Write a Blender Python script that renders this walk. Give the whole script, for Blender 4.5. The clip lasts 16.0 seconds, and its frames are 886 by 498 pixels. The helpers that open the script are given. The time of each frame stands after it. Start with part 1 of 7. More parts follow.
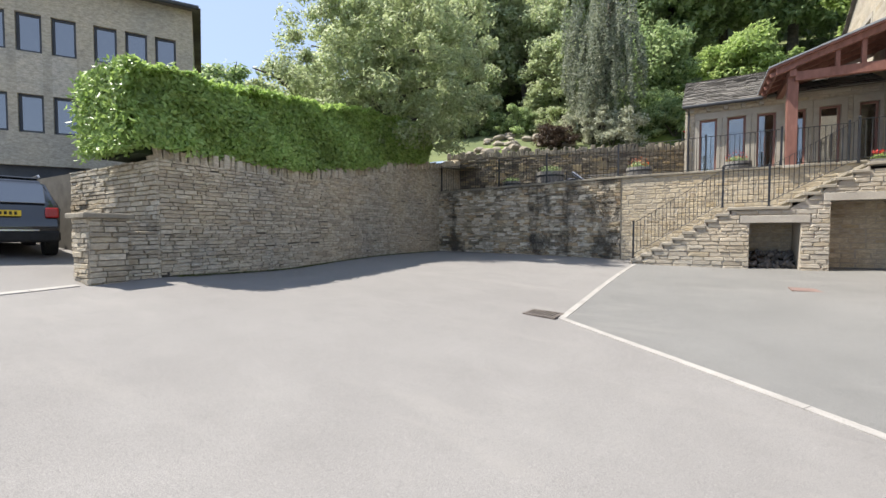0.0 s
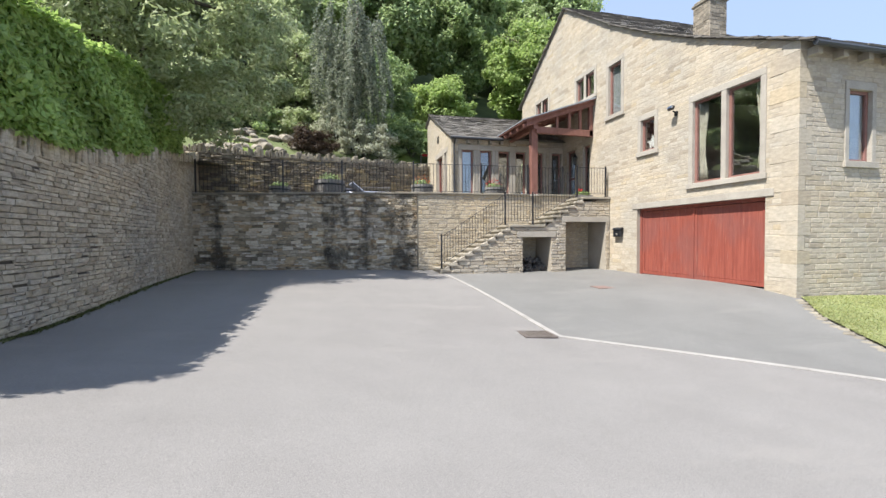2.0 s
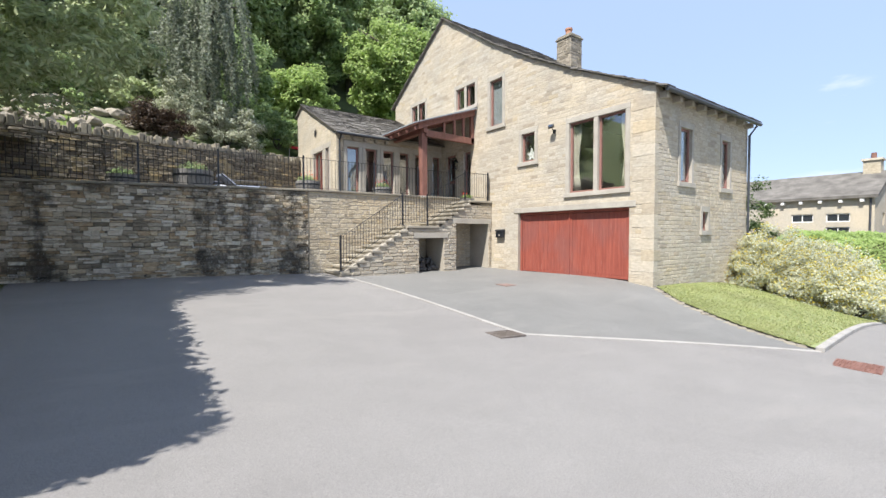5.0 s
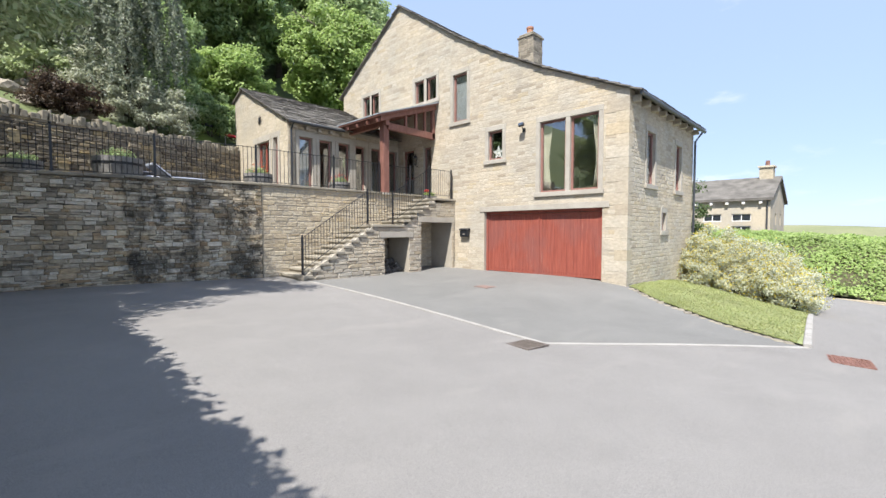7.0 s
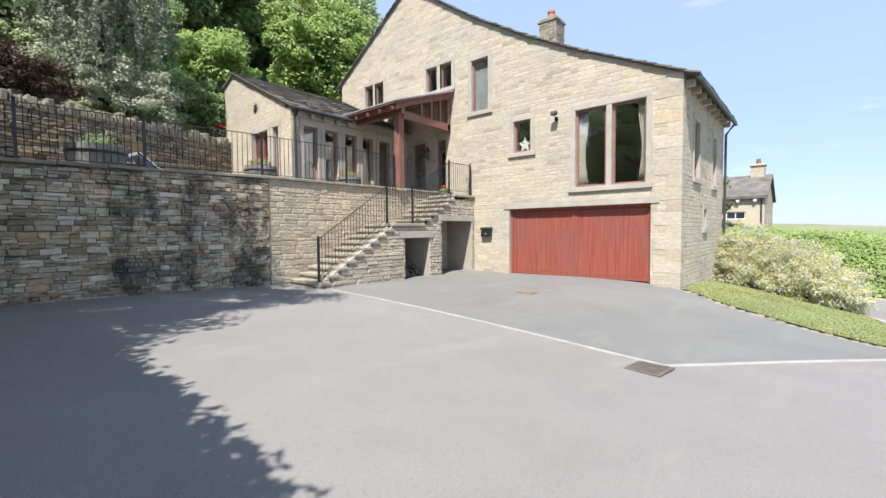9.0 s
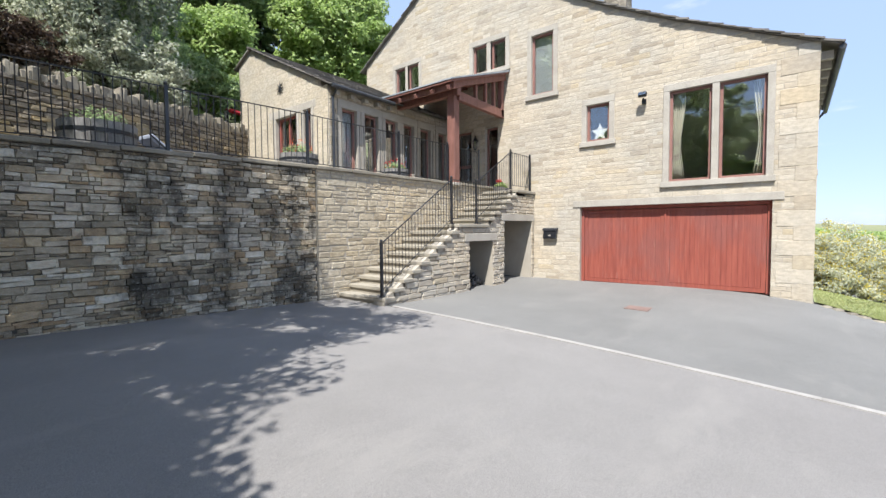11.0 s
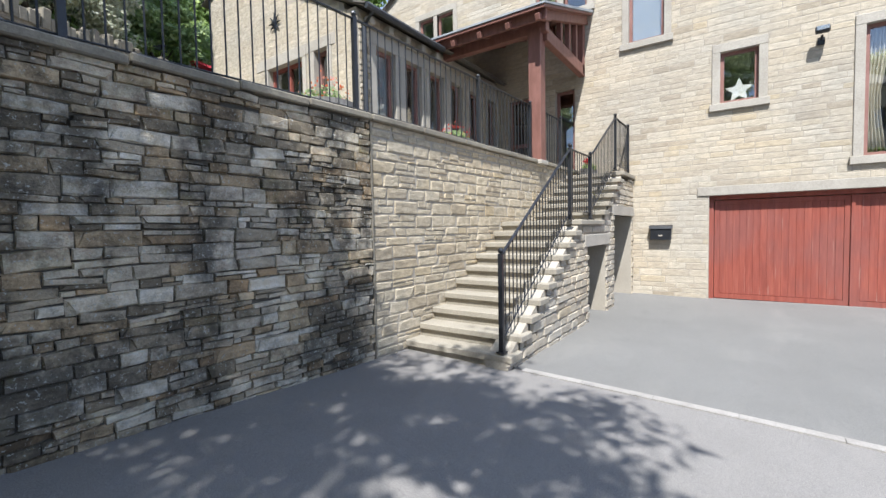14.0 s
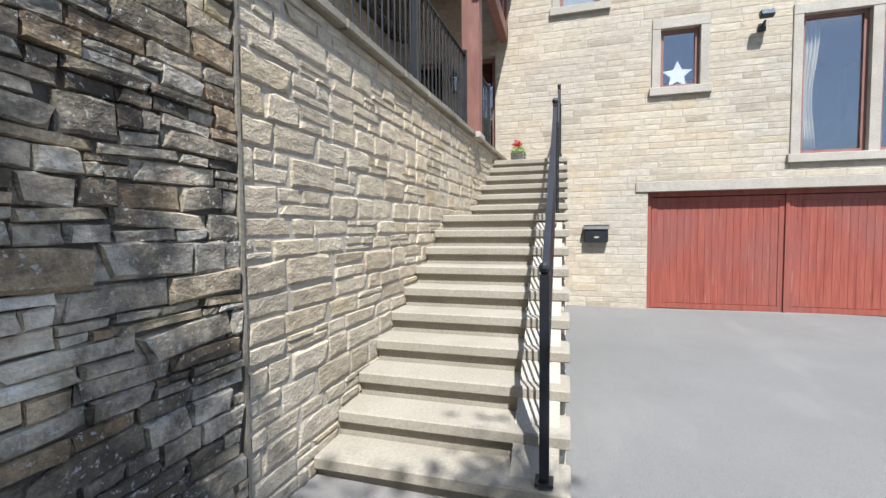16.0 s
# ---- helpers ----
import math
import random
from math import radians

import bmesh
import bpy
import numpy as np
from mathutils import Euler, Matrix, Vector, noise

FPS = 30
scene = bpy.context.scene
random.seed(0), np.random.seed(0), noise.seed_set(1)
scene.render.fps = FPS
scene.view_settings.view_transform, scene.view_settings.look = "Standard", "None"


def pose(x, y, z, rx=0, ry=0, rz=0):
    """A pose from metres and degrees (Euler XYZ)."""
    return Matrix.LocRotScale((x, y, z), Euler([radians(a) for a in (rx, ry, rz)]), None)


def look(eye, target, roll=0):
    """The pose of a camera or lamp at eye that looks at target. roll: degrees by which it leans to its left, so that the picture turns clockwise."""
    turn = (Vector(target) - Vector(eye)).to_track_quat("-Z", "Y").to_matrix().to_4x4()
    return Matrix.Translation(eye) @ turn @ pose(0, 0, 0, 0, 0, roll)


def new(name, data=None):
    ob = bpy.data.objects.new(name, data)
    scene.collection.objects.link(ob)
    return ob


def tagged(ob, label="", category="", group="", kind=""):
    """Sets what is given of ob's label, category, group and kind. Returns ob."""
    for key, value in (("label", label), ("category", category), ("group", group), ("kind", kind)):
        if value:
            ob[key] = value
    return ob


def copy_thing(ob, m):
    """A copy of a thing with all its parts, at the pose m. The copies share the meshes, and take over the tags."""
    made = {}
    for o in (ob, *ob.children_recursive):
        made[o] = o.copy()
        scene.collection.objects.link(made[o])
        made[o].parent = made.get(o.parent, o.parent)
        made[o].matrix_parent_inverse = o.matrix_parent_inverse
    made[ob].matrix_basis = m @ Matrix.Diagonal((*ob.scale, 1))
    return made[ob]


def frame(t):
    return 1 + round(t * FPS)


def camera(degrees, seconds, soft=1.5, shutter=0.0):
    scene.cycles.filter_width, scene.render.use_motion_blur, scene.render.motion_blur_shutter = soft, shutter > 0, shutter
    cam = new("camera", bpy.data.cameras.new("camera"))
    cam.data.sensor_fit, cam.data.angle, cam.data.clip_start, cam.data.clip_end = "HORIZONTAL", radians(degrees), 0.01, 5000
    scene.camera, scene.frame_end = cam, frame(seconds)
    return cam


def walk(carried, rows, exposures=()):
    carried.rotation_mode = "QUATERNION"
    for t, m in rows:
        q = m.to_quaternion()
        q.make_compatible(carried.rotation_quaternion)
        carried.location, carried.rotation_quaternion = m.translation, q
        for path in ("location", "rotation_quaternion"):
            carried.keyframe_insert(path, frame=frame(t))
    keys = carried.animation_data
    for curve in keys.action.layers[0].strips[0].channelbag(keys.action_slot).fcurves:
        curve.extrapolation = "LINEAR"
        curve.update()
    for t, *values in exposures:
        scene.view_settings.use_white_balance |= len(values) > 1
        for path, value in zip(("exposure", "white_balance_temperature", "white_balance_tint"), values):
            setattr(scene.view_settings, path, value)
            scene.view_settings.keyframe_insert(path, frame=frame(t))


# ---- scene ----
cam = camera(92.0, 16.0)
PATH = [
    (0.0, (-2.552, -0.406, 0.94), (-3.575, 1.311, 0.865), 0.0),
    (0.1, (-2.84, -0.377, 0.964), (-3.708, 1.423, 0.888), -0.1),
    (0.2, (-3.127, -0.349, 0.987), (-3.852, 1.514, 0.913), -0.1),
    (0.3, (-3.415, -0.32, 1.01), (-4.007, 1.589, 0.939), -0.1),
    (0.4, (-3.703, -0.298, 1.03), (-4.175, 1.645, 0.963), -0.0),
    (0.5, (-3.993, -0.287, 1.044), (-4.356, 1.679, 0.982), 0.0),
    (0.6, (-4.282, -0.275, 1.059), (-4.548, 1.706, 1.001), 0.1),
    (0.7, (-4.572, -0.264, 1.073), (-4.75, 1.728, 1.02), 0.2),
    (0.8, (-4.861, -0.252, 1.087), (-4.96, 1.744, 1.039), 0.3),
    (0.9, (-5.151, -0.241, 1.101), (-5.179, 1.758, 1.058), 0.4),
    (1.0, (-5.44, -0.23, 1.116), (-5.403, 1.77, 1.075), 0.4),
    (1.1, (-5.729, -0.218, 1.13), (-5.631, 1.779, 1.091), 0.4),
    (1.2, (-6.019, -0.206, 1.144), (-5.863, 1.787, 1.106), 0.4),
    (1.3, (-6.308, -0.184, 1.151), (-6.096, 1.804, 1.112), 0.3),
    (1.4, (-6.597, -0.163, 1.159), (-6.328, 1.819, 1.116), 0.1),
    (1.5, (-6.886, -0.141, 1.167), (-6.559, 1.832, 1.118), -0.2),
    (2, (-7.409, -0.065, 1.192), (-6.939, 1.878, 1.14), -0.3),
    (2.5, (-7.798, 0.001, 1.225), (-7.201, 1.909, 1.17), -0.3),
    (3, (-8.23, 0.087, 1.26), (-7.496, 1.947, 1.202), -0.3),
    (3.5, (-8.55, 0.274, 1.268), (-7.694, 2.08, 1.209), -0.2),
    (4, (-8.848, 0.496, 1.294), (-7.87, 2.239, 1.23), -0.2),
    (4.5, (-9.076, 0.687, 1.304), (-8.0, 2.372, 1.239), -0.2),
    (7, (-9.933, 2.328, 1.435), (-8.506, 3.726, 1.348), -0.0),
    (7.5, (-9.963, 2.776, 1.448), (-8.504, 4.141, 1.359), -0.2),
    (8, (-9.963, 3.283, 1.432), (-8.473, 4.614, 1.345), -0.2),
    (8.5, (-9.985, 3.819, 1.414), (-8.485, 5.139, 1.328), -0.3),
    (9, (-9.984, 4.374, 1.404), (-8.478, 5.688, 1.319), -0.4),
    (9.5, (-10.026, 4.999, 1.376), (-8.514, 6.306, 1.296), -0.3),
    (12, (-9.456, 8.771, 1.564), (-7.891, 10.012, 1.464), -0.7),
    (12.5, (-9.208, 9.447, 1.537), (-7.638, 10.683, 1.439), -0.8),
    (13, (-8.937, 10.096, 1.538), (-7.359, 11.321, 1.439), -0.9),
    (13.5, (-8.572, 10.696, 1.525), (-6.971, 11.891, 1.429), -1.0),
    (14, (-8.2, 11.322, 1.516), (-6.566, 12.472, 1.424), -1.1),
    (14.5, (-7.864, 11.906, 1.531), (-6.179, 12.979, 1.437), -1.0),
    (15, (-7.471, 12.421, 1.52), (-5.699, 13.343, 1.425), -0.7),
    (15.5, (-6.963, 12.921, 1.481), (-5.113, 13.676, 1.389), -0.4),
    (16, (-6.343, 13.307, 1.48), (-4.422, 13.854, 1.383), -0.5),
]
walk(cam, [(t, look(eye, target, roll)) for t, eye, target, roll in PATH], [(0.0, 1.64, 6800, 10), (2.0, 1.64, 6570, 10), (9.5, 1.64, 6450, 10), (12.5, 1.64, 6220, 10), (16.0, 1.60, 6120, 10)])

# ---- light ----
SUN = Vector((-2.4, -1.0, 4.1)).normalized()
world = bpy.data.worlds.new("sky")
scene.world = world
world.use_nodes = True
wn, wl = world.node_tree.nodes, world.node_tree.links
wn.clear()
sky = wn.new("ShaderNodeTexSky")
sky.sky_type = "NISHITA"
sky.sun_disc = False
sky.sun_elevation = math.asin(SUN.z)
sky.sun_rotation = math.atan2(SUN.x, SUN.y)
sky.altitude = 200
sky.air_density, sky.dust_density, sky.ozone_density = 1.0, 0.4, 1.8
bg = wn.new("ShaderNodeBackground")
bg.inputs["Strength"].default_value = 0.15
wout = wn.new("ShaderNodeOutputWorld")
# thin fair-weather clouds low over the horizon
tc = wn.new("ShaderNodeTexCoord")
squash = wn.new("ShaderNodeMapping")
squash.inputs["Scale"].default_value = (3.0, 3.0, 11.0)
puffs = wn.new("ShaderNodeTexNoise")
puffs.inputs["Scale"].default_value, puffs.inputs["Detail"].default_value, puffs.inputs["Roughness"].default_value = 1.15, 6, 0.55
thin = wn.new("ShaderNodeMapRange")
thin.interpolation_type = "SMOOTHSTEP"
thin.inputs["From Min"].default_value, thin.inputs["From Max"].default_value, thin.inputs["To Max"].default_value = 0.62, 0.76, 0.7
cloudy = wn.new("ShaderNodeMix")
cloudy.data_type = "RGBA"
cloudy.inputs["B"].default_value = (2.5, 2.58, 2.7, 1)
wl.new(tc.outputs["Generated"], squash.inputs["Vector"])
wl.new(squash.outputs[0], puffs.inputs["Vector"])
wl.new(puffs.outputs["Fac"], thin.inputs["Value"])
wl.new(thin.outputs[0], cloudy.inputs["Factor"])
# light summer haze evens out the blue
haze = wn.new("ShaderNodeMix")
haze.data_type = "RGBA"
haze.inputs["Factor"].default_value = 0.88
haze.inputs["B"].default_value = (1.12, 1.45, 2.15, 1)
wl.new(sky.outputs[0], haze.inputs["A"])
wl.new(haze.outputs["Result"], cloudy.inputs["A"])
wl.new(cloudy.outputs["Result"], bg.inputs["Color"])
wl.new(bg.outputs[0], wout.inputs["Surface"])
sun_lamp = bpy.data.lights.new("sun", "SUN")
sun_lamp.energy, sun_lamp.angle, sun_lamp.color = 3.0, radians(0.55), (1.0, 0.97, 0.92)
sun_ob = new("sun", sun_lamp)
sun_ob.matrix_world = look(SUN * 60, (0, 0, 0))


# ---- materials ----
def material(name):
    m = bpy.data.materials.new(name)
    m.use_nodes = True
    t = m.node_tree
    return m, t.nodes, t.links, t.nodes["Principled BSDF"]


def world_pos(nd, lk, scale=(1, 1, 1)):
    g = nd.new("ShaderNodeNewGeometry")
    mp = nd.new("ShaderNodeMapping")
    mp.inputs["Scale"].default_value = scale
    lk.new(g.outputs["Position"], mp.inputs["Vector"])
    return mp.outputs[0]


def tex_noise(nd, lk, vec, scale, detail=4, rough=0.6):
    n = nd.new("ShaderNodeTexNoise")
    n.inputs["Scale"].default_value, n.inputs["Detail"].default_value = scale, detail
    n.inputs["Roughness"].default_value = rough
    lk.new(vec, n.inputs["Vector"])
    return n.outputs["Fac"]


def ramp(nd, lk, fac, stops):
    r = nd.new("ShaderNodeValToRGB")
    e = r.color_ramp.elements
    while len(e) < len(stops):
        e.new(0.5)
    for i, (p, c) in enumerate(stops):
        e[i].position, e[i].color = p, (*c, 1)
    lk.new(fac, r.inputs[0])
    return r.outputs[0]


def mix(nd, lk, a, b, fac, mode="MIX"):
    m = nd.new("ShaderNodeMix")
    m.data_type, m.blend_type = "RGBA", mode
    for sock, v in ((m.inputs["Factor"], fac), (m.inputs["A"], a), (m.inputs["B"], b)):
        if isinstance(v, (int, float)):
            sock.default_value = v
        elif isinstance(v, tuple):
            sock.default_value = (*v, 1)
        else:
            lk.new(v, sock)
    return m.outputs["Result"]


def bump(nd, lk, bsdf, height, strength=0.3, dist=0.01):
    b = nd.new("ShaderNodeBump")
    b.inputs["Strength"].default_value, b.inputs["Distance"].default_value = strength, dist
    lk.new(height, b.inputs["Height"])
    lk.new(b.outputs[0], bsdf.inputs["Normal"])


def band(nd, lk, fac, lo, hi):
    r = nd.new("ShaderNodeMapRange")
    r.interpolation_type = "SMOOTHSTEP"
    r.inputs["From Min"].default_value, r.inputs["From Max"].default_value = lo, hi
    lk.new(fac, r.inputs["Value"])
    return r.outputs[0]


def rough_mat(name, dark, light, scale=3.0, fine=60.0, rough=0.85, bmp=0.3, spec=0.3, metal=0.0, grain=(1, 1, 1), island=False, dist=0.01):
    """A surface with mottling at two scales and a fine relief."""
    m, nd, lk, b = material(name)
    v = world_pos(nd, lk, grain)
    big, small = tex_noise(nd, lk, v, scale, 5), tex_noise(nd, lk, v, fine, 3)
    c = ramp(nd, lk, big, [(0.3, dark), (0.7, light)])
    c = mix(nd, lk, c, ramp(nd, lk, small, [(0.3, (0.35,) * 3), (0.7, (0.65,) * 3)]), 0.42, "OVERLAY")
    if island:
        g = nd.new("ShaderNodeNewGeometry")
        c = mix(nd, lk, c, ramp(nd, lk, g.outputs["Random Per Island"], [(0, (0.3,) * 3), (1, (0.7,) * 3)]), 0.7, "OVERLAY")
    lk.new(c, b.inputs["Base Color"])
    b.inputs["Roughness"].default_value, b.inputs["Metallic"].default_value = rough, metal
    b.inputs["Specular IOR Level"].default_value = spec
    bump(nd, lk, b, small, bmp, dist)
    return m


def asphalt(name, dark, light):
    m, nd, lk, b = material(name)
    v = world_pos(nd, lk)
    wide, mid, fine = tex_noise(nd, lk, v, 0.22, 4), tex_noise(nd, lk, v, 1.7, 5), tex_noise(nd, lk, v, 190, 2)
    c = ramp(nd, lk, wide, [(0.35, dark), (0.65, light)])
    c = mix(nd, lk, c, ramp(nd, lk, mid, [(0.3, (0.46,) * 3), (0.7, (0.54,) * 3)]), 0.6, "OVERLAY")
    c = mix(nd, lk, c, ramp(nd, lk, fine, [(0.32, (0.16,) * 3), (0.68, (0.84,) * 3)]), 0.48, "OVERLAY")
    worn = tex_noise(nd, lk, world_pos(nd, lk, (0.5, 1.6, 1)), 0.9, 5, 0.7)
    c = mix(nd, lk, c, (light[0] * 1.13, light[1] * 1.12, light[2] * 1.1), mathop(nd, lk, "MULTIPLY", band(nd, lk, worn, 0.52, 0.70), 0.5))
    spots = tex_noise(nd, lk, v, 2.6, 3)
    c = mix(nd, lk, c, (dark[0] * 0.72, dark[1] * 0.72, dark[2] * 0.74), band(nd, lk, spots, 0.735, 0.80), "MIX")
    lk.new(c, b.inputs["Base Color"])
    b.inputs["Roughness"].default_value, b.inputs["Specular IOR Level"].default_value = 0.9, 0.25
    bump(nd, lk, b, fine, 0.5, 0.006)
    return m


STONE_PALE = [(0.0, (0.341, 0.292, 0.224)), (0.08, (0.413, 0.359, 0.283)), (0.5, (0.454, 0.401, 0.320)), (0.85, (0.483, 0.433, 0.353)), (1.0, (0.423, 0.355, 0.253))]
STONE_DRY = [(0.0, (0.17, 0.14, 0.10)), (0.15, (0.34, 0.285, 0.205)), (0.4, (0.53, 0.46, 0.355)), (0.68, (0.70, 0.64, 0.53)), (0.8, (0.55, 0.445, 0.3)), (1.0, (0.38, 0.265, 0.155))]


def stone(name, stops, source, stains=(), soot=0.0, lichen=0.0, grit=1.0):
    """Walling stone whose tone changes from stone to stone, with grain, soot and lichen; stains: (x, half width) of black algae runs."""
    m, nd, lk, b = material(name)
    v = world_pos(nd, lk)
    if source == "object":
        rnd = nd.new("ShaderNodeObjectInfo").outputs["Random"]
    else:
        rnd = nd.new("ShaderNodeNewGeometry").outputs["Random Per Island"]
    grain, fine, patch = tex_noise(nd, lk, world_pos(nd, lk, (1, 1, 2.2)), 9, 6), tex_noise(nd, lk, v, 70, 3), tex_noise(nd, lk, v, 0.55, 4)
    c = ramp(nd, lk, rnd, stops)
    c = mix(nd, lk, c, ramp(nd, lk, grain, [(0.25, (0.28,) * 3), (0.75, (0.72,) * 3)]), 0.75 * grit, "OVERLAY")
    c = mix(nd, lk, c, ramp(nd, lk, fine, [(0.3, (0.34,) * 3), (0.7, (0.66,) * 3)]), 0.5 * grit, "OVERLAY")
    c = mix(nd, lk, c, ramp(nd, lk, patch, [(0.35, (0.40, 0.42, 0.45)), (0.65, (0.58, 0.55, 0.5))]), 0.6, "OVERLAY")
    if soot:
        c = mix(nd, lk, c, (0.05, 0.047, 0.042), mathop(nd, lk, "MULTIPLY", band(nd, lk, tex_noise(nd, lk, v, 1.3, 5, 0.7), 0.5, 0.72), soot))
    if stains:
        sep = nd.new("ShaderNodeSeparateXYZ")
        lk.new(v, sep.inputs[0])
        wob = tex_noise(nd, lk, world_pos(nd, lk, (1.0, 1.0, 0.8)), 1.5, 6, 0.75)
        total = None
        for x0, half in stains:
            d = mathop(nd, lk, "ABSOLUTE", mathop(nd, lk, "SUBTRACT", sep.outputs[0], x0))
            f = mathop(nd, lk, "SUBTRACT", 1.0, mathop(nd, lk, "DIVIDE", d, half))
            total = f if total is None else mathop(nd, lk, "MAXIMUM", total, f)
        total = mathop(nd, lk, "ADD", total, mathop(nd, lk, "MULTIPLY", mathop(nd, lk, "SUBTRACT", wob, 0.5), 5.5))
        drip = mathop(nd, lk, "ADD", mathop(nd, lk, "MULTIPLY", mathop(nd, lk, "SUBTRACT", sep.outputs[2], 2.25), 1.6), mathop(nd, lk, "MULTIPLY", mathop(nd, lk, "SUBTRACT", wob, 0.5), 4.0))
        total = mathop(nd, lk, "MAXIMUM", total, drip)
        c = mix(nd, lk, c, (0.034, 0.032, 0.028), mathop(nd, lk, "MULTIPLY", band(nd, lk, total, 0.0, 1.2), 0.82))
    if lichen:
        c = mix(nd, lk, c, (0.42, 0.42, 0.38), mathop(nd, lk, "MULTIPLY", band(nd, lk, tex_noise(nd, lk, v, 42, 4, 0.65), 0.60, 0.64), lichen))
        c = mix(nd, lk, c, (0.13, 0.12, 0.045), mathop(nd, lk, "MULTIPLY", band(nd, lk, tex_noise(nd, lk, v, 3.1, 4, 0.7), 0.58, 0.75), lichen * 0.6))
    lk.new(c, b.inputs["Base Color"])
    b.inputs["Roughness"].default_value, b.inputs["Specular IOR Level"].default_value = 0.9, 0.2
    h = mathop(nd, lk, "ADD", mathop(nd, lk, "MULTIPLY", grain, 2.0), fine)
    bump(nd, lk, b, h, 0.6 * grit, 0.012)
    return m


def mathop(nd, lk, op, a, b=None):
    n = nd.new("ShaderNodeMath")
    n.operation = op
    for sock, v in zip(n.inputs, (a, b)):
        if v is None:
            continue
        if isinstance(v, (int, float)):
            sock.default_value = v
        else:
            lk.new(v, sock)
    return n.outputs[0]


def glass_mat(name, tint=(0.02, 0.025, 0.03)):
    m, nd, lk, b = material(name)
    b.inputs["Base Color"].default_value = (*tint, 1)
    b.inputs["Roughness"].default_value = 0.02
    b.inputs["IOR"].default_value = 2.3
    b.inputs["Specular IOR Level"].default_value = 0.8
    return m


def clear_glass(name):
    m, nd, lk, b = material(name)
    nd.remove(b)
    tr, gl, mx, lw = (nd.new(k) for k in ("ShaderNodeBsdfTransparent", "ShaderNodeBsdfGlossy", "ShaderNodeMixShader", "ShaderNodeLayerWeight"))
    gl.inputs["Roughness"].default_value = 0.01
    tr.inputs["Color"].default_value = (0.9, 0.93, 0.93, 1)
    lw.inputs["Blend"].default_value = 0.5
    edge = mathop(nd, lk, "POWER", lw.outputs["Facing"], 3.5)
    lk.new(mathop(nd, lk, "ADD", mathop(nd, lk, "MULTIPLY", edge, 0.55), 0.2), mx.inputs[0])
    lk.new(tr.outputs[0], mx.inputs[1])
    lk.new(gl.outputs[0], mx.inputs[2])
    lk.new(mx.outputs[0], nd["Material Output"].inputs["Surface"])
    return m


def leaf_mat(name, dark, mid, light, rough=0.45):
    m, nd, lk, b = material(name)
    g = nd.new("ShaderNodeNewGeometry")
    v = world_pos(nd, lk)
    c = ramp(nd, lk, g.outputs["Random Per Island"], [(0.0, dark), (0.5, mid), (1.0, light)])
    c = mix(nd, lk, c, ramp(nd, lk, tex_noise(nd, lk, v, 0.7, 3), [(0.3, (0.38,) * 3), (0.7, (0.62,) * 3)]), 0.8, "OVERLAY")
    lk.new(c, b.inputs["Base Color"])
    b.inputs["Roughness"].default_value, b.inputs["Specular IOR Level"].default_value = rough, 0.35
    tr = nd.new("ShaderNodeBsdfTranslucent")
    lk.new(c, tr.inputs["Color"])
    mx = nd.new("ShaderNodeMixShader")
    mx.inputs[0].default_value = 0.5
    lk.new(b.outputs[0], mx.inputs[1])
    lk.new(tr.outputs[0], mx.inputs[2])
    lk.new(mx.outputs[0], nd["Material Output"].inputs["Surface"])
    return m


ASPHALT = asphalt("court_asphalt", (0.198, 0.187, 0.177), (0.220, 0.209, 0.198))
ASPHALT_PAD = asphalt("pad_asphalt", (0.155, 0.152, 0.144), (0.185, 0.181, 0.172))
PALE_WALL = stone("coursed_sandstone", STONE_PALE, "island", soot=0.06, grit=0.55)
PALE_PIECE = stone("coursed_sandstone_piece", STONE_PALE, "object", soot=0.06, grit=0.55)
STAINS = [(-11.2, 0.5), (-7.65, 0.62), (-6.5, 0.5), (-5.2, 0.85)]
STONE_HEDGE = [(0.0, (0.33, 0.28, 0.21)), (0.4, (0.43, 0.375, 0.29)), (0.7, (0.49, 0.435, 0.345)), (1.0, (0.40, 0.335, 0.24))]
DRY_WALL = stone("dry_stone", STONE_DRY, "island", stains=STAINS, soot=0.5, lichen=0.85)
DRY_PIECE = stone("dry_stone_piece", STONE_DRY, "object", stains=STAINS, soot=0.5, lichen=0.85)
HEDGE_STONE = stone("hedge_wall_stone", STONE_HEDGE, "island", soot=0.22, lichen=0.3)
HEDGE_PIECE = stone("hedge_wall_stone_piece", STONE_HEDGE, "object", soot=0.22, lichen=0.3)
MORTAR = rough_mat("mortar", (0.33, 0.295, 0.24), (0.40, 0.36, 0.30), 2, 50)
GAP = rough_mat("wall_core", (0.07, 0.063, 0.052), (0.12, 0.108, 0.09), 3, 40)
ASHLAR = rough_mat("dressed_stone", (0.34, 0.31, 0.262), (0.43, 0.395, 0.34), 2.5, 45, 0.85, 0.25)
COPING = rough_mat("coping_stone", (0.17, 0.15, 0.12), (0.30, 0.27, 0.21), 3, 50, 0.9, 0.5)
STEP_STONE = rough_mat("step_stone", (0.27, 0.243, 0.195), (0.335, 0.303, 0.247), 2.2, 50, 0.85, 0.2)
SLATE = rough_mat("stone_slates", (0.09, 0.082, 0.072), (0.20, 0.185, 0.165), 1.2, 30, 0.85, 0.5, island=True)
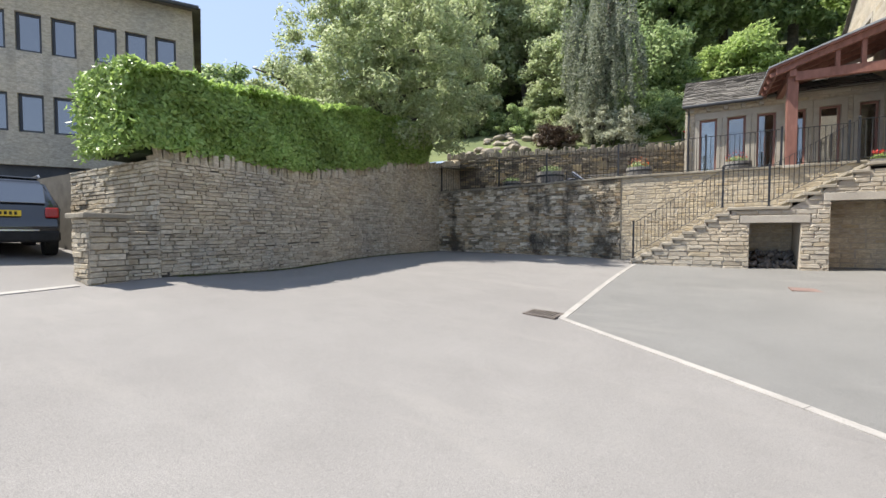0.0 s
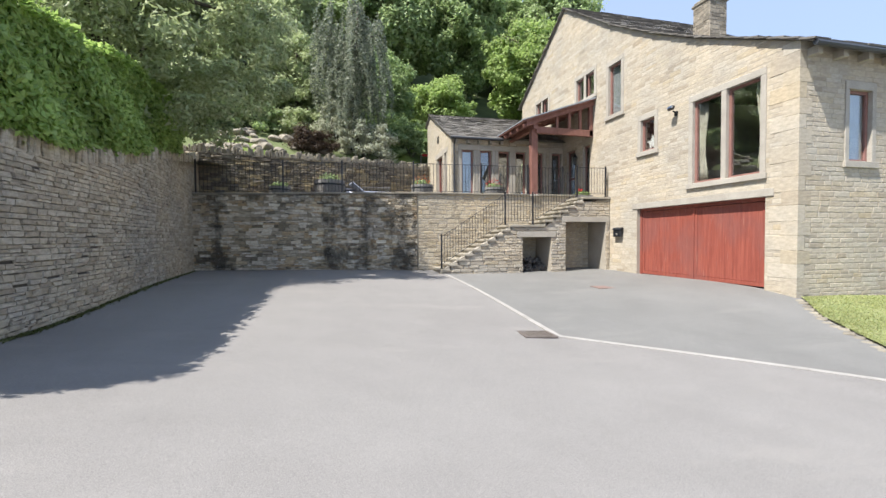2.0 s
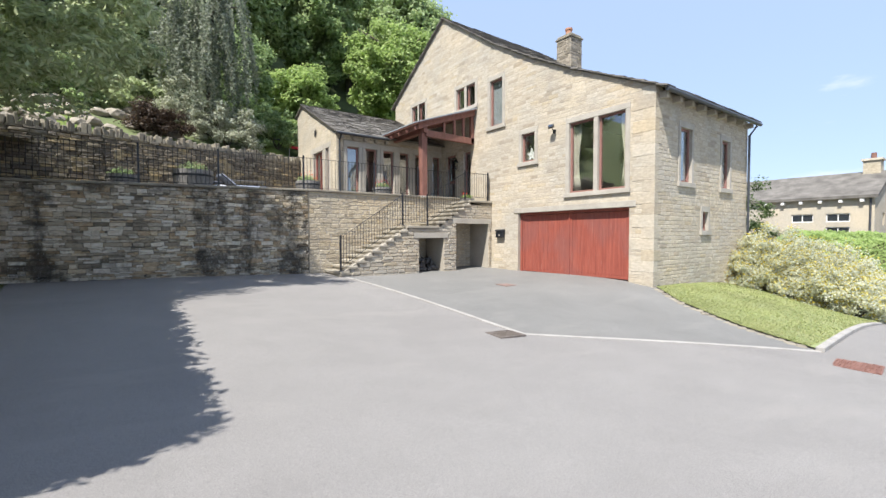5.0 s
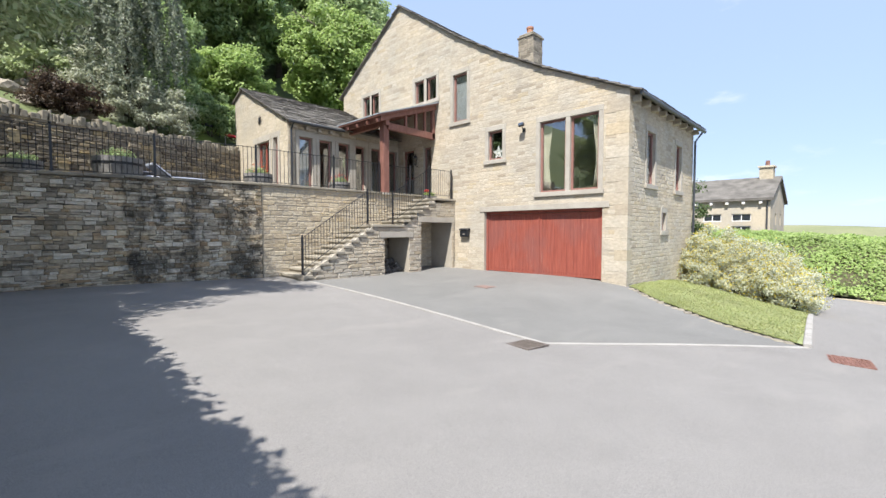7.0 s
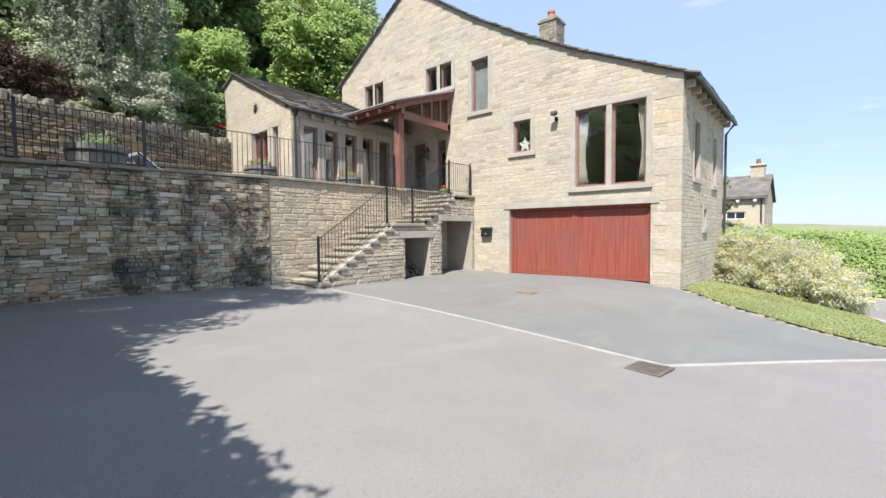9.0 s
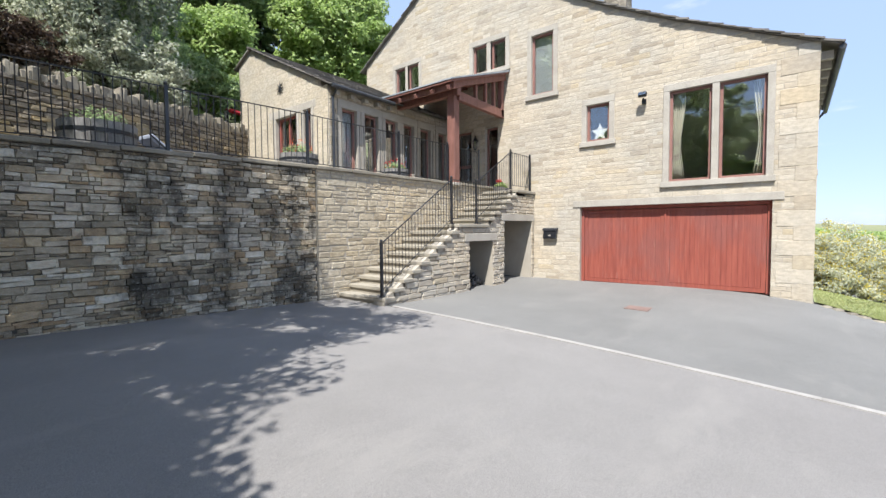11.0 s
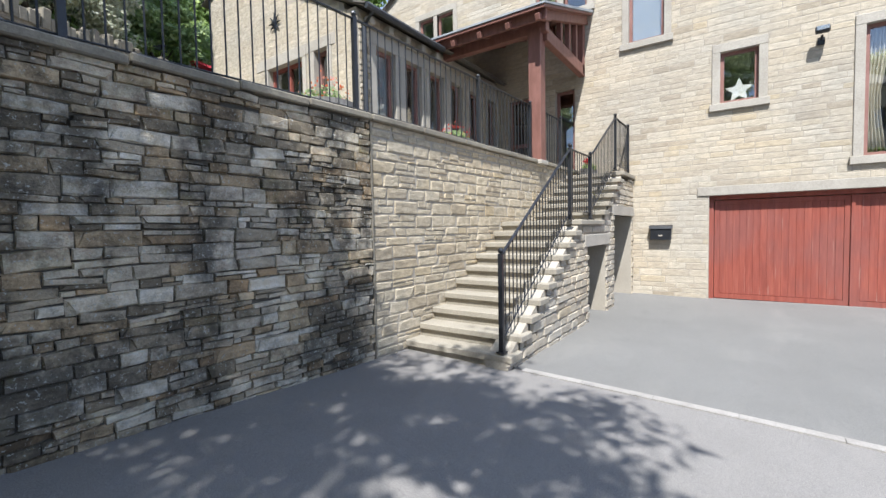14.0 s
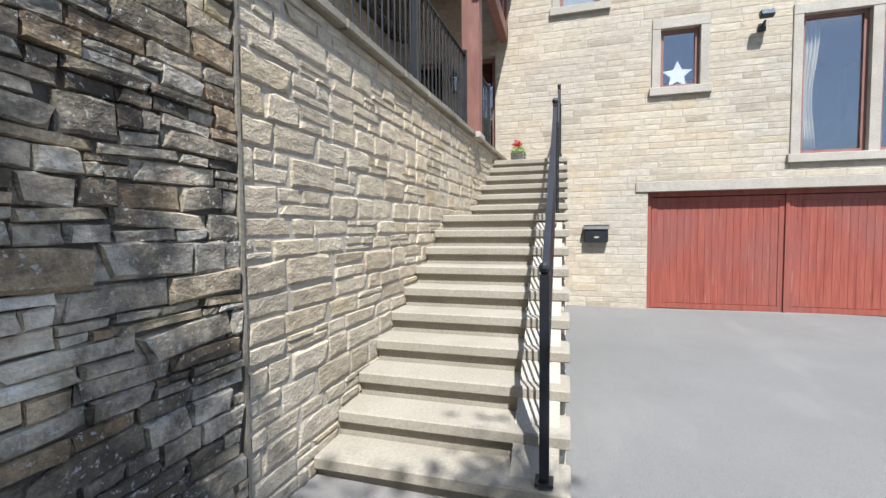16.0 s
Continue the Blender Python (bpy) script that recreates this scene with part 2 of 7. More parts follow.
def weathered_stain(name):
    """Red stained boards, faded and brown in places, with pale runs down the grain."""
    m, nd, lk, b = material(name)
    streak, wide, fine = (tex_noise(nd, lk, world_pos(nd, lk, g), s, k) for g, s, k in (((9, 9, 0.55), 1.6, 5), ((1, 1, 0.8), 0.9, 4), ((1, 1, 0.06), 70, 3)))
    c = ramp(nd, lk, streak, [(0.28, (0.20, 0.052, 0.038)), (0.5, (0.275, 0.074, 0.052)), (0.72, (0.345, 0.102, 0.07))])
    c = mix(nd, lk, c, (0.225, 0.088, 0.075), mathop(nd, lk, "MULTIPLY", band(nd, lk, wide, 0.42, 0.62), 0.6))
    c = mix(nd, lk, c, (0.42, 0.27, 0.22), mathop(nd, lk, "MULTIPLY", band(nd, lk, tex_noise(nd, lk, world_pos(nd, lk, (30, 30, 0.9)), 1.3, 3), 0.64, 0.74), 0.55))
    c = mix(nd, lk, c, ramp(nd, lk, fine, [(0.3, (0.4,) * 3), (0.7, (0.6,) * 3)]), 0.6, "OVERLAY")
    lk.new(c, b.inputs["Base Color"])
    b.inputs["Roughness"].default_value, b.inputs["Specular IOR Level"].default_value = 0.5, 0.3
    bump(nd, lk, b, fine, 0.2, 0.01)
    return m


RED_WOOD = weathered_stain("red_stained_wood")
BROWN_WOOD = rough_mat("red_brown_timber", (0.17, 0.078, 0.06), (0.25, 0.12, 0.095), 3.0, 40, 0.55, 0.2, grain=(4, 4, 1))
FRAME_WOOD = rough_mat("window_frame_wood", (0.21, 0.105, 0.085), (0.29, 0.155, 0.13), 4.0, 50, 0.5, 0.15)
IRON = rough_mat("black_painted_iron", (0.012, 0.013, 0.016), (0.022, 0.024, 0.028), 6, 60, 0.4, 0.1, 0.5)
PIPE = rough_mat("dark_grey_gutter", (0.03, 0.033, 0.04), (0.05, 0.054, 0.06), 6, 60, 0.4, 0.05, 0.5)
GLASS = clear_glass("window_glass")
ROOM = rough_mat("room_plaster", (0.45, 0.42, 0.37), (0.52, 0.49, 0.44), 1, 20)
ROOM_DARK = rough_mat("room_floor", (0.05, 0.035, 0.025), (0.09, 0.06, 0.04), 1, 20)
LINE = rough_mat("pale_stone_edging", (0.26, 0.245, 0.225), (0.36, 0.342, 0.318), 3, 60, 0.85, 0.3)
GRASS_SOIL = rough_mat("lawn_turf", (0.19, 0.235, 0.095), (0.30, 0.31, 0.155), 1.6, 60, 0.9, 0.6)
SOIL = rough_mat("earth_bank", (0.045, 0.05, 0.022), (0.10, 0.085, 0.05), 0.8, 12, 0.95, 0.6)
HILL = rough_mat("wooded_floor", (0.09, 0.115, 0.05), (0.16, 0.185, 0.08), 0.5, 6, 0.95, 0.6)
MEADOW = rough_mat("far_moor", (0.16, 0.18, 0.085), (0.24, 0.235, 0.13), 0.012, 0.4, 0.95, 0.2)
BARK = rough_mat("bark", (0.055, 0.045, 0.035), (0.12, 0.10, 0.08), 6, 30, 0.95, 0.8)
HEDGE_LEAF = leaf_mat("laurel_leaf", (0.21, 0.32, 0.08), (0.32, 0.45, 0.12), (0.44, 0.58, 0.19), 0.35)
WILLOW_LEAF = leaf_mat("willow_leaf", (0.29, 0.35, 0.165), (0.42, 0.49, 0.25), (0.54, 0.58, 0.36))
DARK_LEAF = leaf_mat("beech_leaf", (0.2, 0.28, 0.12), (0.32, 0.42, 0.18), (0.43, 0.52, 0.25))
BRIGHT_LEAF = leaf_mat("young_leaf", (0.22, 0.31, 0.09), (0.33, 0.44, 0.14), (0.43, 0.53, 0.2))
SILVER_LEAF = leaf_mat("silver_leaf", (0.33, 0.36, 0.24), (0.47, 0.485, 0.36), (0.6, 0.6, 0.48))


# ---- mesh helpers ----
def mesh_ob(name, bm, mat, parent=None, label="", smooth=False):
    me = bpy.data.meshes.new(name)
    bm.normal_update()
    bm.to_mesh(me)
    bm.free()
    for m in mat if isinstance(mat, (list, tuple)) else [mat]:
        me.materials.append(m)
    if smooth:
        me.polygons.foreach_set("use_smooth", [True] * len(me.polygons))
    ob = new(name, me)
    if parent is not None:
        ob.parent = parent
        ob.matrix_parent_inverse = parent.matrix_world.inverted()
    if label:
        ob["label"] = label
    return ob


def part(name, bm, mat, parent, label="", smooth=False):
    return mesh_ob(name, bm, mat, parent, label, smooth)


def thing(name, label, category, at=(0, 0, 0), group="", kind="", turn=0):
    e = new(name)
    e.empty_display_size = 0.1
    e.matrix_world = pose(*at, 0, 0, turn)
    bpy.context.view_layer.update()
    return tagged(e, label, category, group, kind)


def box(bm, x0, x1, y0, y1, z0, z1, m=None, bevel=0.0):
    co = [(x, y, z) for z in (z0, z1) for y in (y0, y1) for x in (x0, x1)]
    vs = [bm.verts.new(m @ Vector(c) if m else c) for c in co]
    fs = [bm.faces.new([vs[i] for i in f]) for f in ((0, 2, 3, 1), (4, 5, 7, 6), (0, 1, 5, 4), (2, 6, 7, 3), (0, 4, 6, 2), (1, 3, 7, 5))]
    if bevel:
        bmesh.ops.bevel(bm, geom=list({e for f in fs for e in f.edges}), offset=bevel, segments=1, affect="EDGES")
    return vs


def prism(bm, pts, a, b, axis):
    """A prism of the outline pts between a and b along axis 'x', 'y' or 'z'."""
    def at(p, q):
        return {"x": (q, p[0], p[1]), "y": (p[0], q, p[1]), "z": (p[0], p[1], q)}[axis]
    lo, hi = [bm.verts.new(at(p, a)) for p in pts], [bm.verts.new(at(p, b)) for p in pts]
    n = len(pts)
    bm.faces.new(lo)
    bm.faces.new(hi[::-1])
    for i in range(n):
        bm.faces.new((lo[(i + 1) % n], lo[i], hi[i], hi[(i + 1) % n]))
    bmesh.ops.recalc_face_normals(bm, faces=bm.faces[:])


def tube(bm, pts, r, sides=8, cap=True):
    """A round bar along pts; r a number or one radius a point."""
    pts = [Vector(p) for p in pts]
    rings = []
    for i, p in enumerate(pts):
        d = (pts[min(i + 1, len(pts) - 1)] - pts[max(i - 1, 0)]).normalized()
        u = d.orthogonal().normalized() if abs(d.z) > 0.95 else d.cross(Vector((0, 0, 1))).normalized()
        w = d.cross(u)
        rr = r[i] if isinstance(r, (list, tuple)) else r
        rings.append([bm.verts.new(p + rr * (math.cos(k * math.tau / sides) * u + math.sin(k * math.tau / sides) * w)) for k in range(sides)])
    for a, b in zip(rings, rings[1:]):
        for k in range(sides):
            bm.faces.new((a[k], a[(k + 1) % sides], b[(k + 1) % sides], b[k]))
    if cap:
        bm.faces.new(rings[0][::-1])
        bm.faces.new(rings[-1])


def lathe(bm, prof, sides=16, at=(0, 0, 0)):
    at = Vector(at)
    rings = [[bm.verts.new(at + Vector((r * math.cos(k * math.tau / sides), r * math.sin(k * math.tau / sides), z))) for k in range(sides)] for r, z in prof]
    for a, b in zip(rings, rings[1:]):
        for k in range(sides):
            bm.faces.new((a[k], a[(k + 1) % sides], b[(k + 1) % sides], b[k]))
    bm.faces.new(rings[0][::-1])
    bm.faces.new(rings[-1])


def wall_cells(bm, u0, u1, base, top, holes, put):
    """Fills a wall from u0 to u1 between base(u) and top(u) round rectangular holes (ua, ub, za, zb); put(bm, ua, ub, za0, za1, zb0, zb1) makes a cell."""
    cuts = sorted({u0, u1, *[h[0] for h in holes], *[h[1] for h in holes], *breaks_of(top)})
    cuts = [c for c in cuts if u0 <= c <= u1]
    for a, b in zip(cuts, cuts[1:]):
        if b - a < 1e-4:
            continue
        mid = (a + b) / 2
        here = sorted((h for h in holes if h[0] < mid < h[1]), key=lambda h: h[2])
        za0, za1 = base(a), base(b)
        for h in here:
            if h[2] > min(za0, za1) + 1e-4:
                put(bm, a, b, za0, za1, h[2], h[2])
            za0 = za1 = h[3]
        put(bm, a, b, za0, za1, top(a), top(b))
    bmesh.ops.remove_doubles(bm, verts=bm.verts[:], dist=0.0005)


BREAKS = {}


def breaks_of(f):
    return BREAKS.get(f, ())


def slab_put(axis, a0, a1):
    """Cells of a wall that stands between a0 and a1 on the axis 'x' (u is y) or 'y' (u is x)."""
    def put(bm, u0, u1, b0, b1, t0, t1):
        q = [(u0, b0), (u1, b1), (u1, t1), (u0, t0)]
        f = (lambda p, s: (s, p[0], p[1])) if axis == "x" else (lambda p, s: (p[0], s, p[1]))
        lo, hi = [bm.verts.new(f(p, a0)) for p in q], [bm.verts.new(f(p, a1)) for p in q]
        fs = [bm.faces.new(lo), bm.faces.new(hi[::-1])] + [bm.faces.new((lo[(i + 1) % 4], lo[i], hi[i], hi[(i + 1) % 4])) for i in range(4)]
        bmesh.ops.recalc_face_normals(bm, faces=fs)
    return put


def lerp(a, b, t):
    return a + (b - a) * t


def steps_of(stops):
    """A piecewise straight function through (u, value) stops."""
    us, vs = [s[0] for s in stops], [s[1] for s in stops]
    def f(u):
        return float(np.interp(u, us, vs))
    BREAKS[f] = us[1:-1]
    return f


def grid_sheet(bm, xs, ys, height):
    vs = [[bm.verts.new((x, y, height(x, y))) for x in xs] for y in ys]
    for j in range(len(ys) - 1):
        for i in range(len(xs) - 1):
            bm.faces.new((vs[j][i], vs[j][i + 1], vs[j + 1][i + 1], vs[j + 1][i]))


# ---- levels of the ground ----
SPOTS = np.array([
    (1.9, 7.7, -0.02), (1.9, 11.9, 0.0), (-0.8, 9.6, -0.10), (-4.1, 13.4, 0.03), (-11.9, 15.0, 0.20), (-4.2, 5.75, -0.30), (-0.3, 2.95, -0.60),
    (7.1, 3.4, -1.12), (-10.0, 3.3, 0.03), (-0.4, -0.6, -0.66), (-9.5, 8.8, 0.14), (-8.5, 0.3, -0.10), (1.8, 13.3, 0.03), (-11.2, 6.5, 0.06),
    (-13.7, 2.0, 0.45), (-20.0, 4.0, 0.80), (-11.2, 1.5, 0.05), (13.0, 2.5, -1.55), (6.0, 7.0, -0.25), (-7.0, 12.0, 0.12), (2.0, -5.0, -0.95), (-16.0, -5.0, 0.45)])


def _kernel(d):
    return np.where(d > 1e-6, d * d * np.log(np.maximum(d, 1e-6)), 0.0)


def _spline():
    p, n = SPOTS[:, :2], len(SPOTS)
    k = _kernel(np.linalg.norm(p[:, None] - p[None], axis=2)) + 0.5 * np.eye(n)
    q = np.hstack([np.ones((n, 1)), p])
    a = np.block([[k, q], [q.T, np.zeros((3, 3))]])
    return np.linalg.solve(a, np.concatenate([SPOTS[:, 2], np.zeros(3)]))


WEIGHTS = _spline()


def level(x, y):
    """Height of the court and the drive."""
    x, y = min(max(x, -24), 15), min(max(y, -8), 16)
    d = np.hypot(SPOTS[:, 0] - x, SPOTS[:, 1] - y)
    return float(_kernel(d) @ WEIGHTS[:-3] + WEIGHTS[-3] + WEIGHTS[-2] * x + WEIGHTS[-1] * y)


# ---- ground ----
def frange(a, b, s):
    n = max(1, round((b - a) / s))
    return [a + (b - a) * i / n for i in range(n + 1)]


def land(x, y):
    """The wide ground: the drive's level near by, falling to the valley beyond."""
    out = max(0.0, x - 15, -24 - x, -8 - y)
    return level(x, y) - 0.004 - 0.09 * min(out, 260)


bm = bmesh.new()
xs = [-2400, -900, -300, -120, -60, -36] + frange(-26, 16, 0.6) + [22, 30, 45, 70, 120, 300, 900, 2400]
ys = [-2400, -900, -300, -120, -60, -30, -16] + frange(-9, 16.2, 0.6) + [30, 60, 120, 300, 900, 2400]
grid_sheet(bm, xs, ys, land)
ground = mesh_ob("ground", bm, ASPHALT, smooth=True)
tagged(ground, "pale grey worn asphalt court sloping gently", "ground", kind="structure")

# the darker pad before the garage, bounded by the pale edging
PAD = [(-4.12, 13.2), (-4.22, 5.75), (-0.3, 2.95)]
LAWN_EDGE = [(-0.3, 2.95), (0.2, 4.3), (1.0, 5.8), (2.0, 6.9)]


def pad_left(y):
    return float(np.interp(y, [2.95, 5.75, 13.2], [-0.3, -4.22, -4.12]))


def pad_right(y):
    return float(np.interp(y, [2.95, 4.3, 5.8, 6.92, 6.93, 15], [-0.3, 0.2, 1.0, 1.93, 1.95, 1.95]))


bm = bmesh.new()
rows = frange(2.95, 5.75, 0.35) + frange(5.75, 14.6, 0.55)[1:]
ring = [[bm.verts.new((lerp(pad_left(y), pad_right(y), i / 10), y, level(lerp(pad_left(y), pad_right(y), i / 10), y) + 0.004)) for i in range(11)] for y in rows]
for a, b in zip(ring, ring[1:]):
    for i in range(10):
        bm.faces.new((a[i], a[i + 1], b[i + 1], b[i]))
bmesh.ops.remove_doubles(bm, verts=bm.verts[:], dist=0.001)
pad = mesh_ob("pavement", bm, ASPHALT_PAD, smooth=True)
tagged(pad, "darker grey asphalt apron before the garage", "pavement", kind="structure")


def strip(bm, pts, width, height, f=level, gap=0.0, seg=0.6):
    """A run of low setts along pts, each bedded on the ground."""
    for (xa, ya), (xb, yb) in zip(pts, pts[1:]):
        L = math.hypot(xb - xa, yb - ya)
        n = max(1, round(L / seg))
        ux, uy = (xb - xa) / L, (yb - ya) / L
        for i in range(n):
            s0, s1 = L * i / n + gap / 2, L * (i + 1) / n - gap / 2
            q = []
            for s, w in ((s0, -width / 2), (s1, -width / 2), (s1, width / 2), (s0, width / 2)):
                x, y = xa + ux * s - uy * w, ya + uy * s + ux * w
                q.append((x, y))
            lo = [bm.verts.new((x, y, f(x, y) - 0.03)) for x, y in q]
            hi = [bm.verts.new((x, y, f(x, y) + height)) for x, y in q]
            bm.faces.new(hi)
            for k in range(4):
                bm.faces.new((lo[k], lo[(k + 1) % 4], hi[(k + 1) % 4], hi[k]))


bm = bmesh.new()
strip(bm, PAD, 0.10, 0.010, gap=0.004)
edging = mesh_ob("trim", bm, LINE)
tagged(edging, "pale stone edging flush with the asphalt", "edging", kind="structure")


# ---- the house ----
GX = 1.93
SOUTH, NORTH, RIDGE = 6.92, 20.8, 16.45
SLOPE = [(SOUTH, 5.24), (9.6, 6.49), (11.3, 7.40), (13.3, 8.60), (RIDGE, 10.78)]
ROOF = steps_of(SLOPE + [(NORTH, 8.02)])
GABLE_HOLES = [(7.62, 11.9, -0.3, 2.09), (7.75, 9.68, 2.62, 4.83), (11.12, 11.74, 3.86, 4.86), (12.72, 13.42, 5.45, 7.2), (14.3, 14.85, 6.55, 7.45), (15.0, 15.55, 6.55, 7.45),
               (17.95, 18.5, 6.62, 7.58), (18.62, 19.15, 6.62, 7.58), (14.6, 15.06, 2.72, 4.75), (15.62, 16.3, 2.72, 4.75)]
SIDE_HOLES = [(3.3, 3.98, 2.8, 4.36), (6.0, 6.62, 2.78, 4.32), (4.72, 5.1, 1.42, 2.0)]
EAST = 8.05
house = thing("house", "pale coursed sandstone house with a long sloping gable and red garage", "house", (GX, SOUTH, 0))
bm = bmesh.new()
wall_cells(bm, SOUTH, NORTH, lambda u: -0.6, ROOF, GABLE_HOLES, slab_put("x", GX, GX + 0.35))
part("gable_wall", bm, MORTAR, house)
bm = bmesh.new()
wall_cells(bm, GX + 0.35, EAST, lambda u: -1.2, lambda u: 5.2, SIDE_HOLES, slab_put("y", SOUTH, SOUTH + 0.35))
part("side_wall", bm, MORTAR, house)
bm = bmesh.new()
wall_cells(bm, SOUTH + 0.35, NORTH, lambda u: -1.2, ROOF, [], slab_put("x", EAST - 0.3, EAST))
part("rear_wall", bm, MORTAR, house)
bm = bmesh.new()
box(bm, GX + 0.35, EAST - 0.3, NORTH - 0.3, NORTH, -0.6, 8.0)
part("north_wall", bm, MORTAR, house)


def roof_slab(bm, x0, x1, ya, za, yb, zb, thick):
    q = [(ya, za), (yb, zb), (yb, zb + thick), (ya, za + thick)]
    prism(bm, q, x0, x1, "x")


bm = bmesh.new()
EAVES = [(SOUTH - 0.32, 5.24 - 0.32 * 0.47)] + SLOPE[1:]
for (ya, za), (yb, zb) in zip(EAVES, EAVES[1:]):
    roof_slab(bm, GX - 0.08, EAST + 0.1, ya, za + 0.01, yb, zb + 0.01, 0.03)
roof_slab(bm, GX - 0.08, EAST + 0.1, RIDGE, 10.79, NORTH + 0.25, 7.88, 0.03)
part("roof", bm, SLATE, house)

# ---- retaining wall and terrace ----
def face_y(x):
    return 14.69 - 0.044 * (x + 4.73)


def coping_z(x):
    return float(np.interp(x, [-12, -4.73, 2], [2.66, 2.80, 2.78]))


bm = bmesh.new()
for a, b in ((-12.0, -4.73), (-4.73, GX)):
    q0, q1 = Vector((a, face_y(a), 0)), Vector((b, face_y(b), 0))
    vs = []
    for p in (q0, q1):
        for dy in (0.03, 0.45):
            for z in (-0.4, coping_z(p.x) - 0.06):
                vs.append(bm.verts.new((p.x, p.y + dy, z)))
    for f in ((0, 1, 5, 4), (2, 6, 7, 3), (1, 3, 7, 5), (0, 4, 6, 2), (0, 2, 3, 1), (4, 5, 7, 6)):
        bm.faces.new([vs[i] for i in f])
retaining = mesh_ob("wall_retaining", bm, GAP)
tagged(retaining, "tall stained dry stone retaining wall below the terrace", "wall", kind="structure")
bm = bmesh.new()
prism(bm, [(-12.0, face_y(-12) + 0.35), (GX, face_y(GX) + 0.35), (GX, 22.0), (-13.0, 19.5)], 2.3, 2.66, "z")
terrace = mesh_ob("floor", bm, COPING)
tagged(terrace, "stone flagged terrace above the court", "terrace", kind="structure")

# ---- hedge wall ----
def hedge_x(y):
    return float(np.interp(y, [3.7, 6.0, 9.0, 12.0, 15.4, 18.6], [-11.15, -11.12, -11.25, -11.55, -11.95, -12.7]))


def hedge_top(y):
    return float(np.interp(y, [3.7, 7.0, 9.3, 12, 15.4, 18.6], [2.52, 2.50, 2.86, 3.45, 3.88, 4.6]))


bm = bmesh.new()
ys_h = frange(3.75, 18.5, 0.6)
prev = None
for y in ys_h:
    x = hedge_x(y)
    ring = [bm.verts.new(c) for c in ((x - 0.03, y, -0.3), (x - 0.06, y, hedge_top(y) - 0.22), (x - 0.45, y, hedge_top(y) - 0.22), (x - 0.45, y, -0.3))]
    if prev:
        for k in range(4):
            bm.faces.new((prev[k], prev[(k + 1) % 4], ring[(k + 1) % 4], ring[k]))
    else:
        bm.faces.new(ring)
    prev = ring
bm.faces.new(prev[::-1])
bmesh.ops.recalc_face_normals(bm, faces=bm.faces[:])
hedge_wall = mesh_ob("wall_hedge", bm, GAP)
tagged(hedge_wall, "long dry stone wall with upright coping below a hedge", "wall", kind="structure")

# ---- stairs ----
STAIR_Y0, STAIR_Y1 = 13.33, 14.55
LOW = [(-4.25 + 0.263 * i, 0.02 + 0.16 * (i + 1)) for i in range(10)]
HIGH = [(-0.62 + 0.29 * i, 1.622 + 0.163 * (i + 1)) for i in range(6)]
stairs = thing("staircase", "pale stone staircase with landing and solid side wall", "staircase", (-4.3, 13.3, 0))
for i, (x, z) in enumerate(LOW + HIGH):
    x1 = (LOW + HIGH)[i + 1][0] + 0.03 if i + 1 < len(LOW + HIGH) else GX
    bm = bmesh.new()
    box(bm, x, x1, STAIR_Y0 - 0.06, face_y(x) + 0.02, z - 0.075, z, bevel=0.009)
    part("tread", bm, STEP_STONE, stairs)
bm = bmesh.new()
wall_cells(bm, -4.25, GX, lambda u: -0.3, steps_of([(-4.25, 0.12), (-1.85, 1.54), (-0.6, 1.54), (0.85, 2.5), (GX, 2.52)]), [(-1.4, -0.36, -0.3, 1.2), (0.2, 1.76, -0.3, 1.72)], slab_put("y", STAIR_Y0, STAIR_Y0 + 0.25))
part("stair_wall", bm, MORTAR, stairs)

# ---- wing ----
WX, WY, WR = -3.0, 16.65, 20.6
wing = thing("sunroom", "single-storey sandstone sunroom with tall windows and slate roof", "sunroom", (WX, WY, 2.66))
WING_HOLES = [(-2.58, -2.07, 2.85, 4.76), (-1.80, -1.28, 2.85, 4.76), (-1.0, -0.5, 2.85, 4.76), (-0.24, 0.23, 2.85, 4.76), (0.52, 1.03, 2.85, 4.76), (1.42, 1.86, 2.85, 4.76)]
bm = bmesh.new()
wall_cells(bm, WX, GX, lambda u: 2.5, lambda u: 5.25, WING_HOLES, slab_put("y", WY, WY + 0.3))
part("front_wall", bm, MORTAR, wing)
bm = bmesh.new()
WROOF = steps_of([(WY, 5.27), (WR, 7.15), (21.4, 6.8)])
wall_cells(bm, WY + 0.3, 21.4, lambda u: 2.5, WROOF, [(18.1, 19.2, 2.66, 4.78), (17.4, 17.77, 2.66, 4.8)], slab_put("x", WX, WX + 0.3))
part("end_wall", bm, MORTAR, wing)
bm = bmesh.new()
sw = (7.15 - 5.27) / (WR - WY)
roof_slab(bm, WX - 0.08, GX - 0.01, WY - 0.25, 5.29 - 0.25 * sw, WR, 7.16, 0.04)
roof_slab(bm, WX - 0.08, GX - 0.01, WR, 7.16, 21.6, 6.75, 0.04)
part("roof", bm, SLATE, wing)


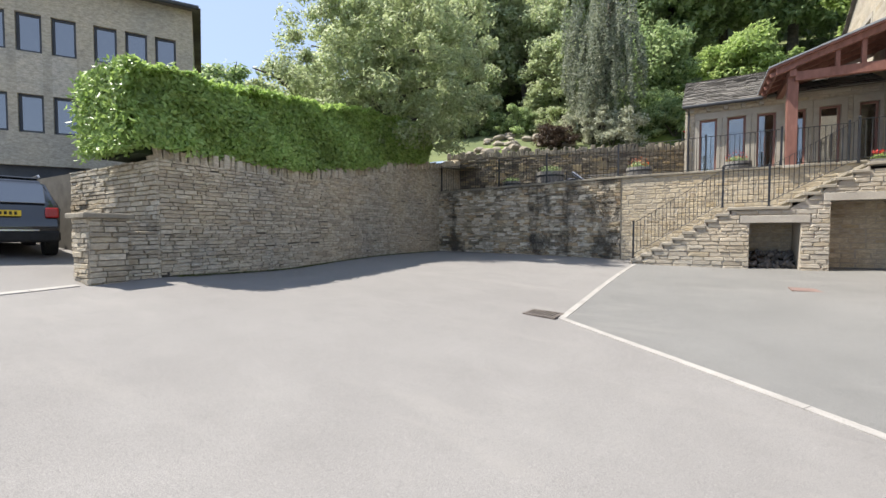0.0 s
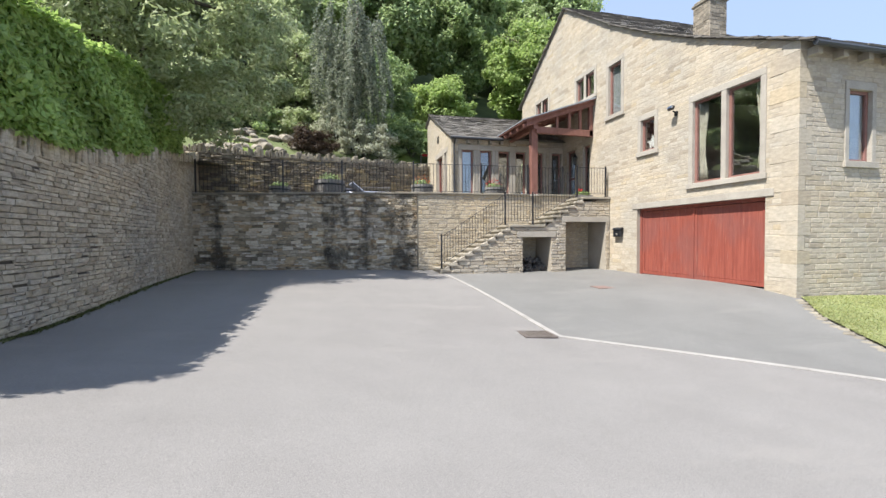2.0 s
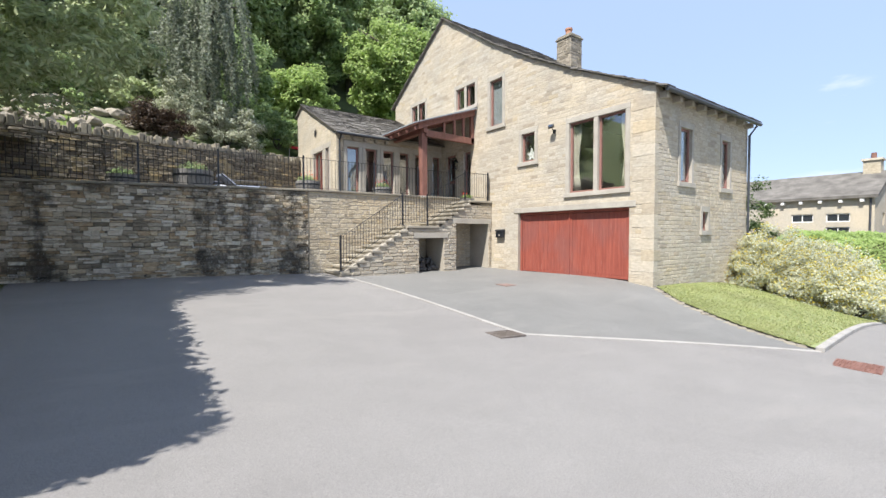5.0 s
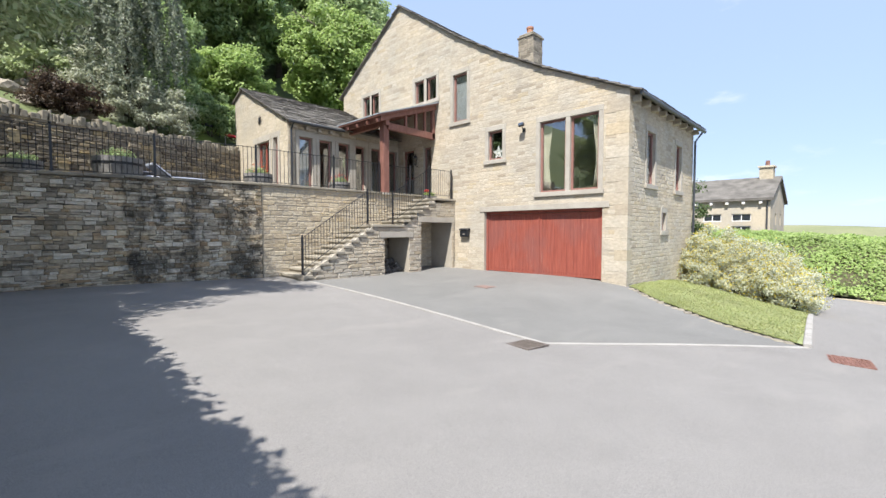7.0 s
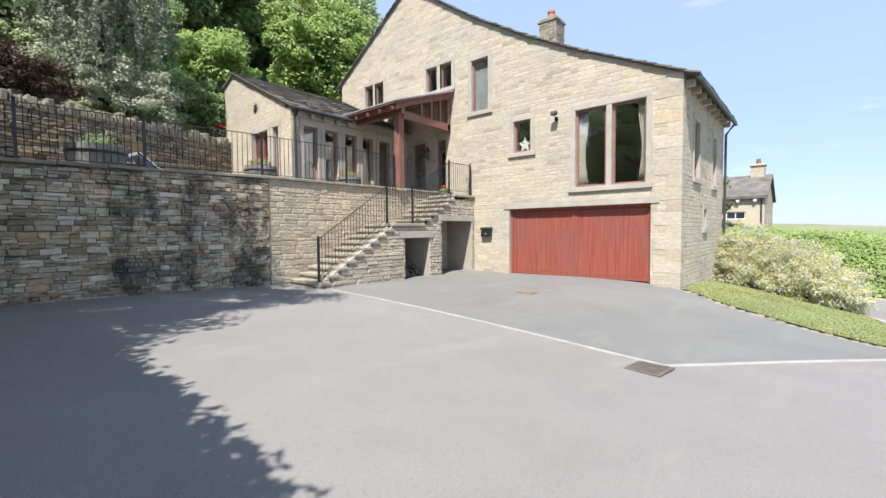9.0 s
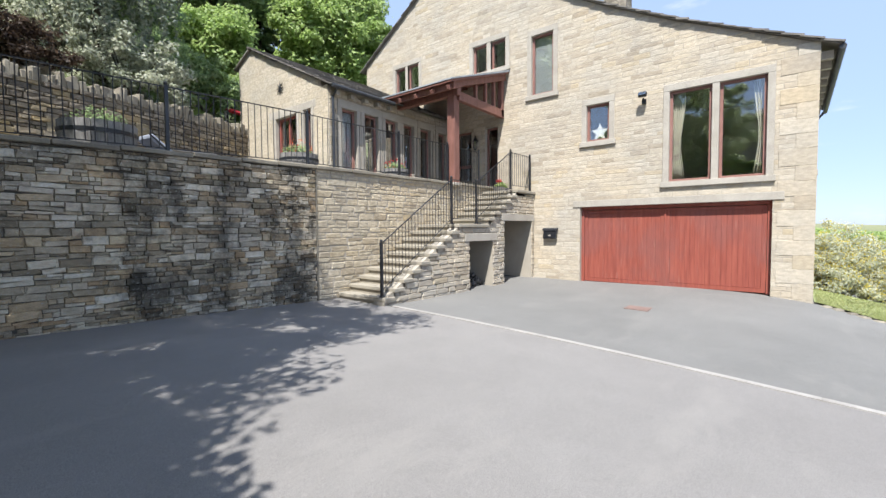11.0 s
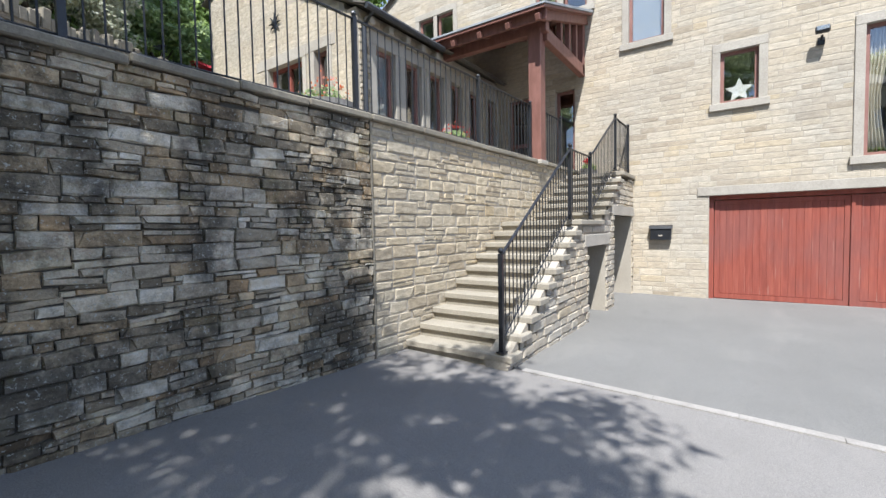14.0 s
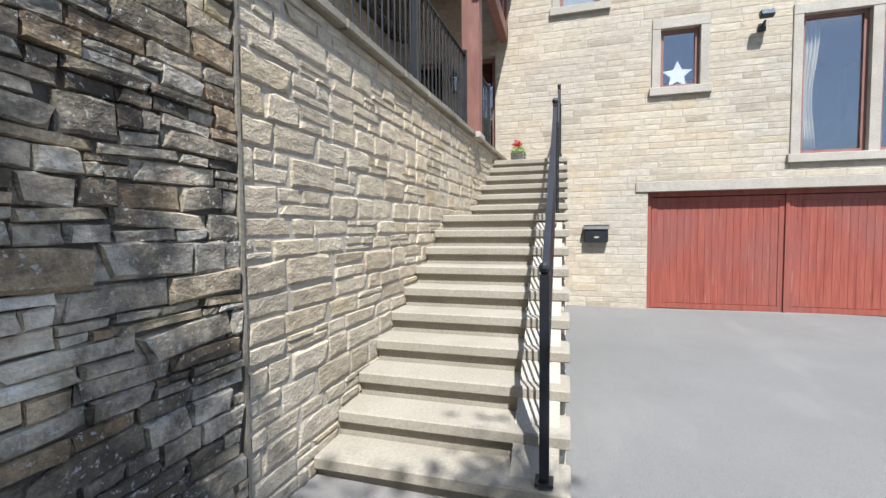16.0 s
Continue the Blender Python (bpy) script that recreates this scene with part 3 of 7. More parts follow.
# ---- walling stones ----
def rough_stone(seed, bulge=0.2):
    """A unit walling stone: 1 by 1 on its face, its back at 0 and its broken face near -1."""
    r = random.Random(seed)
    bm = bmesh.new()
    j = lambda a: r.uniform(-a, a)
    ring = ((-0.5, -0.5), (-0.17, -0.5), (0.17, -0.5), (0.5, -0.5), (0.5, 0.5), (0.17, 0.5), (-0.17, 0.5), (-0.5, 0.5))
    chip = r.choice((0, 3, 4, 7, 9, 9))
    back = [bm.verts.new((x, 0, z)) for x, z in ring]
    rim, top = [], []
    for i, (x, z) in enumerate(ring):
        cut = 0.8 if i == chip else 1.0
        rim.append(bm.verts.new((x * 0.98 * cut + j(0.02), -0.55 + j(0.15), z * 0.95 * (0.7 + 0.3 * cut) + j(0.07))))
        top.append(bm.verts.new((x * 0.93 * cut + j(0.02), -0.88 - r.random() * bulge, z * 0.82 * cut + j(0.06))))
    mid = [bm.verts.new((x, -1.0 - j(0.5) * bulge, j(0.15))) for x in (-0.22, 0.2)]
    for f in ((0, 1, "a"), (7, 0, "a"), (6, 7, "a"), (2, 3, "b"), (3, 4, "b"), (4, 5, "b")):
        bm.faces.new((top[f[0]], top[f[1]], mid[f[2] == "b"]))
    bm.faces.new((top[1], top[2], mid[1], mid[0]))
    bm.faces.new((top[5], top[6], mid[0], mid[1]))
    for i in range(8):
        k = (i + 1) % 8
        bm.faces.new((rim[i], rim[k], top[k], top[i]))
        bm.faces.new((back[i], back[k], rim[k], rim[i]))
    bmesh.ops.recalc_face_normals(bm, faces=bm.faces[:])
    me = bpy.data.meshes.new("stone")
    bm.to_mesh(me)
    bm.free()
    return me


SHAPES = [rough_stone(k) for k in range(20)]
SHAPE_DATA = [(np.array([v.co[:] for v in me.vertices]), [list(p.vertices) for p in me.polygons]) for me in SHAPES]
PIECE_MESHES = {}


def piece_mesh(k, mat):
    key = (k, mat.name)
    if key not in PIECE_MESHES:
        me = SHAPES[k].copy()
        me.materials.append(mat)
        PIECE_MESHES[key] = me
    return PIECE_MESHES[key]


def courses(u0, u1, base, top, holes, h, l, seed, joint=0.012, split=0.0):
    """Coursed stones (ua, ub, za, zb) of height and length ranges h and l, cut round the holes and below the top."""
    r = random.Random(seed)
    out = []
    z = min(base(u) for u in np.linspace(u0, u1, 12))
    zmax = max(top(u) for u in list(np.linspace(u0, u1, 40)) + list(breaks_of(top)))
    while z < zmax:
        hh = r.uniform(*h)
        u = u0 - r.uniform(0, l[0])
        while u < u1:
            ll = r.uniform(*l) * (0.75 + 0.5 * hh / h[1])
            a, b = max(u, u0), min(u + ll, u1)
            u += ll
            pieces = [(a, b, z, z + hh)]
            if split and hh > 0.07 and r.random() < split:
                f, g = z + hh * r.uniform(0.35, 0.65), lerp(a, b, r.uniform(0.3, 0.7))
                pieces = [(a, b, z, f), (a, g, f, z + hh), (g, b, f, z + hh)] if r.random() < 0.5 else [(a, g, z, f), (g, b, z, f), (a, b, f, z + hh)]
            for ha, hb, za, zb in holes:
                nxt = []
                for pa, pb, qa, qb in pieces:
                    if pb <= ha or pa >= hb or qb <= za or qa >= zb:
                        nxt.append((pa, pb, qa, qb))
                        continue
                    if pa < ha:
                        nxt.append((pa, ha, qa, qb))
                    if pb > hb:
                        nxt.append((hb, pb, qa, qb))
                    if qa < za:
                        nxt.append((max(pa, ha), min(pb, hb), qa, za))
                    if qb > zb:
                        nxt.append((max(pa, ha), min(pb, hb), zb, qb))
                pieces = nxt
            for pa, pb, qa, qb in pieces:
                qb = min(qb, top(pa + 0.02), top(pb - 0.02))
                qa = max(qa, min(base(pa), base(pb)) - 0.02)
                if pb - pa > 0.05 and qb - qa > 0.03:
                    out.append((pa, pb, qa, qb))
        z += hh
    if joint:
        out = [(a + joint / 2, b - joint / 2, c + joint / 2, d - joint / 2) for a, b, c, d in out]
    return out


def lay(wall, stones, place, depth, mat, piece_mat, near, seed, cap=300, name="stone", tilt=0.0):
    """Lays stones on a wall: those for which near() holds, up to the cap, as parts, the rest as one mesh. place(u, z) gives the point and the outward normal."""
    r = random.Random(seed)
    verts, faces, singles = [], [], 0
    for ua, ub, za, zb in stones:
        um, zm = (ua + ub) / 2, (za + zb) / 2
        p, n = place(um, zm)
        right = Vector((-n.y, n.x, 0)).normalized()
        k = r.randrange(len(SHAPES))
        d = depth * r.uniform(0.55, 1.25)
        m = Matrix((( right.x * (ub - ua), -n.x * d, 0, p.x), (right.y * (ub - ua), -n.y * d, 0, p.y), (0, 0, zb - za, p.z), (0, 0, 0, 1)))
        if tilt:
            m = m @ Matrix.Translation((0, 0, r.uniform(-0.05, 0.05)))
            m = Matrix.Translation(p) @ Matrix.Rotation(radians(r.gauss(0, tilt)), 4, n) @ Matrix.Translation(-p) @ m
        if near(um, zm) and singles < cap:
            ob = new(name, piece_mesh(k, piece_mat))
            ob.parent = wall
            ob.matrix_parent_inverse = wall.matrix_world.inverted()
            ob.matrix_basis = m
            singles += 1
            continue
        co, fs = SHAPE_DATA[k]
        mm = np.array(m)
        at = len(verts)
        verts.extend((co @ mm[:3, :3].T + mm[:3, 3]).tolist())
        faces.extend([[i + at for i in f] for f in fs])
    me = bpy.data.meshes.new("stonework")
    me.from_pydata(verts, [], faces)
    me.materials.append(mat)
    ob = new("stonework", me)
    ob.parent = wall
    ob.matrix_parent_inverse = wall.matrix_world.inverted()
    ob["kind"] = "stuff"


# ---- window and door joinery ----
def joinery(parent, name, axis, plane, ua, ub, za, zb, leaves=1, wood=None, glass=None, inset=0.07, mullion=0.0, rail=None):
    """A timber window or door in a hole, set back from the plane. axis: the wall's, as in slab_put."""
    wood, glass = wood or FRAME_WOOD, glass or GLASS

    def bx(bm, u0, u1, d0, d1, z0, z1):
        if axis == "x":
            box(bm, plane + d0, plane + d1, u0, u1, z0, z1)
        else:
            box(bm, u0, u1, plane + d0, plane + d1, z0, z1)
    f = 0.06
    ua, ub, za, zb = ua + 0.006, ub - 0.006, za + 0.006, zb - 0.006
    bm = bmesh.new()
    bx(bm, ua, ua + f, inset, inset + 0.07, za, zb)
    bx(bm, ub - f, ub, inset, inset + 0.07, za, zb)
    bx(bm, ua + f, ub - f, inset, inset + 0.07, zb - f, zb)
    bx(bm, ua + f, ub - f, inset, inset + 0.07, za, za + f)
    for k in range(1, leaves):
        c = lerp(ua, ub, k / leaves)
        bx(bm, c - f / 2, c + f / 2, inset + 0.002, inset + 0.068, za + f, zb - f)
    if rail:
        bx(bm, ua + f, ub - f, inset + 0.003, inset + 0.067, rail - 0.05, rail + 0.05)
    win = part(name, bm, wood, parent)
    bm = bmesh.new()
    bx(bm, ua + f, ub - f, inset + 0.03, inset + 0.04, za + f, zb - f)
    pane = part("pane", bm, glass, win)
    pane.visible_shadow = False
    return win


def dressing(parent, axis, plane, ua, ub, za, zb, w=0.13, proud=0.025, sill=True, head=0.16):
    """Dressed stone jambs, lintel and sill round a hole."""
    def bx(name, u0, u1, d0, d1, z0, z1):
        bm = bmesh.new()
        if axis == "x":
            box(bm, plane - d0, plane + d1, u0, u1, z0, z1, bevel=0.006)
        else:
            box(bm, u0, u1, plane - d0, plane + d1, z0, z1, bevel=0.006)
        part(name, bm, ASHLAR, parent)
    if w:
        bx("jamb", ua - w, ua + 0.005, proud, 0.22, za + 0.005, zb - 0.005)
        bx("jamb", ub - 0.005, ub + w, proud, 0.22, za + 0.005, zb - 0.005)
    bx("lintel", ua - w - (0 if w else 0.2), ub + w + (0 if w else 0.2), proud + 0.003, 0.25, zb - 0.005, zb + head)
    if sill:
        bx("sill", ua - w - 0.04, ub + w + 0.04, proud + 0.04, 0.2, za - 0.13, za + 0.005)


def grown(h, w=0.13, head=0.16, sill=0.13):
    return (h[0] - w, h[1] + w, h[2] - sill, h[3] + head)


# ---- the house in detail ----
BLOCKED = []
doors = GABLE_HOLES[0]
dressing(house, "x", GX, 7.62, 11.9, -0.1, 2.09, w=0.0, sill=False, head=0.17)
BLOCKED.append((7.62 - 0.2, 11.9 + 0.2, 2.09, 2.26))
BLOCKED.append(doors)
for h in GABLE_HOLES[2:4]:
    dressing(house, "x", GX, *h)
    BLOCKED.append(grown(h))
    joinery(house, "window", "x", GX, *h)
big = GABLE_HOLES[1]
dressing(house, "x", GX, *big)
BLOCKED.append(grown(big))
bm = bmesh.new()
box(bm, GX - 0.02, GX + 0.2, 8.64, 8.78, big[2], big[3])
part("mullion", bm, ASHLAR, house)
joinery(house, "window", "x", GX, big[0], 8.64, big[2], big[3])
joinery(house, "window", "x", GX, 8.78, big[1], big[2], big[3])
for a, b in ((4, 5), (6, 7)):
    ha, hb = GABLE_HOLES[a], GABLE_HOLES[b]
    dressing(house, "x", GX, ha[0], hb[1], ha[2], ha[3])
    BLOCKED.append(grown((ha[0], hb[1], ha[2], ha[3])))
    bm = bmesh.new()
    box(bm, GX - 0.02, GX + 0.2, ha[1], hb[0], ha[2], ha[3])
    part("mullion", bm, ASHLAR, house)
    joinery(house, "window", "x", GX, *ha)
    joinery(house, "window", "x", GX, *hb)
for h in GABLE_HOLES[8:]:
    BLOCKED.append(h)
joinery(house, "window", "x", GX, *GABLE_HOLES[8], inset=0.1)
front_door = joinery(house, "door", "x", GX, *GABLE_HOLES[9], inset=0.1, rail=3.6)
bm = bmesh.new()
tube(bm, [(GX + 0.08, 15.75, 3.55), (GX + 0.04, 15.75, 3.55), (GX + 0.04, 15.75, 3.75), (GX + 0.08, 15.75, 3.75)], 0.012)
part("door_handle", bm, IRON, front_door)
for h in SIDE_HOLES:
    dressing(house, "y", SOUTH, *h, w=0.11)
    joinery(house, "window", "y", SOUTH, *h)

# garage: two leaves of upright boards in a frame
bm = bmesh.new()
box(bm, GX + 0.12, GX + 0.22, 7.62, 7.70, 0.0, 2.09)
box(bm, GX + 0.12, GX + 0.22, 11.82, 11.9, 0.0, 2.09)
box(bm, GX + 0.12, GX + 0.22, 7.7, 11.82, 2.0, 2.09)
part("garage_frame", bm, RED_WOOD, house)
for y0, y1 in ((7.71, 9.74), (9.78, 11.81)):
    bm = bmesh.new()
    box(bm, GX + 0.175, GX + 0.2, y0, y1, 0.02, 1.985)
    leaf = part("garage_door", bm, RED_WOOD, house, "red stained boarded garage door leaf")
    n = 17
    for i in range(n):
        bm = bmesh.new()
        a, b = lerp(y0 + 0.09, y1 - 0.09, i / n), lerp(y0 + 0.09, y1 - 0.09, (i + 1) / n)
        box(bm, GX + 0.156, GX + 0.175, a + 0.0008, b - 0.0008, 0.12, 1.9, bevel=0.0025)
        part("board", bm, RED_WOOD, leaf)
    bm = bmesh.new()
    box(bm, GX + 0.145, GX + 0.175, y0, y0 + 0.088, 0.02, 1.985)
    box(bm, GX + 0.145, GX + 0.175, y1 - 0.088, y1, 0.02, 1.985)
    box(bm, GX + 0.147, GX + 0.175, y0 + 0.088, y1 - 0.088, 1.9, 1.985)
    box(bm, GX + 0.147, GX + 0.175, y0 + 0.088, y1 - 0.088, 0.02, 0.115)
    part("door_frame", bm, RED_WOOD, leaf)
bm = bmesh.new()
box(bm, GX + 0.115, GX + 0.15, 9.735, 9.785, 0.02, 1.99)
part("cover_strip", bm, RED_WOOD, house)

# rooms behind the windows
bm = bmesh.new()
box(bm, GX + 0.36, EAST - 0.31, SOUTH + 0.36, NORTH - 0.31, 2.28, 2.38)
box(bm, GX + 0.36, EAST - 0.31, SOUTH + 0.36, NORTH - 0.31, 5.05, 5.15)
part("floor_slab", bm, ROOM_DARK, house)
bm = bmesh.new()
box(bm, 5.6, 5.7, SOUTH + 0.36, NORTH - 0.31, 2.38, 5.05)
box(bm, GX + 0.36, 5.6, 10.2, 10.3, 2.38, 5.05)
part("partition", bm, ROOM, house)
bm = bmesh.new()
box(bm, GX + 0.36, EAST - 0.31, SOUTH + 0.36, NORTH - 0.31, -0.05, 0.0)
part("garage_floor", bm, ROOM_DARK, house)

# quoins, corbels, gutter and downpipe
bm = bmesh.new()
z, k = -0.4, 0
while z < 5.2:
    hq = random.uniform(0.27, 0.36)
    zt = min(z + hq, 5.28)
    la, lb = (0.62, 0.34) if k % 2 else (0.34, 0.62)
    bm = bmesh.new()
    box(bm, GX - 0.012, GX + la * 0.55, SOUTH - 0.014, SOUTH + lb, z + 0.002, zt - 0.002, bevel=0.004)
    part("quoin", bm, PALE_PIECE, house)
    z, k = z + hq, k + 1
for i in range(9):
    bm = bmesh.new()
    x = lerp(GX + 0.25, EAST - 0.2, i / 8)
    box(bm, x - 0.07, x + 0.07, SOUTH - 0.22, SOUTH + 0.01, 4.93, 5.10, bevel=0.01)
    part("corbel", bm, ASHLAR, house)
bm = bmesh.new()
tube(bm, [(GX - 0.05, SOUTH - 0.34, 5.07), (EAST + 0.12, SOUTH - 0.34, 5.05)], 0.06, 8)
part("gutter", bm, PIPE, house)
bm = bmesh.new()
tube(bm, [(EAST - 0.06, SOUTH - 0.3, 5.0), (EAST - 0.06, SOUTH - 0.08, 4.7), (EAST - 0.06, SOUTH - 0.08, -0.4)], 0.04, 8)
part("downpipe", bm, PIPE, house)


# stone slates, course by course
def slates(parent, x0, x1, ya, za, yb, zb, seed, pitch=(0.2, 0.36), width=(0.3, 0.6)):
    r = random.Random(seed)
    L = math.hypot(yb - ya, zb - za)
    dy, dz = (yb - ya) / L, (zb - za) / L
    s = 0.0
    verts, faces = [], []
    while s < L:
        run = lerp(pitch[1], pitch[0], s / L) * r.uniform(0.9, 1.1)
        x = x0 + r.uniform(-0.1, 0.0)
        while x < x1:
            w = r.uniform(*width)
            a, b = max(x, x0 - r.uniform(0, 0.03)), min(x + w - 0.012, x1)
            x += w
            if b - a < 0.06:
                continue
            lift, th = r.uniform(0.006, 0.02), r.uniform(0.022, 0.04)
            e = min(s + run * 1.12, L)
            base = len(verts)
            low, droop = s - r.uniform(0, 0.03), 0.0
            for q, off in ((low, lift + th), (e, 0.014)):
                for xx in (a, b):
                    for tt in (off - th, off):
                        verts.append((xx, ya + dy * q - dz * tt * (1 if yb > ya else -1), za + dz * q + abs(dy) * tt))
            faces += [[base + i for i in f] for f in ((1, 3, 7, 5), (0, 1, 3, 2), (0, 4, 5, 1), (2, 3, 7, 6), (0, 2, 6, 4), (4, 6, 7, 5))]
        s += run
    me = bpy.data.meshes.new("slates")
    me.from_pydata(verts, [], faces)
    me.materials.append(SLATE)
    bm = bmesh.new()
    bm.from_mesh(me)
    bmesh.ops.recalc_face_normals(bm, faces=bm.faces[:])
    bm.to_mesh(me)
    bm.free()
    ob = new("slating", me)
    ob.parent = parent
    ob.matrix_parent_inverse = parent.matrix_world.inverted()
    ob["kind"] = "stuff"


for k, ((ya, za), (yb, zb)) in enumerate(zip(EAVES, EAVES[1:])):
    slates(house, GX - 0.1, EAST + 0.12, ya - 0.03, za + 0.028, yb + 0.02, zb + 0.04, 50 + k, (0.24, 0.34))
slates(house, GX - 0.1, EAST + 0.12, NORTH + 0.28, 7.9, RIDGE, 10.83, 6)
slates(wing, WX - 0.1, GX - 0.02, WY - 0.28, 5.15 + 0.03, WR, 7.21, 7, (0.16, 0.26), (0.22, 0.45))

# chimney
chimney = thing("chimney", "slim weathered sandstone chimney with a clay pot on the roof", "chimney", (4.5, 11.75, 7.4))
bm = bmesh.new()
box(bm, 4.2, 4.86, 11.42, 12.08, 7.2, 8.8)
part("stack", bm, MORTAR, chimney)
bm = bmesh.new()
box(bm, 4.15, 4.91, 11.37, 12.13, 8.8, 8.88, bevel=0.02)
box(bm, 4.2, 4.86, 11.42, 12.08, 8.88, 8.97, bevel=0.03)
part("cap", bm, COPING, chimney)
bm = bmesh.new()
lathe(bm, [(0.12, 8.97), (0.115, 9.18), (0.14, 9.2), (0.14, 9.27), (0.1, 9.27)], 14, (4.5, 11.75, 0))
part("pot", bm, rough_mat("clay_pot", (0.33, 0.15, 0.09), (0.42, 0.22, 0.14), 5, 40), chimney, "terracotta chimney pot")
CHIMNEY_PIECE = stone("chimney_stone", [(0.0, (0.17, 0.15, 0.12)), (0.5, (0.26, 0.23, 0.185)), (1.0, (0.34, 0.3, 0.24))], "object", soot=0.5)
lay(chimney, courses(11.42, 12.08, lambda u: 7.3, lambda u: 8.8, [], (0.1, 0.16), (0.22, 0.4), 77), lambda u, z: (Vector((4.2, u, z)), Vector((-1, 0, 0))), 0.012, CHIMNEY_PIECE, CHIMNEY_PIECE, lambda u, z: True, 4, 60)
lay(chimney, courses(4.2, 4.86, lambda u: 7.3, lambda u: 8.8, [], (0.1, 0.16), (0.22, 0.4), 78), lambda u, z: (Vector((u, 11.42, z)), Vector((0, -1, 0))), 0.012, CHIMNEY_PIECE, CHIMNEY_PIECE, lambda u, z: True, 4, 60)

# floodlight, letter box, star in the small window, curtains
lamp = thing("floodlight", "small dark floodlight fixed to the sandstone gable", "wall light", (GX, 10.25, 4.75))
bm = bmesh.new()
box(bm, -0.02, 0.02, -0.05, 0.05, -0.06, 0.06, pose(GX - 0.03, 10.25, 4.68))
tube(bm, [(GX - 0.03, 10.25, 4.7), (GX - 0.14, 10.25, 4.74)], 0.02)
part("bracket", bm, IRON, lamp)
bm = bmesh.new()
box(bm, -0.05, 0.05, -0.1, 0.1, -0.06, 0.06, pose(GX - 0.2, 10.25, 4.82, 0, 25, 0), bevel=0.02)
part("housing", bm, IRON, lamp)
bm = bmesh.new()
box(bm, -0.056, -0.051, -0.085, 0.085, -0.045, 0.045, pose(GX - 0.2, 10.25, 4.82, 0, 25, 0))
part("lens", bm, GLASS, lamp)
post_box = thing("letter_box", "black metal letter box on the sandstone wall", "letter box", (GX, 12.76, 1.2))
bm = bmesh.new()
box(bm, GX - 0.13, GX - 0.03, 12.56, 12.96, 1.2, 1.44, bevel=0.012)
part("body", bm, IRON, post_box)
bm = bmesh.new()
prism(bm, [(GX - 0.15, 1.44), (GX - 0.03, 1.44), (GX - 0.03, 1.52), (GX - 0.13, 1.49)], 12.54, 12.98, "y")
part("lid", bm, IRON, post_box)
bm = bmesh.new()
box(bm, GX - 0.136, GX - 0.13, 12.72, 12.8, 1.28, 1.31)
part("lock", bm, ASHLAR, post_box)
WHITE = rough_mat("white_painted_wood", (0.72, 0.7, 0.66), (0.8, 0.78, 0.74), 5, 40)
bm = bmesh.new()
pts = [((0.24 if k % 2 == 0 else 0.11) * math.sin(k * math.pi / 5), (0.24 if k % 2 == 0 else 0.11) * math.cos(k * math.pi / 5)) for k in range(10)]
prism(bm, [(11.43 + a, 4.12 + b) for a, b in pts], GX + 0.17, GX + 0.2, "x")
tagged(mesh_ob("star_ornament", bm, WHITE), "white wooden star standing in the small window", "ornament")
bm = bmesh.new()
box(bm, GX + 0.15, GX + 0.352, 11.1, 11.76, 3.83, 3.92)
part("window_board", bm, WHITE, house)
CLOTH = rough_mat("cream_curtain", (0.52, 0.47, 0.38), (0.62, 0.57, 0.47), 3, 50)


def curtain(y0, y1, z0, z1, x=GX + 0.3, folds=5, gather=0.5):
    bm = bmesh.new()
    cols = 36
    for i in range(cols + 1):
        u = i / cols
        for j in range(7):
            v = j / 6
            pinch = 1 - gather * max(0, 1 - abs(v - 0.42) * 2.6)
            bm.verts.new((x + 0.035 * math.sin(u * folds * math.tau) + 0.01 * math.sin(9 * u + 4 * v), y1 - (y1 - y0) * u * pinch, lerp(z0, z1, v)))
    bm.verts.ensure_lookup_table()
    for i in range(cols):
        for j in range(6):
            a = i * 7 + j
            bm.faces.new([bm.verts[k] for k in (a, a + 7, a + 8, a + 1)])
    ob = mesh_ob("curtain", bm, CLOTH, smooth=True)
    ob.modifiers.new("thick", "SOLIDIFY").thickness = 0.006
    tagged(ob, "cream gathered curtain hanging inside the large window", "curtain", "curtains of the large window")
    return ob


curtain(9.36, 9.66, 2.64, 4.81, GX + 0.21, 6, 0.35)
curtain(8.0, 7.77, 2.64, 4.81, GX + 0.21, 4, 0.5)
bm = bmesh.new()
box(bm, GX + 0.155, GX + 0.165, 12.73, 13.41, 5.47, 7.15)
tube(bm, [(GX + 0.19, 12.73, 7.17), (GX + 0.19, 13.41, 7.17)], 0.022, 8)
tagged(mesh_ob("roller_blind", bm, rough_mat("grey_blind", (0.3, 0.31, 0.31), (0.36, 0.37, 0.37), 3, 60)), "grey blind drawn inside the tall gable window", "blind", "blinds")

# stones of the house
lay(house, courses(SOUTH + 0.3, NORTH, lambda u: -0.15 if u < 14.3 else 2.6, ROOF, BLOCKED, (0.085, 0.15), (0.2, 0.5), 11),
    lambda u, z: (Vector((GX, u, z)), Vector((-1, 0, 0))), 0.0035, PALE_WALL, PALE_PIECE, lambda u, z: 10.9 < u < 14.4 and z < 4.2, 12, 280)
lay(house, courses(GX + 0.2, EAST, lambda u: -0.9, lambda u: 5.12, [grown(h, 0.11) for h in SIDE_HOLES], (0.08, 0.14), (0.18, 0.4), 13),
    lambda u, z: (Vector((u, SOUTH, z)), Vector((0, -1, 0))), 0.008, PALE_WALL, PALE_PIECE, lambda u, z: False, 14)

# ---- stones of the retaining wall ----
FN = Vector((0.044, 1, 0)).normalized() * -1


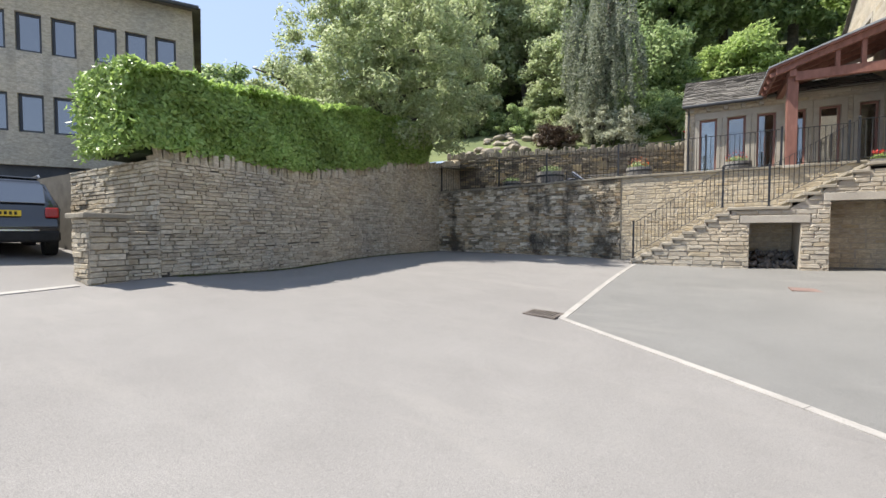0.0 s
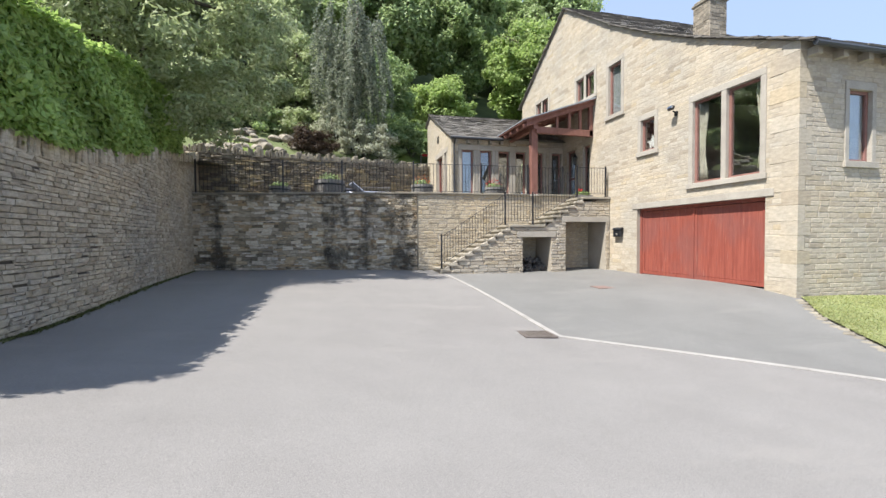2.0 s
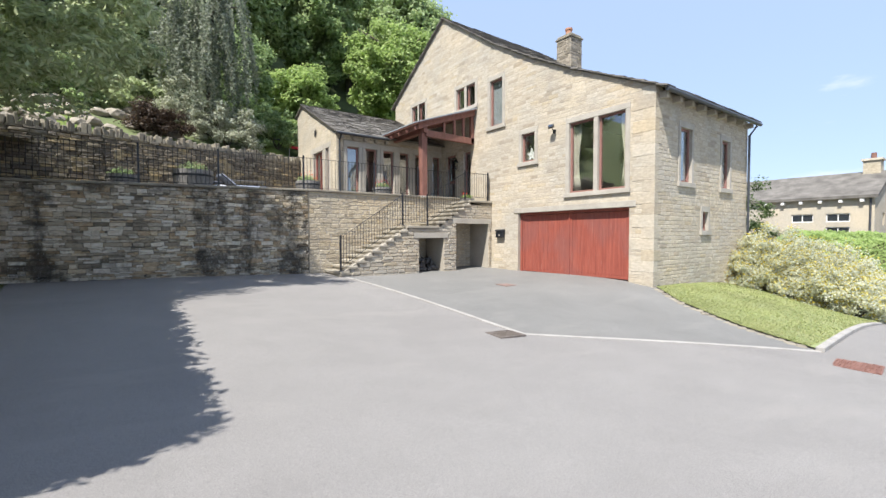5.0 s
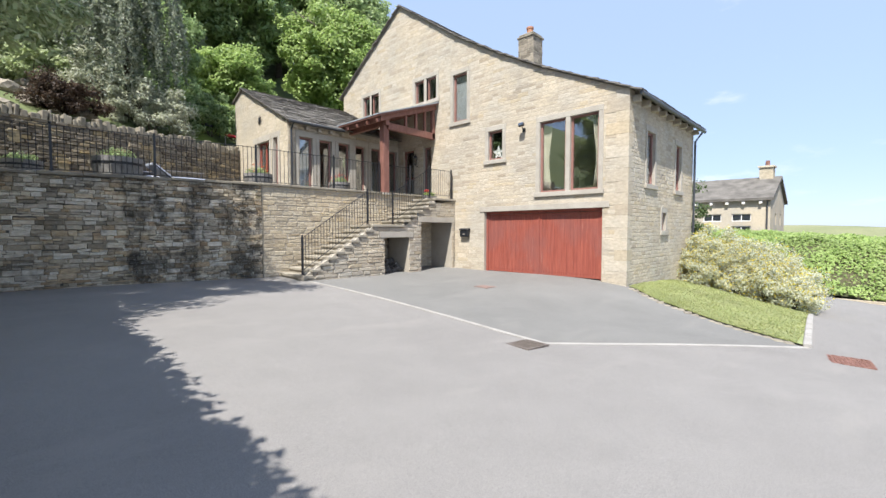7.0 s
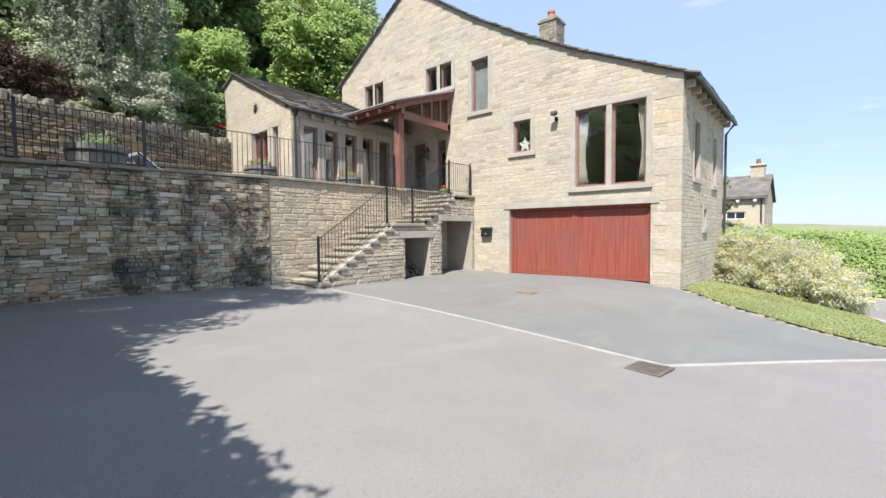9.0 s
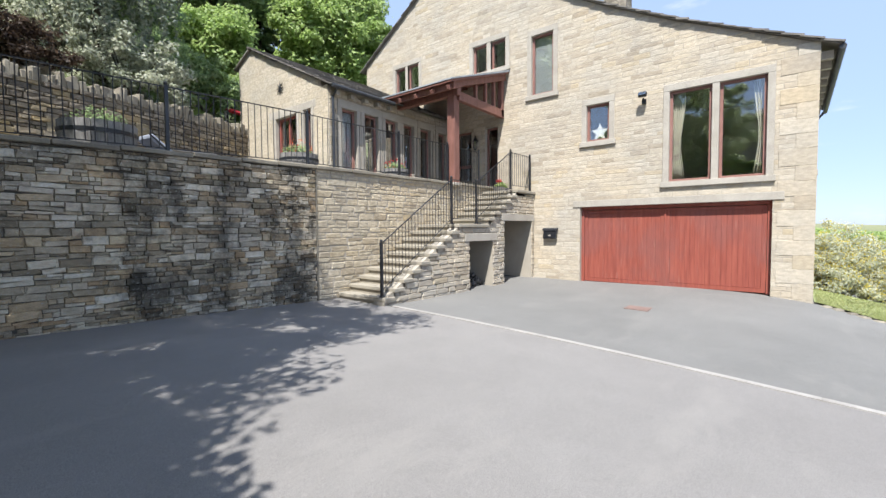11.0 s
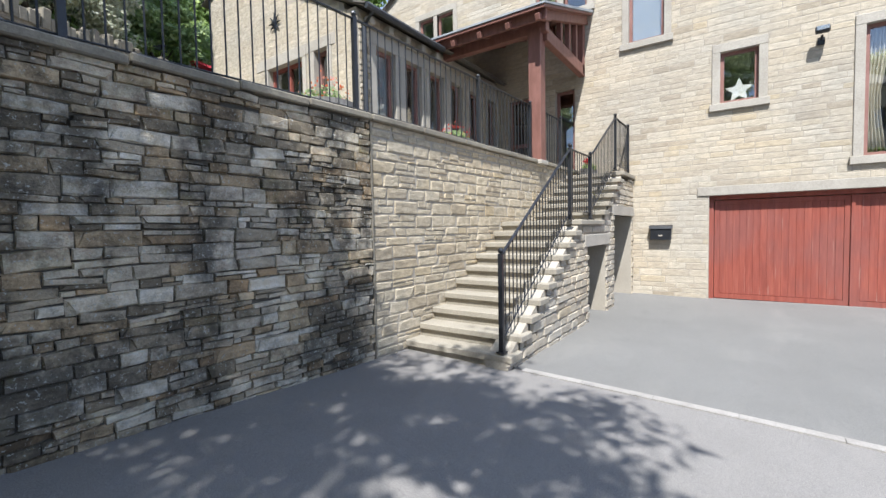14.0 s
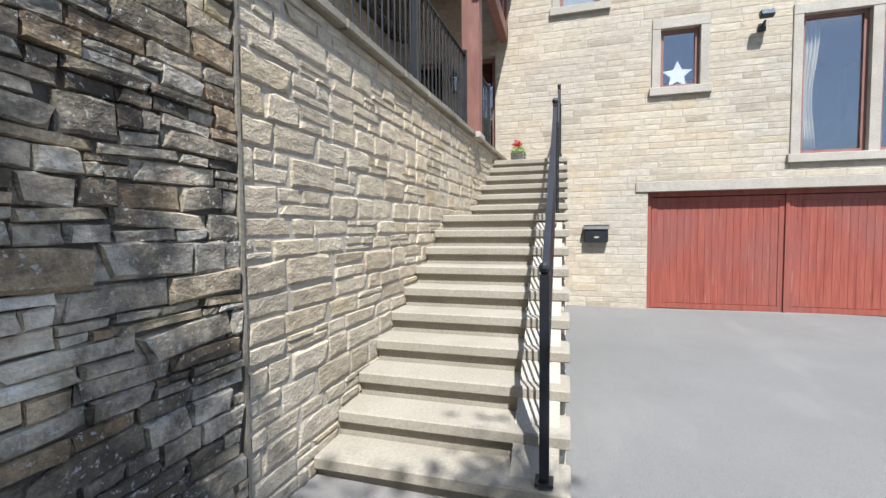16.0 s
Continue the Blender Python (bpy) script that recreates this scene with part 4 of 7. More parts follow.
def on_face(u, z):
    return Vector((u, face_y(u) + 0.03, z)), FN


tall = lambda u: coping_z(u) - 0.07
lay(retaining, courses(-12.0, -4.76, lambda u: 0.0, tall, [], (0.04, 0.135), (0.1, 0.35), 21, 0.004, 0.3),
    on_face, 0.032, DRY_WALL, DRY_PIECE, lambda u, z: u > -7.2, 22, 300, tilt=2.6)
NEWER_PIECE = stone("newer_walling_piece", [(p, (c[0] * 1.0, c[1] * 0.97, c[2] * 0.9)) for p, c in STONE_PALE], "object", soot=0.22, lichen=0.2)
NEWER = stone("newer_walling", [(p, (c[0] * 1.0, c[1] * 0.97, c[2] * 0.9)) for p, c in STONE_PALE], "island", soot=0.22, lichen=0.2)
bm = bmesh.new()
prism(bm, [(-4.757, 0.0), (-4.737, 0.0), (-4.737, 2.72), (-4.757, 2.72)], face_y(-4.75) + 0.002, face_y(-4.75) + 0.05, "y")
part("joint", bm, COPING, retaining)
lay(retaining, courses(-4.73, GX - 0.03, lambda u: -0.02, tall, [], (0.09, 0.19), (0.15, 0.42), 23, 0.018, 0.22),
    on_face, 0.016, NEWER, NEWER_PIECE, lambda u, z: -4.7 < u < -1.2, 24, 300, "block", 0.5)
bm = bmesh.new()
vs = []
for x in (-4.73, GX):
    for dy in (0.026, 0.05):
        for z in (-0.05, coping_z(x) - 0.07):
            vs.append(bm.verts.new((x, face_y(x) + dy, z)))
for f in ((0, 1, 5, 4), (2, 6, 7, 3), (1, 3, 7, 5), (0, 4, 6, 2), (0, 2, 3, 1), (4, 5, 7, 6)):
    bm.faces.new([vs[i] for i in f])
part("pointing", bm, MORTAR, retaining)
x = -12.0
while x < GX - 0.05:
    w = random.uniform(0.55, 1.0)
    b = min(x + w, GX)
    bm = bmesh.new()
    m = pose((x + b) / 2, face_y((x + b) / 2) + 0.16, coping_z((x + b) / 2) - 0.03, 0, random.uniform(-0.8, 0.8), -2.5)
    box(bm, -(b - x) / 2 + 0.004, (b - x) / 2 - 0.004, -0.2, 0.22, -0.04, 0.03, m, bevel=0.012)
    part("coping", bm, COPING, retaining)
    x += w

# ---- stones of the hedge wall ----
def on_hedge(u, z):
    slope = (hedge_x(u + 0.2) - hedge_x(u - 0.2)) / 0.4
    return Vector((hedge_x(u) - 0.03 - 0.012 * z, u, z)), Vector((1, -slope, 0)).normalized()


lay(hedge_wall, courses(3.75, 18.4, lambda u: level(-11.3, u), lambda u: hedge_top(u) - 0.2, [], (0.05, 0.095), (0.11, 0.30), 31, 0.004, 0.15),
    on_hedge, 0.035, HEDGE_STONE, HEDGE_PIECE, lambda u, z: 5.2 < u < 8.5, 32, 300, tilt=1.3)
lay(hedge_wall, courses(-15.0, -11.15, lambda u: 0.1, lambda u: 2.32, [], (0.05, 0.11), (0.14, 0.45), 33, 0.006),
    lambda u, z: (Vector((u, 3.75, z)), Vector((0, -1, 0))), 0.05, HEDGE_STONE, HEDGE_PIECE, lambda u, z: False, 34)
bm = bmesh.new()
box(bm, -19.0, -11.2, 3.76, 4.2, -0.1, 2.32)
part("return_wall", bm, GAP, hedge_wall)
y = 3.75
while y < 18.3:
    w = random.uniform(0.055, 0.13)
    bm = bmesh.new()
    m = pose(hedge_x(y) - 0.24, y + w / 2, hedge_top(y) - 0.22, random.uniform(-9, 9), random.uniform(-4, 4), random.uniform(-6, 6))
    box(bm, -0.2, 0.2 + random.uniform(-0.03, 0.03), -w / 2 + 0.004, w / 2 - 0.004, -0.02, random.uniform(0.17, 0.30), m, bevel=0.012)
    part("cope_stone", bm, HEDGE_PIECE, hedge_wall)
    y += w

# gate pier and low wall
pier = thing("gate_pier", "square dry stone gate pier with flat cap", "pier", (-11.35, 2.9, 0.05))
bm = bmesh.new()
box(bm, -11.62, -11.08, 2.63, 3.17, -0.1, 1.18)
part("core", bm, GAP, pier)
lay(pier, courses(2.62, 3.18, lambda u: 0.02, lambda u: 1.18, [], (0.06, 0.12), (0.15, 0.4), 41, 0.006), lambda u, z: (Vector((-11.08, u, z)), Vector((1, 0, 0))), 0.04, HEDGE_STONE, HEDGE_PIECE, lambda u, z: True, 42, 100)
lay(pier, courses(-11.63, -11.06, lambda u: 0.02, lambda u: 1.18, [], (0.06, 0.12), (0.15, 0.4), 43, 0.006), lambda u, z: (Vector((u, 2.63, z)), Vector((0, -1, 0))), 0.04, HEDGE_STONE, HEDGE_PIECE, lambda u, z: True, 44, 100)
bm = bmesh.new()
box(bm, -11.72, -10.98, 2.53, 3.27, 1.18, 1.27, bevel=0.015)
part("cap", bm, COPING, pier)
bm = bmesh.new()
box(bm, -11.55, -11.2, 3.18, 3.75, -0.1, 0.95)
low_wall = mesh_ob("wall_low", bm, GAP)
tagged(low_wall, "low dry stone wall beside the gate pier", "wall", kind="structure")
lay(low_wall, courses(3.2, 3.74, lambda u: 0.03, lambda u: 1.0, [], (0.05, 0.11), (0.14, 0.4), 45, 0.006), lambda u, z: (Vector((-11.2, u, z)), Vector((1, 0, 0))), 0.05, HEDGE_STONE, HEDGE_PIECE, lambda u, z: True, 46, 80)

# ---- stairs: risers, side stones, stores ----
for i, (x, z) in enumerate(LOW + HIGH):
    bm = bmesh.new()
    box(bm, x + 0.04, x + 0.09, STAIR_Y0 - 0.0, face_y(x) + 0.02, z - 0.19, z - 0.07, bevel=0.006)
    part("riser", bm, STEP_STONE, stairs)
side_top = steps_of([(-4.25, 0.10), (-1.85, 1.52), (-0.6, 1.52), (0.85, 2.46), (GX, 2.5)])
STORES = [(-1.4, -0.36, -0.3, 1.2), (0.2, 1.76, -0.3, 1.72)]
lay(stairs, courses(-4.25, GX - 0.03, lambda u: -0.02, side_top, [(-1.62, -0.16, 1.2, 1.4), (0.05, GX, 1.72, 1.9)] + STORES, (0.07, 0.13), (0.16, 0.42), 51),
    lambda u, z: (Vector((u, STAIR_Y0, z)), Vector((0, -1, 0))), 0.03, PALE_WALL, PALE_PIECE, lambda u, z: True, 52, 300)
for a, b, z in ((-1.6, -0.18, 1.2), (0.06, GX - 0.03, 1.72)):
    bm = bmesh.new()
    box(bm, a, b, STAIR_Y0 - 0.035, STAIR_Y0 + 0.24, z, z + 0.19, bevel=0.008)
    part("lintel", bm, ASHLAR, stairs)
for a, b in ((-1.45, -1.4), (-0.36, -0.31), (0.15, 0.2), (1.76, 1.81)):
    bm = bmesh.new()
    box(bm, a, b, STAIR_Y0 + 0.25, face_y(0) - 0.02, -0.2, 1.75 if b > 0 else 1.22)
    part("store_wall", bm, MORTAR, stairs)
bm = bmesh.new()
box(bm, -1.45, -0.31, STAIR_Y0 + 0.25, face_y(-1) - 0.02, 1.22, 1.3)
box(bm, 0.15, GX, STAIR_Y0 + 0.25, face_y(1) - 0.02, 1.74, 1.82)
part("store_soffit", bm, MORTAR, stairs)
bm = bmesh.new()
box(bm, 0.9, GX - 0.03, STAIR_Y0, face_y(1.5), 2.42, 2.5)
part("landing", bm, STEP_STONE, stairs)

# coal in the small store
COAL = rough_mat("grey_logs_and_coal", (0.05, 0.047, 0.045), (0.16, 0.145, 0.13), 8, 40, 0.8, 0.5, island=True)
r = random.Random(8)
bm = bmesh.new()
for k in range(220):
    x, y = r.uniform(-1.36, -0.4), r.uniform(13.62, 14.35)
    hgt = 0.42 * min(1, (y - 13.5) / 0.45)
    m = pose(x, y, level(x, y) + r.uniform(0.03, max(0.06, hgt)), r.uniform(0, 360), r.uniform(0, 360), r.uniform(0, 360))
    s = r.uniform(0.035, 0.075)
    bmesh.ops.create_icosphere(bm, subdivisions=1, radius=s, matrix=m @ Matrix.Diagonal((1.3, 1, 0.8, 1)))
tagged(mesh_ob("coal_heap", bm, COAL), "grey heap of coal and logs inside the low store", "coal", kind="stuff")


# ---- railings ----
def railing(name, label, pts, height=0.98, foot=0.10, step=0.115, posts=(), solid_post=0.024, group=""):
    """An iron railing along pts (base line): top and bottom rail, a bar every step, posts at the given shares of the run or at every point."""
    rail = thing(name, label, "railing", pts[0], group)
    P = [Vector(p) for p in pts]
    bm = bmesh.new()
    for a, b in zip(P, P[1:]):
        d = (b - a)
        flat = Vector((d.x, d.y, 0)).normalized()
        nrm = Vector((-flat.y, flat.x, 0))
        up = Vector((0, 0, height))
        c = [(a + up + nrm * 0.018 * s + Vector((0, 0, q)), b + up + nrm * 0.018 * s + Vector((0, 0, q))) for s, q in ((-1, 0), (1, 0), (1, 0.012), (-1, 0.012))]
        lo, hi = [bm.verts.new(v[0]) for v in c], [bm.verts.new(v[1]) for v in c]
        bm.faces.new(lo)
        bm.faces.new(hi[::-1])
        for k in range(4):
            bm.faces.new((lo[(k + 1) % 4], lo[k], hi[k], hi[(k + 1) % 4]))
    bmesh.ops.recalc_face_normals(bm, faces=bm.faces[:])
    part("handrail", bm, IRON, rail)
    bm = bmesh.new()
    for a, b in zip(P, P[1:]):
        tube(bm, [a + Vector((0, 0, foot)), b + Vector((0, 0, foot))], 0.009, 6)
    part("bottom_rail", bm, IRON, rail)
    bar = None
    for a, b in zip(P, P[1:]):
        n = max(1, round((b - a).length / step))
        for i in range(1, n):
            q = a.lerp(b, i / n)
            if bar is None:
                bm = bmesh.new()
                tube(bm, [(0, 0, foot), (0, 0, height)], 0.0075, 6)
                bar = part("bar", bm, IRON, rail)
                bar.matrix_parent_inverse = rail.matrix_world.inverted()
                bar.matrix_basis = Matrix.Translation(q)
            else:
                ob = new("bar", bar.data)
                ob.parent = rail
                ob.matrix_parent_inverse = rail.matrix_world.inverted()
                ob.matrix_basis = Matrix.Translation(q)
    for q in list(posts) or P:
        bm = bmesh.new()
        q = Vector(q)
        box(bm, q.x - solid_post, q.x + solid_post, q.y - solid_post, q.y + solid_post, q.z, q.z + height + 0.03)
        bmesh.ops.create_uvsphere(bm, u_segments=10, v_segments=6, radius=0.032, matrix=Matrix.Translation(q + Vector((0, 0, height + 0.06))))
        box(bm, q.x - 0.045, q.x + 0.045, q.y - 0.045, q.y + 0.045, q.z, q.z + 0.015)
        part("post", bm, IRON, rail)
    return rail


def cope(x):
    return (x, face_y(x) + 0.1, coping_z(x))


RX = [-11.85, -9.2, -7.3, -4.86, -2.4, -0.62]
railing("terrace_railing", "black iron bar railing along the terrace wall", [cope(x) for x in RX], 1.0, 0.05)
NY = 13.40
railing("stair_railing", "black iron bar railing up the stone stairs", [(-4.2, NY, 0.2), (-2.0, NY, 1.62), (-1.0, NY, 1.63), (0.68, NY, 2.6), (1.8, NY, 2.6)], 1.02, 0.12)
railing("porch_railing", "short black iron railing beside the porch post", [(-0.3, 14.55, 2.76), (0.75, 14.52, 2.76)], 1.0, 0.08)

# ---- wing details ----
for ua, ub, za, zb in WING_HOLES:
    joinery(wing, "window", "y", WY, ua, ub, za, zb, inset=0.1)
WB = []
for i, (ua, ub, za, zb) in enumerate(WING_HOLES):
    bm = bmesh.new()
    box(bm, ua - 0.14, ub + 0.14, WY - 0.028, WY + 0.2, zb - 0.005, zb + 0.2, bevel=0.006)
    part("lintel", bm, ASHLAR, wing)
    for a, b in ((ua - 0.13, ua + 0.005), (ub - 0.005, ub + 0.13)):
        bm = bmesh.new()
        box(bm, a, b, WY - 0.025, WY + 0.2, za + 0.005, zb - 0.005, bevel=0.006)
        part("jamb", bm, ASHLAR, wing)
    bm = bmesh.new()
    box(bm, ua - 0.15, ub + 0.15, WY - 0.06, WY + 0.2, za - 0.16, za + 0.005, bevel=0.006)
    part("sill", bm, ASHLAR, wing)
    WB.append((ua - 0.14, ub + 0.14, za - 0.16, zb + 0.2))
lay(wing, courses(WX + 0.02, GX - 0.02, lambda u: 2.66, lambda u: 5.2, WB, (0.08, 0.14), (0.18, 0.45), 61), lambda u, z: (Vector((u, WY, z)), Vector((0, -1, 0))), 0.022, PALE_WALL, PALE_PIECE, lambda u, z: False, 62)
WE = [(18.1, 19.2, 2.66, 4.78), (17.4, 17.77, 2.66, 4.8)]
joinery(wing, "door", "x", WX, *WE[0], leaves=2, wood=RED_WOOD, inset=0.1)
joinery(wing, "window", "x", WX, *WE[1], inset=0.1)
for h in WE:
    dressing(wing, "x", WX, *h, w=0.1, sill=False, head=0.18)
END_WALL = stone("pale_end_wall", [(0.0, (0.43, 0.375, 0.29)), (0.5, (0.46, 0.405, 0.315)), (1.0, (0.49, 0.435, 0.345))], "island", soot=0.04)
lay(wing, courses(WY, 21.3, lambda u: 2.66, WROOF, [(h[0] - 0.1, h[1] + 0.1, h[2], h[3] + 0.18) for h in WE], (0.1, 0.18), (0.3, 0.7), 63), lambda u, z: (Vector((WX, u, z)), Vector((-1, 0, 0))), 0.0025, END_WALL, END_WALL, lambda u, z: False, 64)
bm = bmesh.new()
box(bm, WX - 0.012, WX + 0.1, 17.2, 19.6, 4.8, 5.0, bevel=0.005)
part("string_course", bm, ASHLAR, wing)
sunburst = thing("wall_ornament", "small rusty iron sunburst ornament on the pale end wall", "ornament", (WX - 0.01, 18.9, 5.62))
bm = bmesh.new()
for k in range(8):
    a = k * math.tau / 8
    tube(bm, [(WX - 0.03, 18.9 + 0.05 * math.cos(a), 5.62 + 0.05 * math.sin(a)), (WX - 0.03, 18.9 + 0.2 * math.cos(a), 5.62 + 0.2 * math.sin(a))], [0.022, 0.006], 6)
part("rays", bm, IRON, sunburst)
bm = bmesh.new()
bmesh.ops.create_uvsphere(bm, u_segments=12, v_segments=8, radius=0.075, matrix=pose(WX - 0.03, 18.9, 5.62) @ Matrix.Diagonal((0.4, 1, 1, 1)))
part("disc", bm, IRON, sunburst)
for i in range(5):
    bm = bmesh.new()
    x = lerp(WX + 0.2, -0.9, i / 4)
    box(bm, x - 0.06, x + 0.06, WY - 0.17, WY + 0.01, 5.0, 5.13, bevel=0.01)
    part("corbel", bm, ASHLAR, wing)
bm = bmesh.new()
tube(bm, [(WX - 0.08, WY - 0.3, 5.17), (-0.9, WY - 0.3, 5.16)], 0.055, 8)
part("gutter", bm, PIPE, wing)
bm = bmesh.new()
tube(bm, [(WX + 0.1, WY - 0.28, 5.15), (WX + 0.1, WY - 0.07, 4.95), (WX + 0.1, WY - 0.07, 2.66)], 0.035, 8)
part("downpipe", bm, PIPE, wing)
bm = bmesh.new()
box(bm, WX + 0.31, GX - 0.02, 20.9, 21.0, 2.66, 6.8)
part("rear_wall", bm, ROOM, wing)
bm = bmesh.new()
box(bm, WX + 0.31, GX - 0.02, WY + 0.31, 20.9, 2.66, 2.72)
part("room_floor", bm, ROOM, wing)
bm = bmesh.new()
box(bm, WX + 0.31, GX - 0.02, WY + 0.31, 20.9, 5.05, 5.1)
part("room_ceiling", bm, ROOM, wing)
BLIND = rough_mat("pale_blind", (0.5, 0.53, 0.55), (0.58, 0.6, 0.62), 3, 60)
bm = bmesh.new()
box(bm, -2.57, -2.08, WY + 0.175, WY + 0.195, 2.87, 4.74)
tagged(mesh_ob("roller_blind", bm, BLIND), "pale blue blind drawn inside the sunroom window", "blind", "blinds")
for ua, ub, za, zb in SIDE_HOLES[:2]:
    bm = bmesh.new()
    box(bm, ua + 0.01, ub - 0.01, SOUTH + 0.145, SOUTH + 0.155, za + 0.02, zb - 0.05)
    tube(bm, [(ua + 0.005, SOUTH + 0.165, zb - 0.03), (ub - 0.005, SOUTH + 0.165, zb - 0.03)], 0.022, 8)
    tagged(mesh_ob("roller_blind", bm, BLIND), "pale blue blind drawn inside a tall side window", "blind", "blinds")

# ---- porch ----
porch = thing("porch", "open timber porch with red-brown post, beams and slate roof", "porch", (-0.43, 14.5, 2.74))


def beam(name, a, b, w, h, mat=None, parent=None):
    a, b = Vector(a), Vector(b)
    d = b - a
    m = Matrix.Translation((a + b) / 2) @ d.to_track_quat("X", "Z").to_matrix().to_4x4()
    bm = bmesh.new()
    box(bm, -d.length / 2, d.length / 2, -w / 2, w / 2, -h / 2, h / 2, m, bevel=0.008)
    return part(name, bm, mat or BROWN_WOOD, parent or porch)


beam("post", (-0.43, 14.55, 2.77), (-0.43, 14.55, 5.2), 0.24, 0.24)
bm = bmesh.new()
box(bm, -0.6, -0.26, 14.4, 14.7, 2.70, 2.78, bevel=0.01)
part("pad_stone", bm, ASHLAR, porch)
PE = 5.30
beam("eaves_beam", (-0.45, 14.32, PE - 0.08), (-0.45, WY - 0.03, PE - 0.08), 0.16, 0.2)
beam("fascia", (-0.82, 14.2, PE - 0.02), (-0.82, WY - 0.05, PE - 0.02), 0.04, 0.2)
beam("tie_beam", (-0.4, 14.42, PE - 0.18), (GX - 0.02, 14.42, PE - 0.22), 0.14, 0.24)
beam("rafter", (-0.82, 14.36, PE + 0.02), (GX - 0.02, 14.36, 6.22), 0.14, 0.2)
beam("wall_post", (GX - 0.1, 14.42, PE - 0.32), (GX - 0.1, 14.42, 6.15), 0.14, 0.14)
for x in (0.45, 0.95, 1.4):
    beam("strut", (x, 14.42, PE - 0.1), (x, 14.42, PE + (x + 0.82) * 0.335 - 0.02), 0.1, 0.1)
for y in (14.32, 14.9, 15.5, 16.1):
    beam("rafter_end", (-0.95, y, PE - 0.10), (-0.4, y, PE + 0.08), 0.09, 0.11)
for y in (15.1, 15.8, 16.4):
    beam("rafter", (-0.5, y, PE + 0.13), (GX - 0.02, y, 6.2), 0.08, 0.14)
bm = bmesh.new()
prism(bm, [(-0.98, PE + 0.02), (GX - 0.02, 6.30), (GX - 0.02, 6.34), (-0.98, PE + 0.07)], 14.18, WY + 1.0, "y")
part("roof_boarding", bm, BROWN_WOOD, porch)
LEAD = rough_mat("lead_sheet", (0.22, 0.24, 0.26), (0.33, 0.35, 0.37), 3, 40, 0.55, 0.2, 0.5)
bm = bmesh.new()
prism(bm, [(-1.0, PE + 0.075), (GX - 0.02, 6.345), (GX - 0.02, 6.40), (-1.0, PE + 0.11)], 14.16, WY + 1.0, "y")
part("roof_covering", bm, LEAD, porch)

# lantern by the door
lantern = thing("wall_lantern", "black iron coach lantern beside the porch door", "lantern", (GX, 15.36, 4.2))
bm = bmesh.new()
tube(bm, [(GX - 0.02, 15.36, 4.05), (GX - 0.1, 15.36, 4.0), (GX - 0.16, 15.36, 4.08)], 0.012, 6)
part("bracket", bm, IRON, lantern)
bm = bmesh.new()
lathe(bm, [(0.04, 4.08), (0.05, 4.1), (0.05, 4.11)], 6, (GX - 0.16, 15.36, 0))
lathe(bm, [(0.1, 4.36), (0.05, 4.44), (0.015, 4.5), (0.02, 4.53)], 6, (GX - 0.16, 15.36, 0))
for k in range(6):
    a = k * math.tau / 6
    tube(bm, [(GX - 0.16 + 0.05 * math.cos(a), 15.36 + 0.05 * math.sin(a), 4.1), (GX - 0.16 + 0.085 * math.cos(a), 15.36 + 0.085 * math.sin(a), 4.37)], 0.006, 5)
part("cage", bm, IRON, lantern)
bm = bmesh.new()
lathe(bm, [(0.046, 4.11), (0.08, 4.36)], 6, (GX - 0.16, 15.36, 0))
part("glass", bm, GLASS, lantern)


# ---- ground details ----
plate_m = rough_mat("rusty_cast_iron", (0.15, 0.072, 0.055), (0.23, 0.125, 0.10), 9, 60, 0.75, 0.4)
cover = thing("manhole_cover", "rusty red cast iron manhole cover with raised studs", "manhole cover", (-0.8, 2.4, level(-0.8, 2.4)))
cz = level(-0.8, 2.4)
cm = pose(-0.85, 2.4, cz + 0.008, 0.5, 2.2, 6)
bm = bmesh.new()
box(bm, -0.33, 0.33, -0.26, 0.26, -0.02, 0.004, cm)
part("plate", bm, plate_m, cover)
bm = bmesh.new()
for i in range(12):
    for j in range(9):
        if (i + j) % 2 == 0:
            box(bm, -0.022, 0.022, -0.018, 0.018, 0.004, 0.011, cm @ pose(-0.295 + i * 0.0535, -0.22 + j * 0.055, 0, 0, 0, 45))
part("studs", bm, plate_m, cover)["kind"] = "stuff"


def grate(x, y, turn, w, d, label, mat, bars):
    z = level(x, y)
    g = thing("drain_grate", label, "drain", (x, y, z))
    m = pose(x, y, z + 0.01, 0, 2, turn)
    bm = bmesh.new()
    for a in ((-w / 2, w / 2, -d / 2, -d / 2 + 0.03), (-w / 2, w / 2, d / 2 - 0.03, d / 2), (-w / 2, -w / 2 + 0.03, -d / 2 + 0.03, d / 2 - 0.03), (w / 2 - 0.03, w / 2, -d / 2 + 0.03, d / 2 - 0.03)):
        box(bm, *a, -0.02, 0.006, m)
    part("frame", bm, mat, g)
    bm = bmesh.new()
    box(bm, -w / 2 + 0.03, w / 2 - 0.03, -d / 2 + 0.03, d / 2 - 0.03, -0.02, -0.004, m)
    part("pit", bm, GAP, g)
    for i in range(bars):
        bm = bmesh.new()
        u = lerp(-w / 2 + 0.05, w / 2 - 0.05, i / (bars - 1))
        box(bm, u - 0.012, u + 0.012, -d / 2 + 0.03, d / 2 - 0.03, -0.004, 0.005, m)
        part("bar", bm, mat, g)


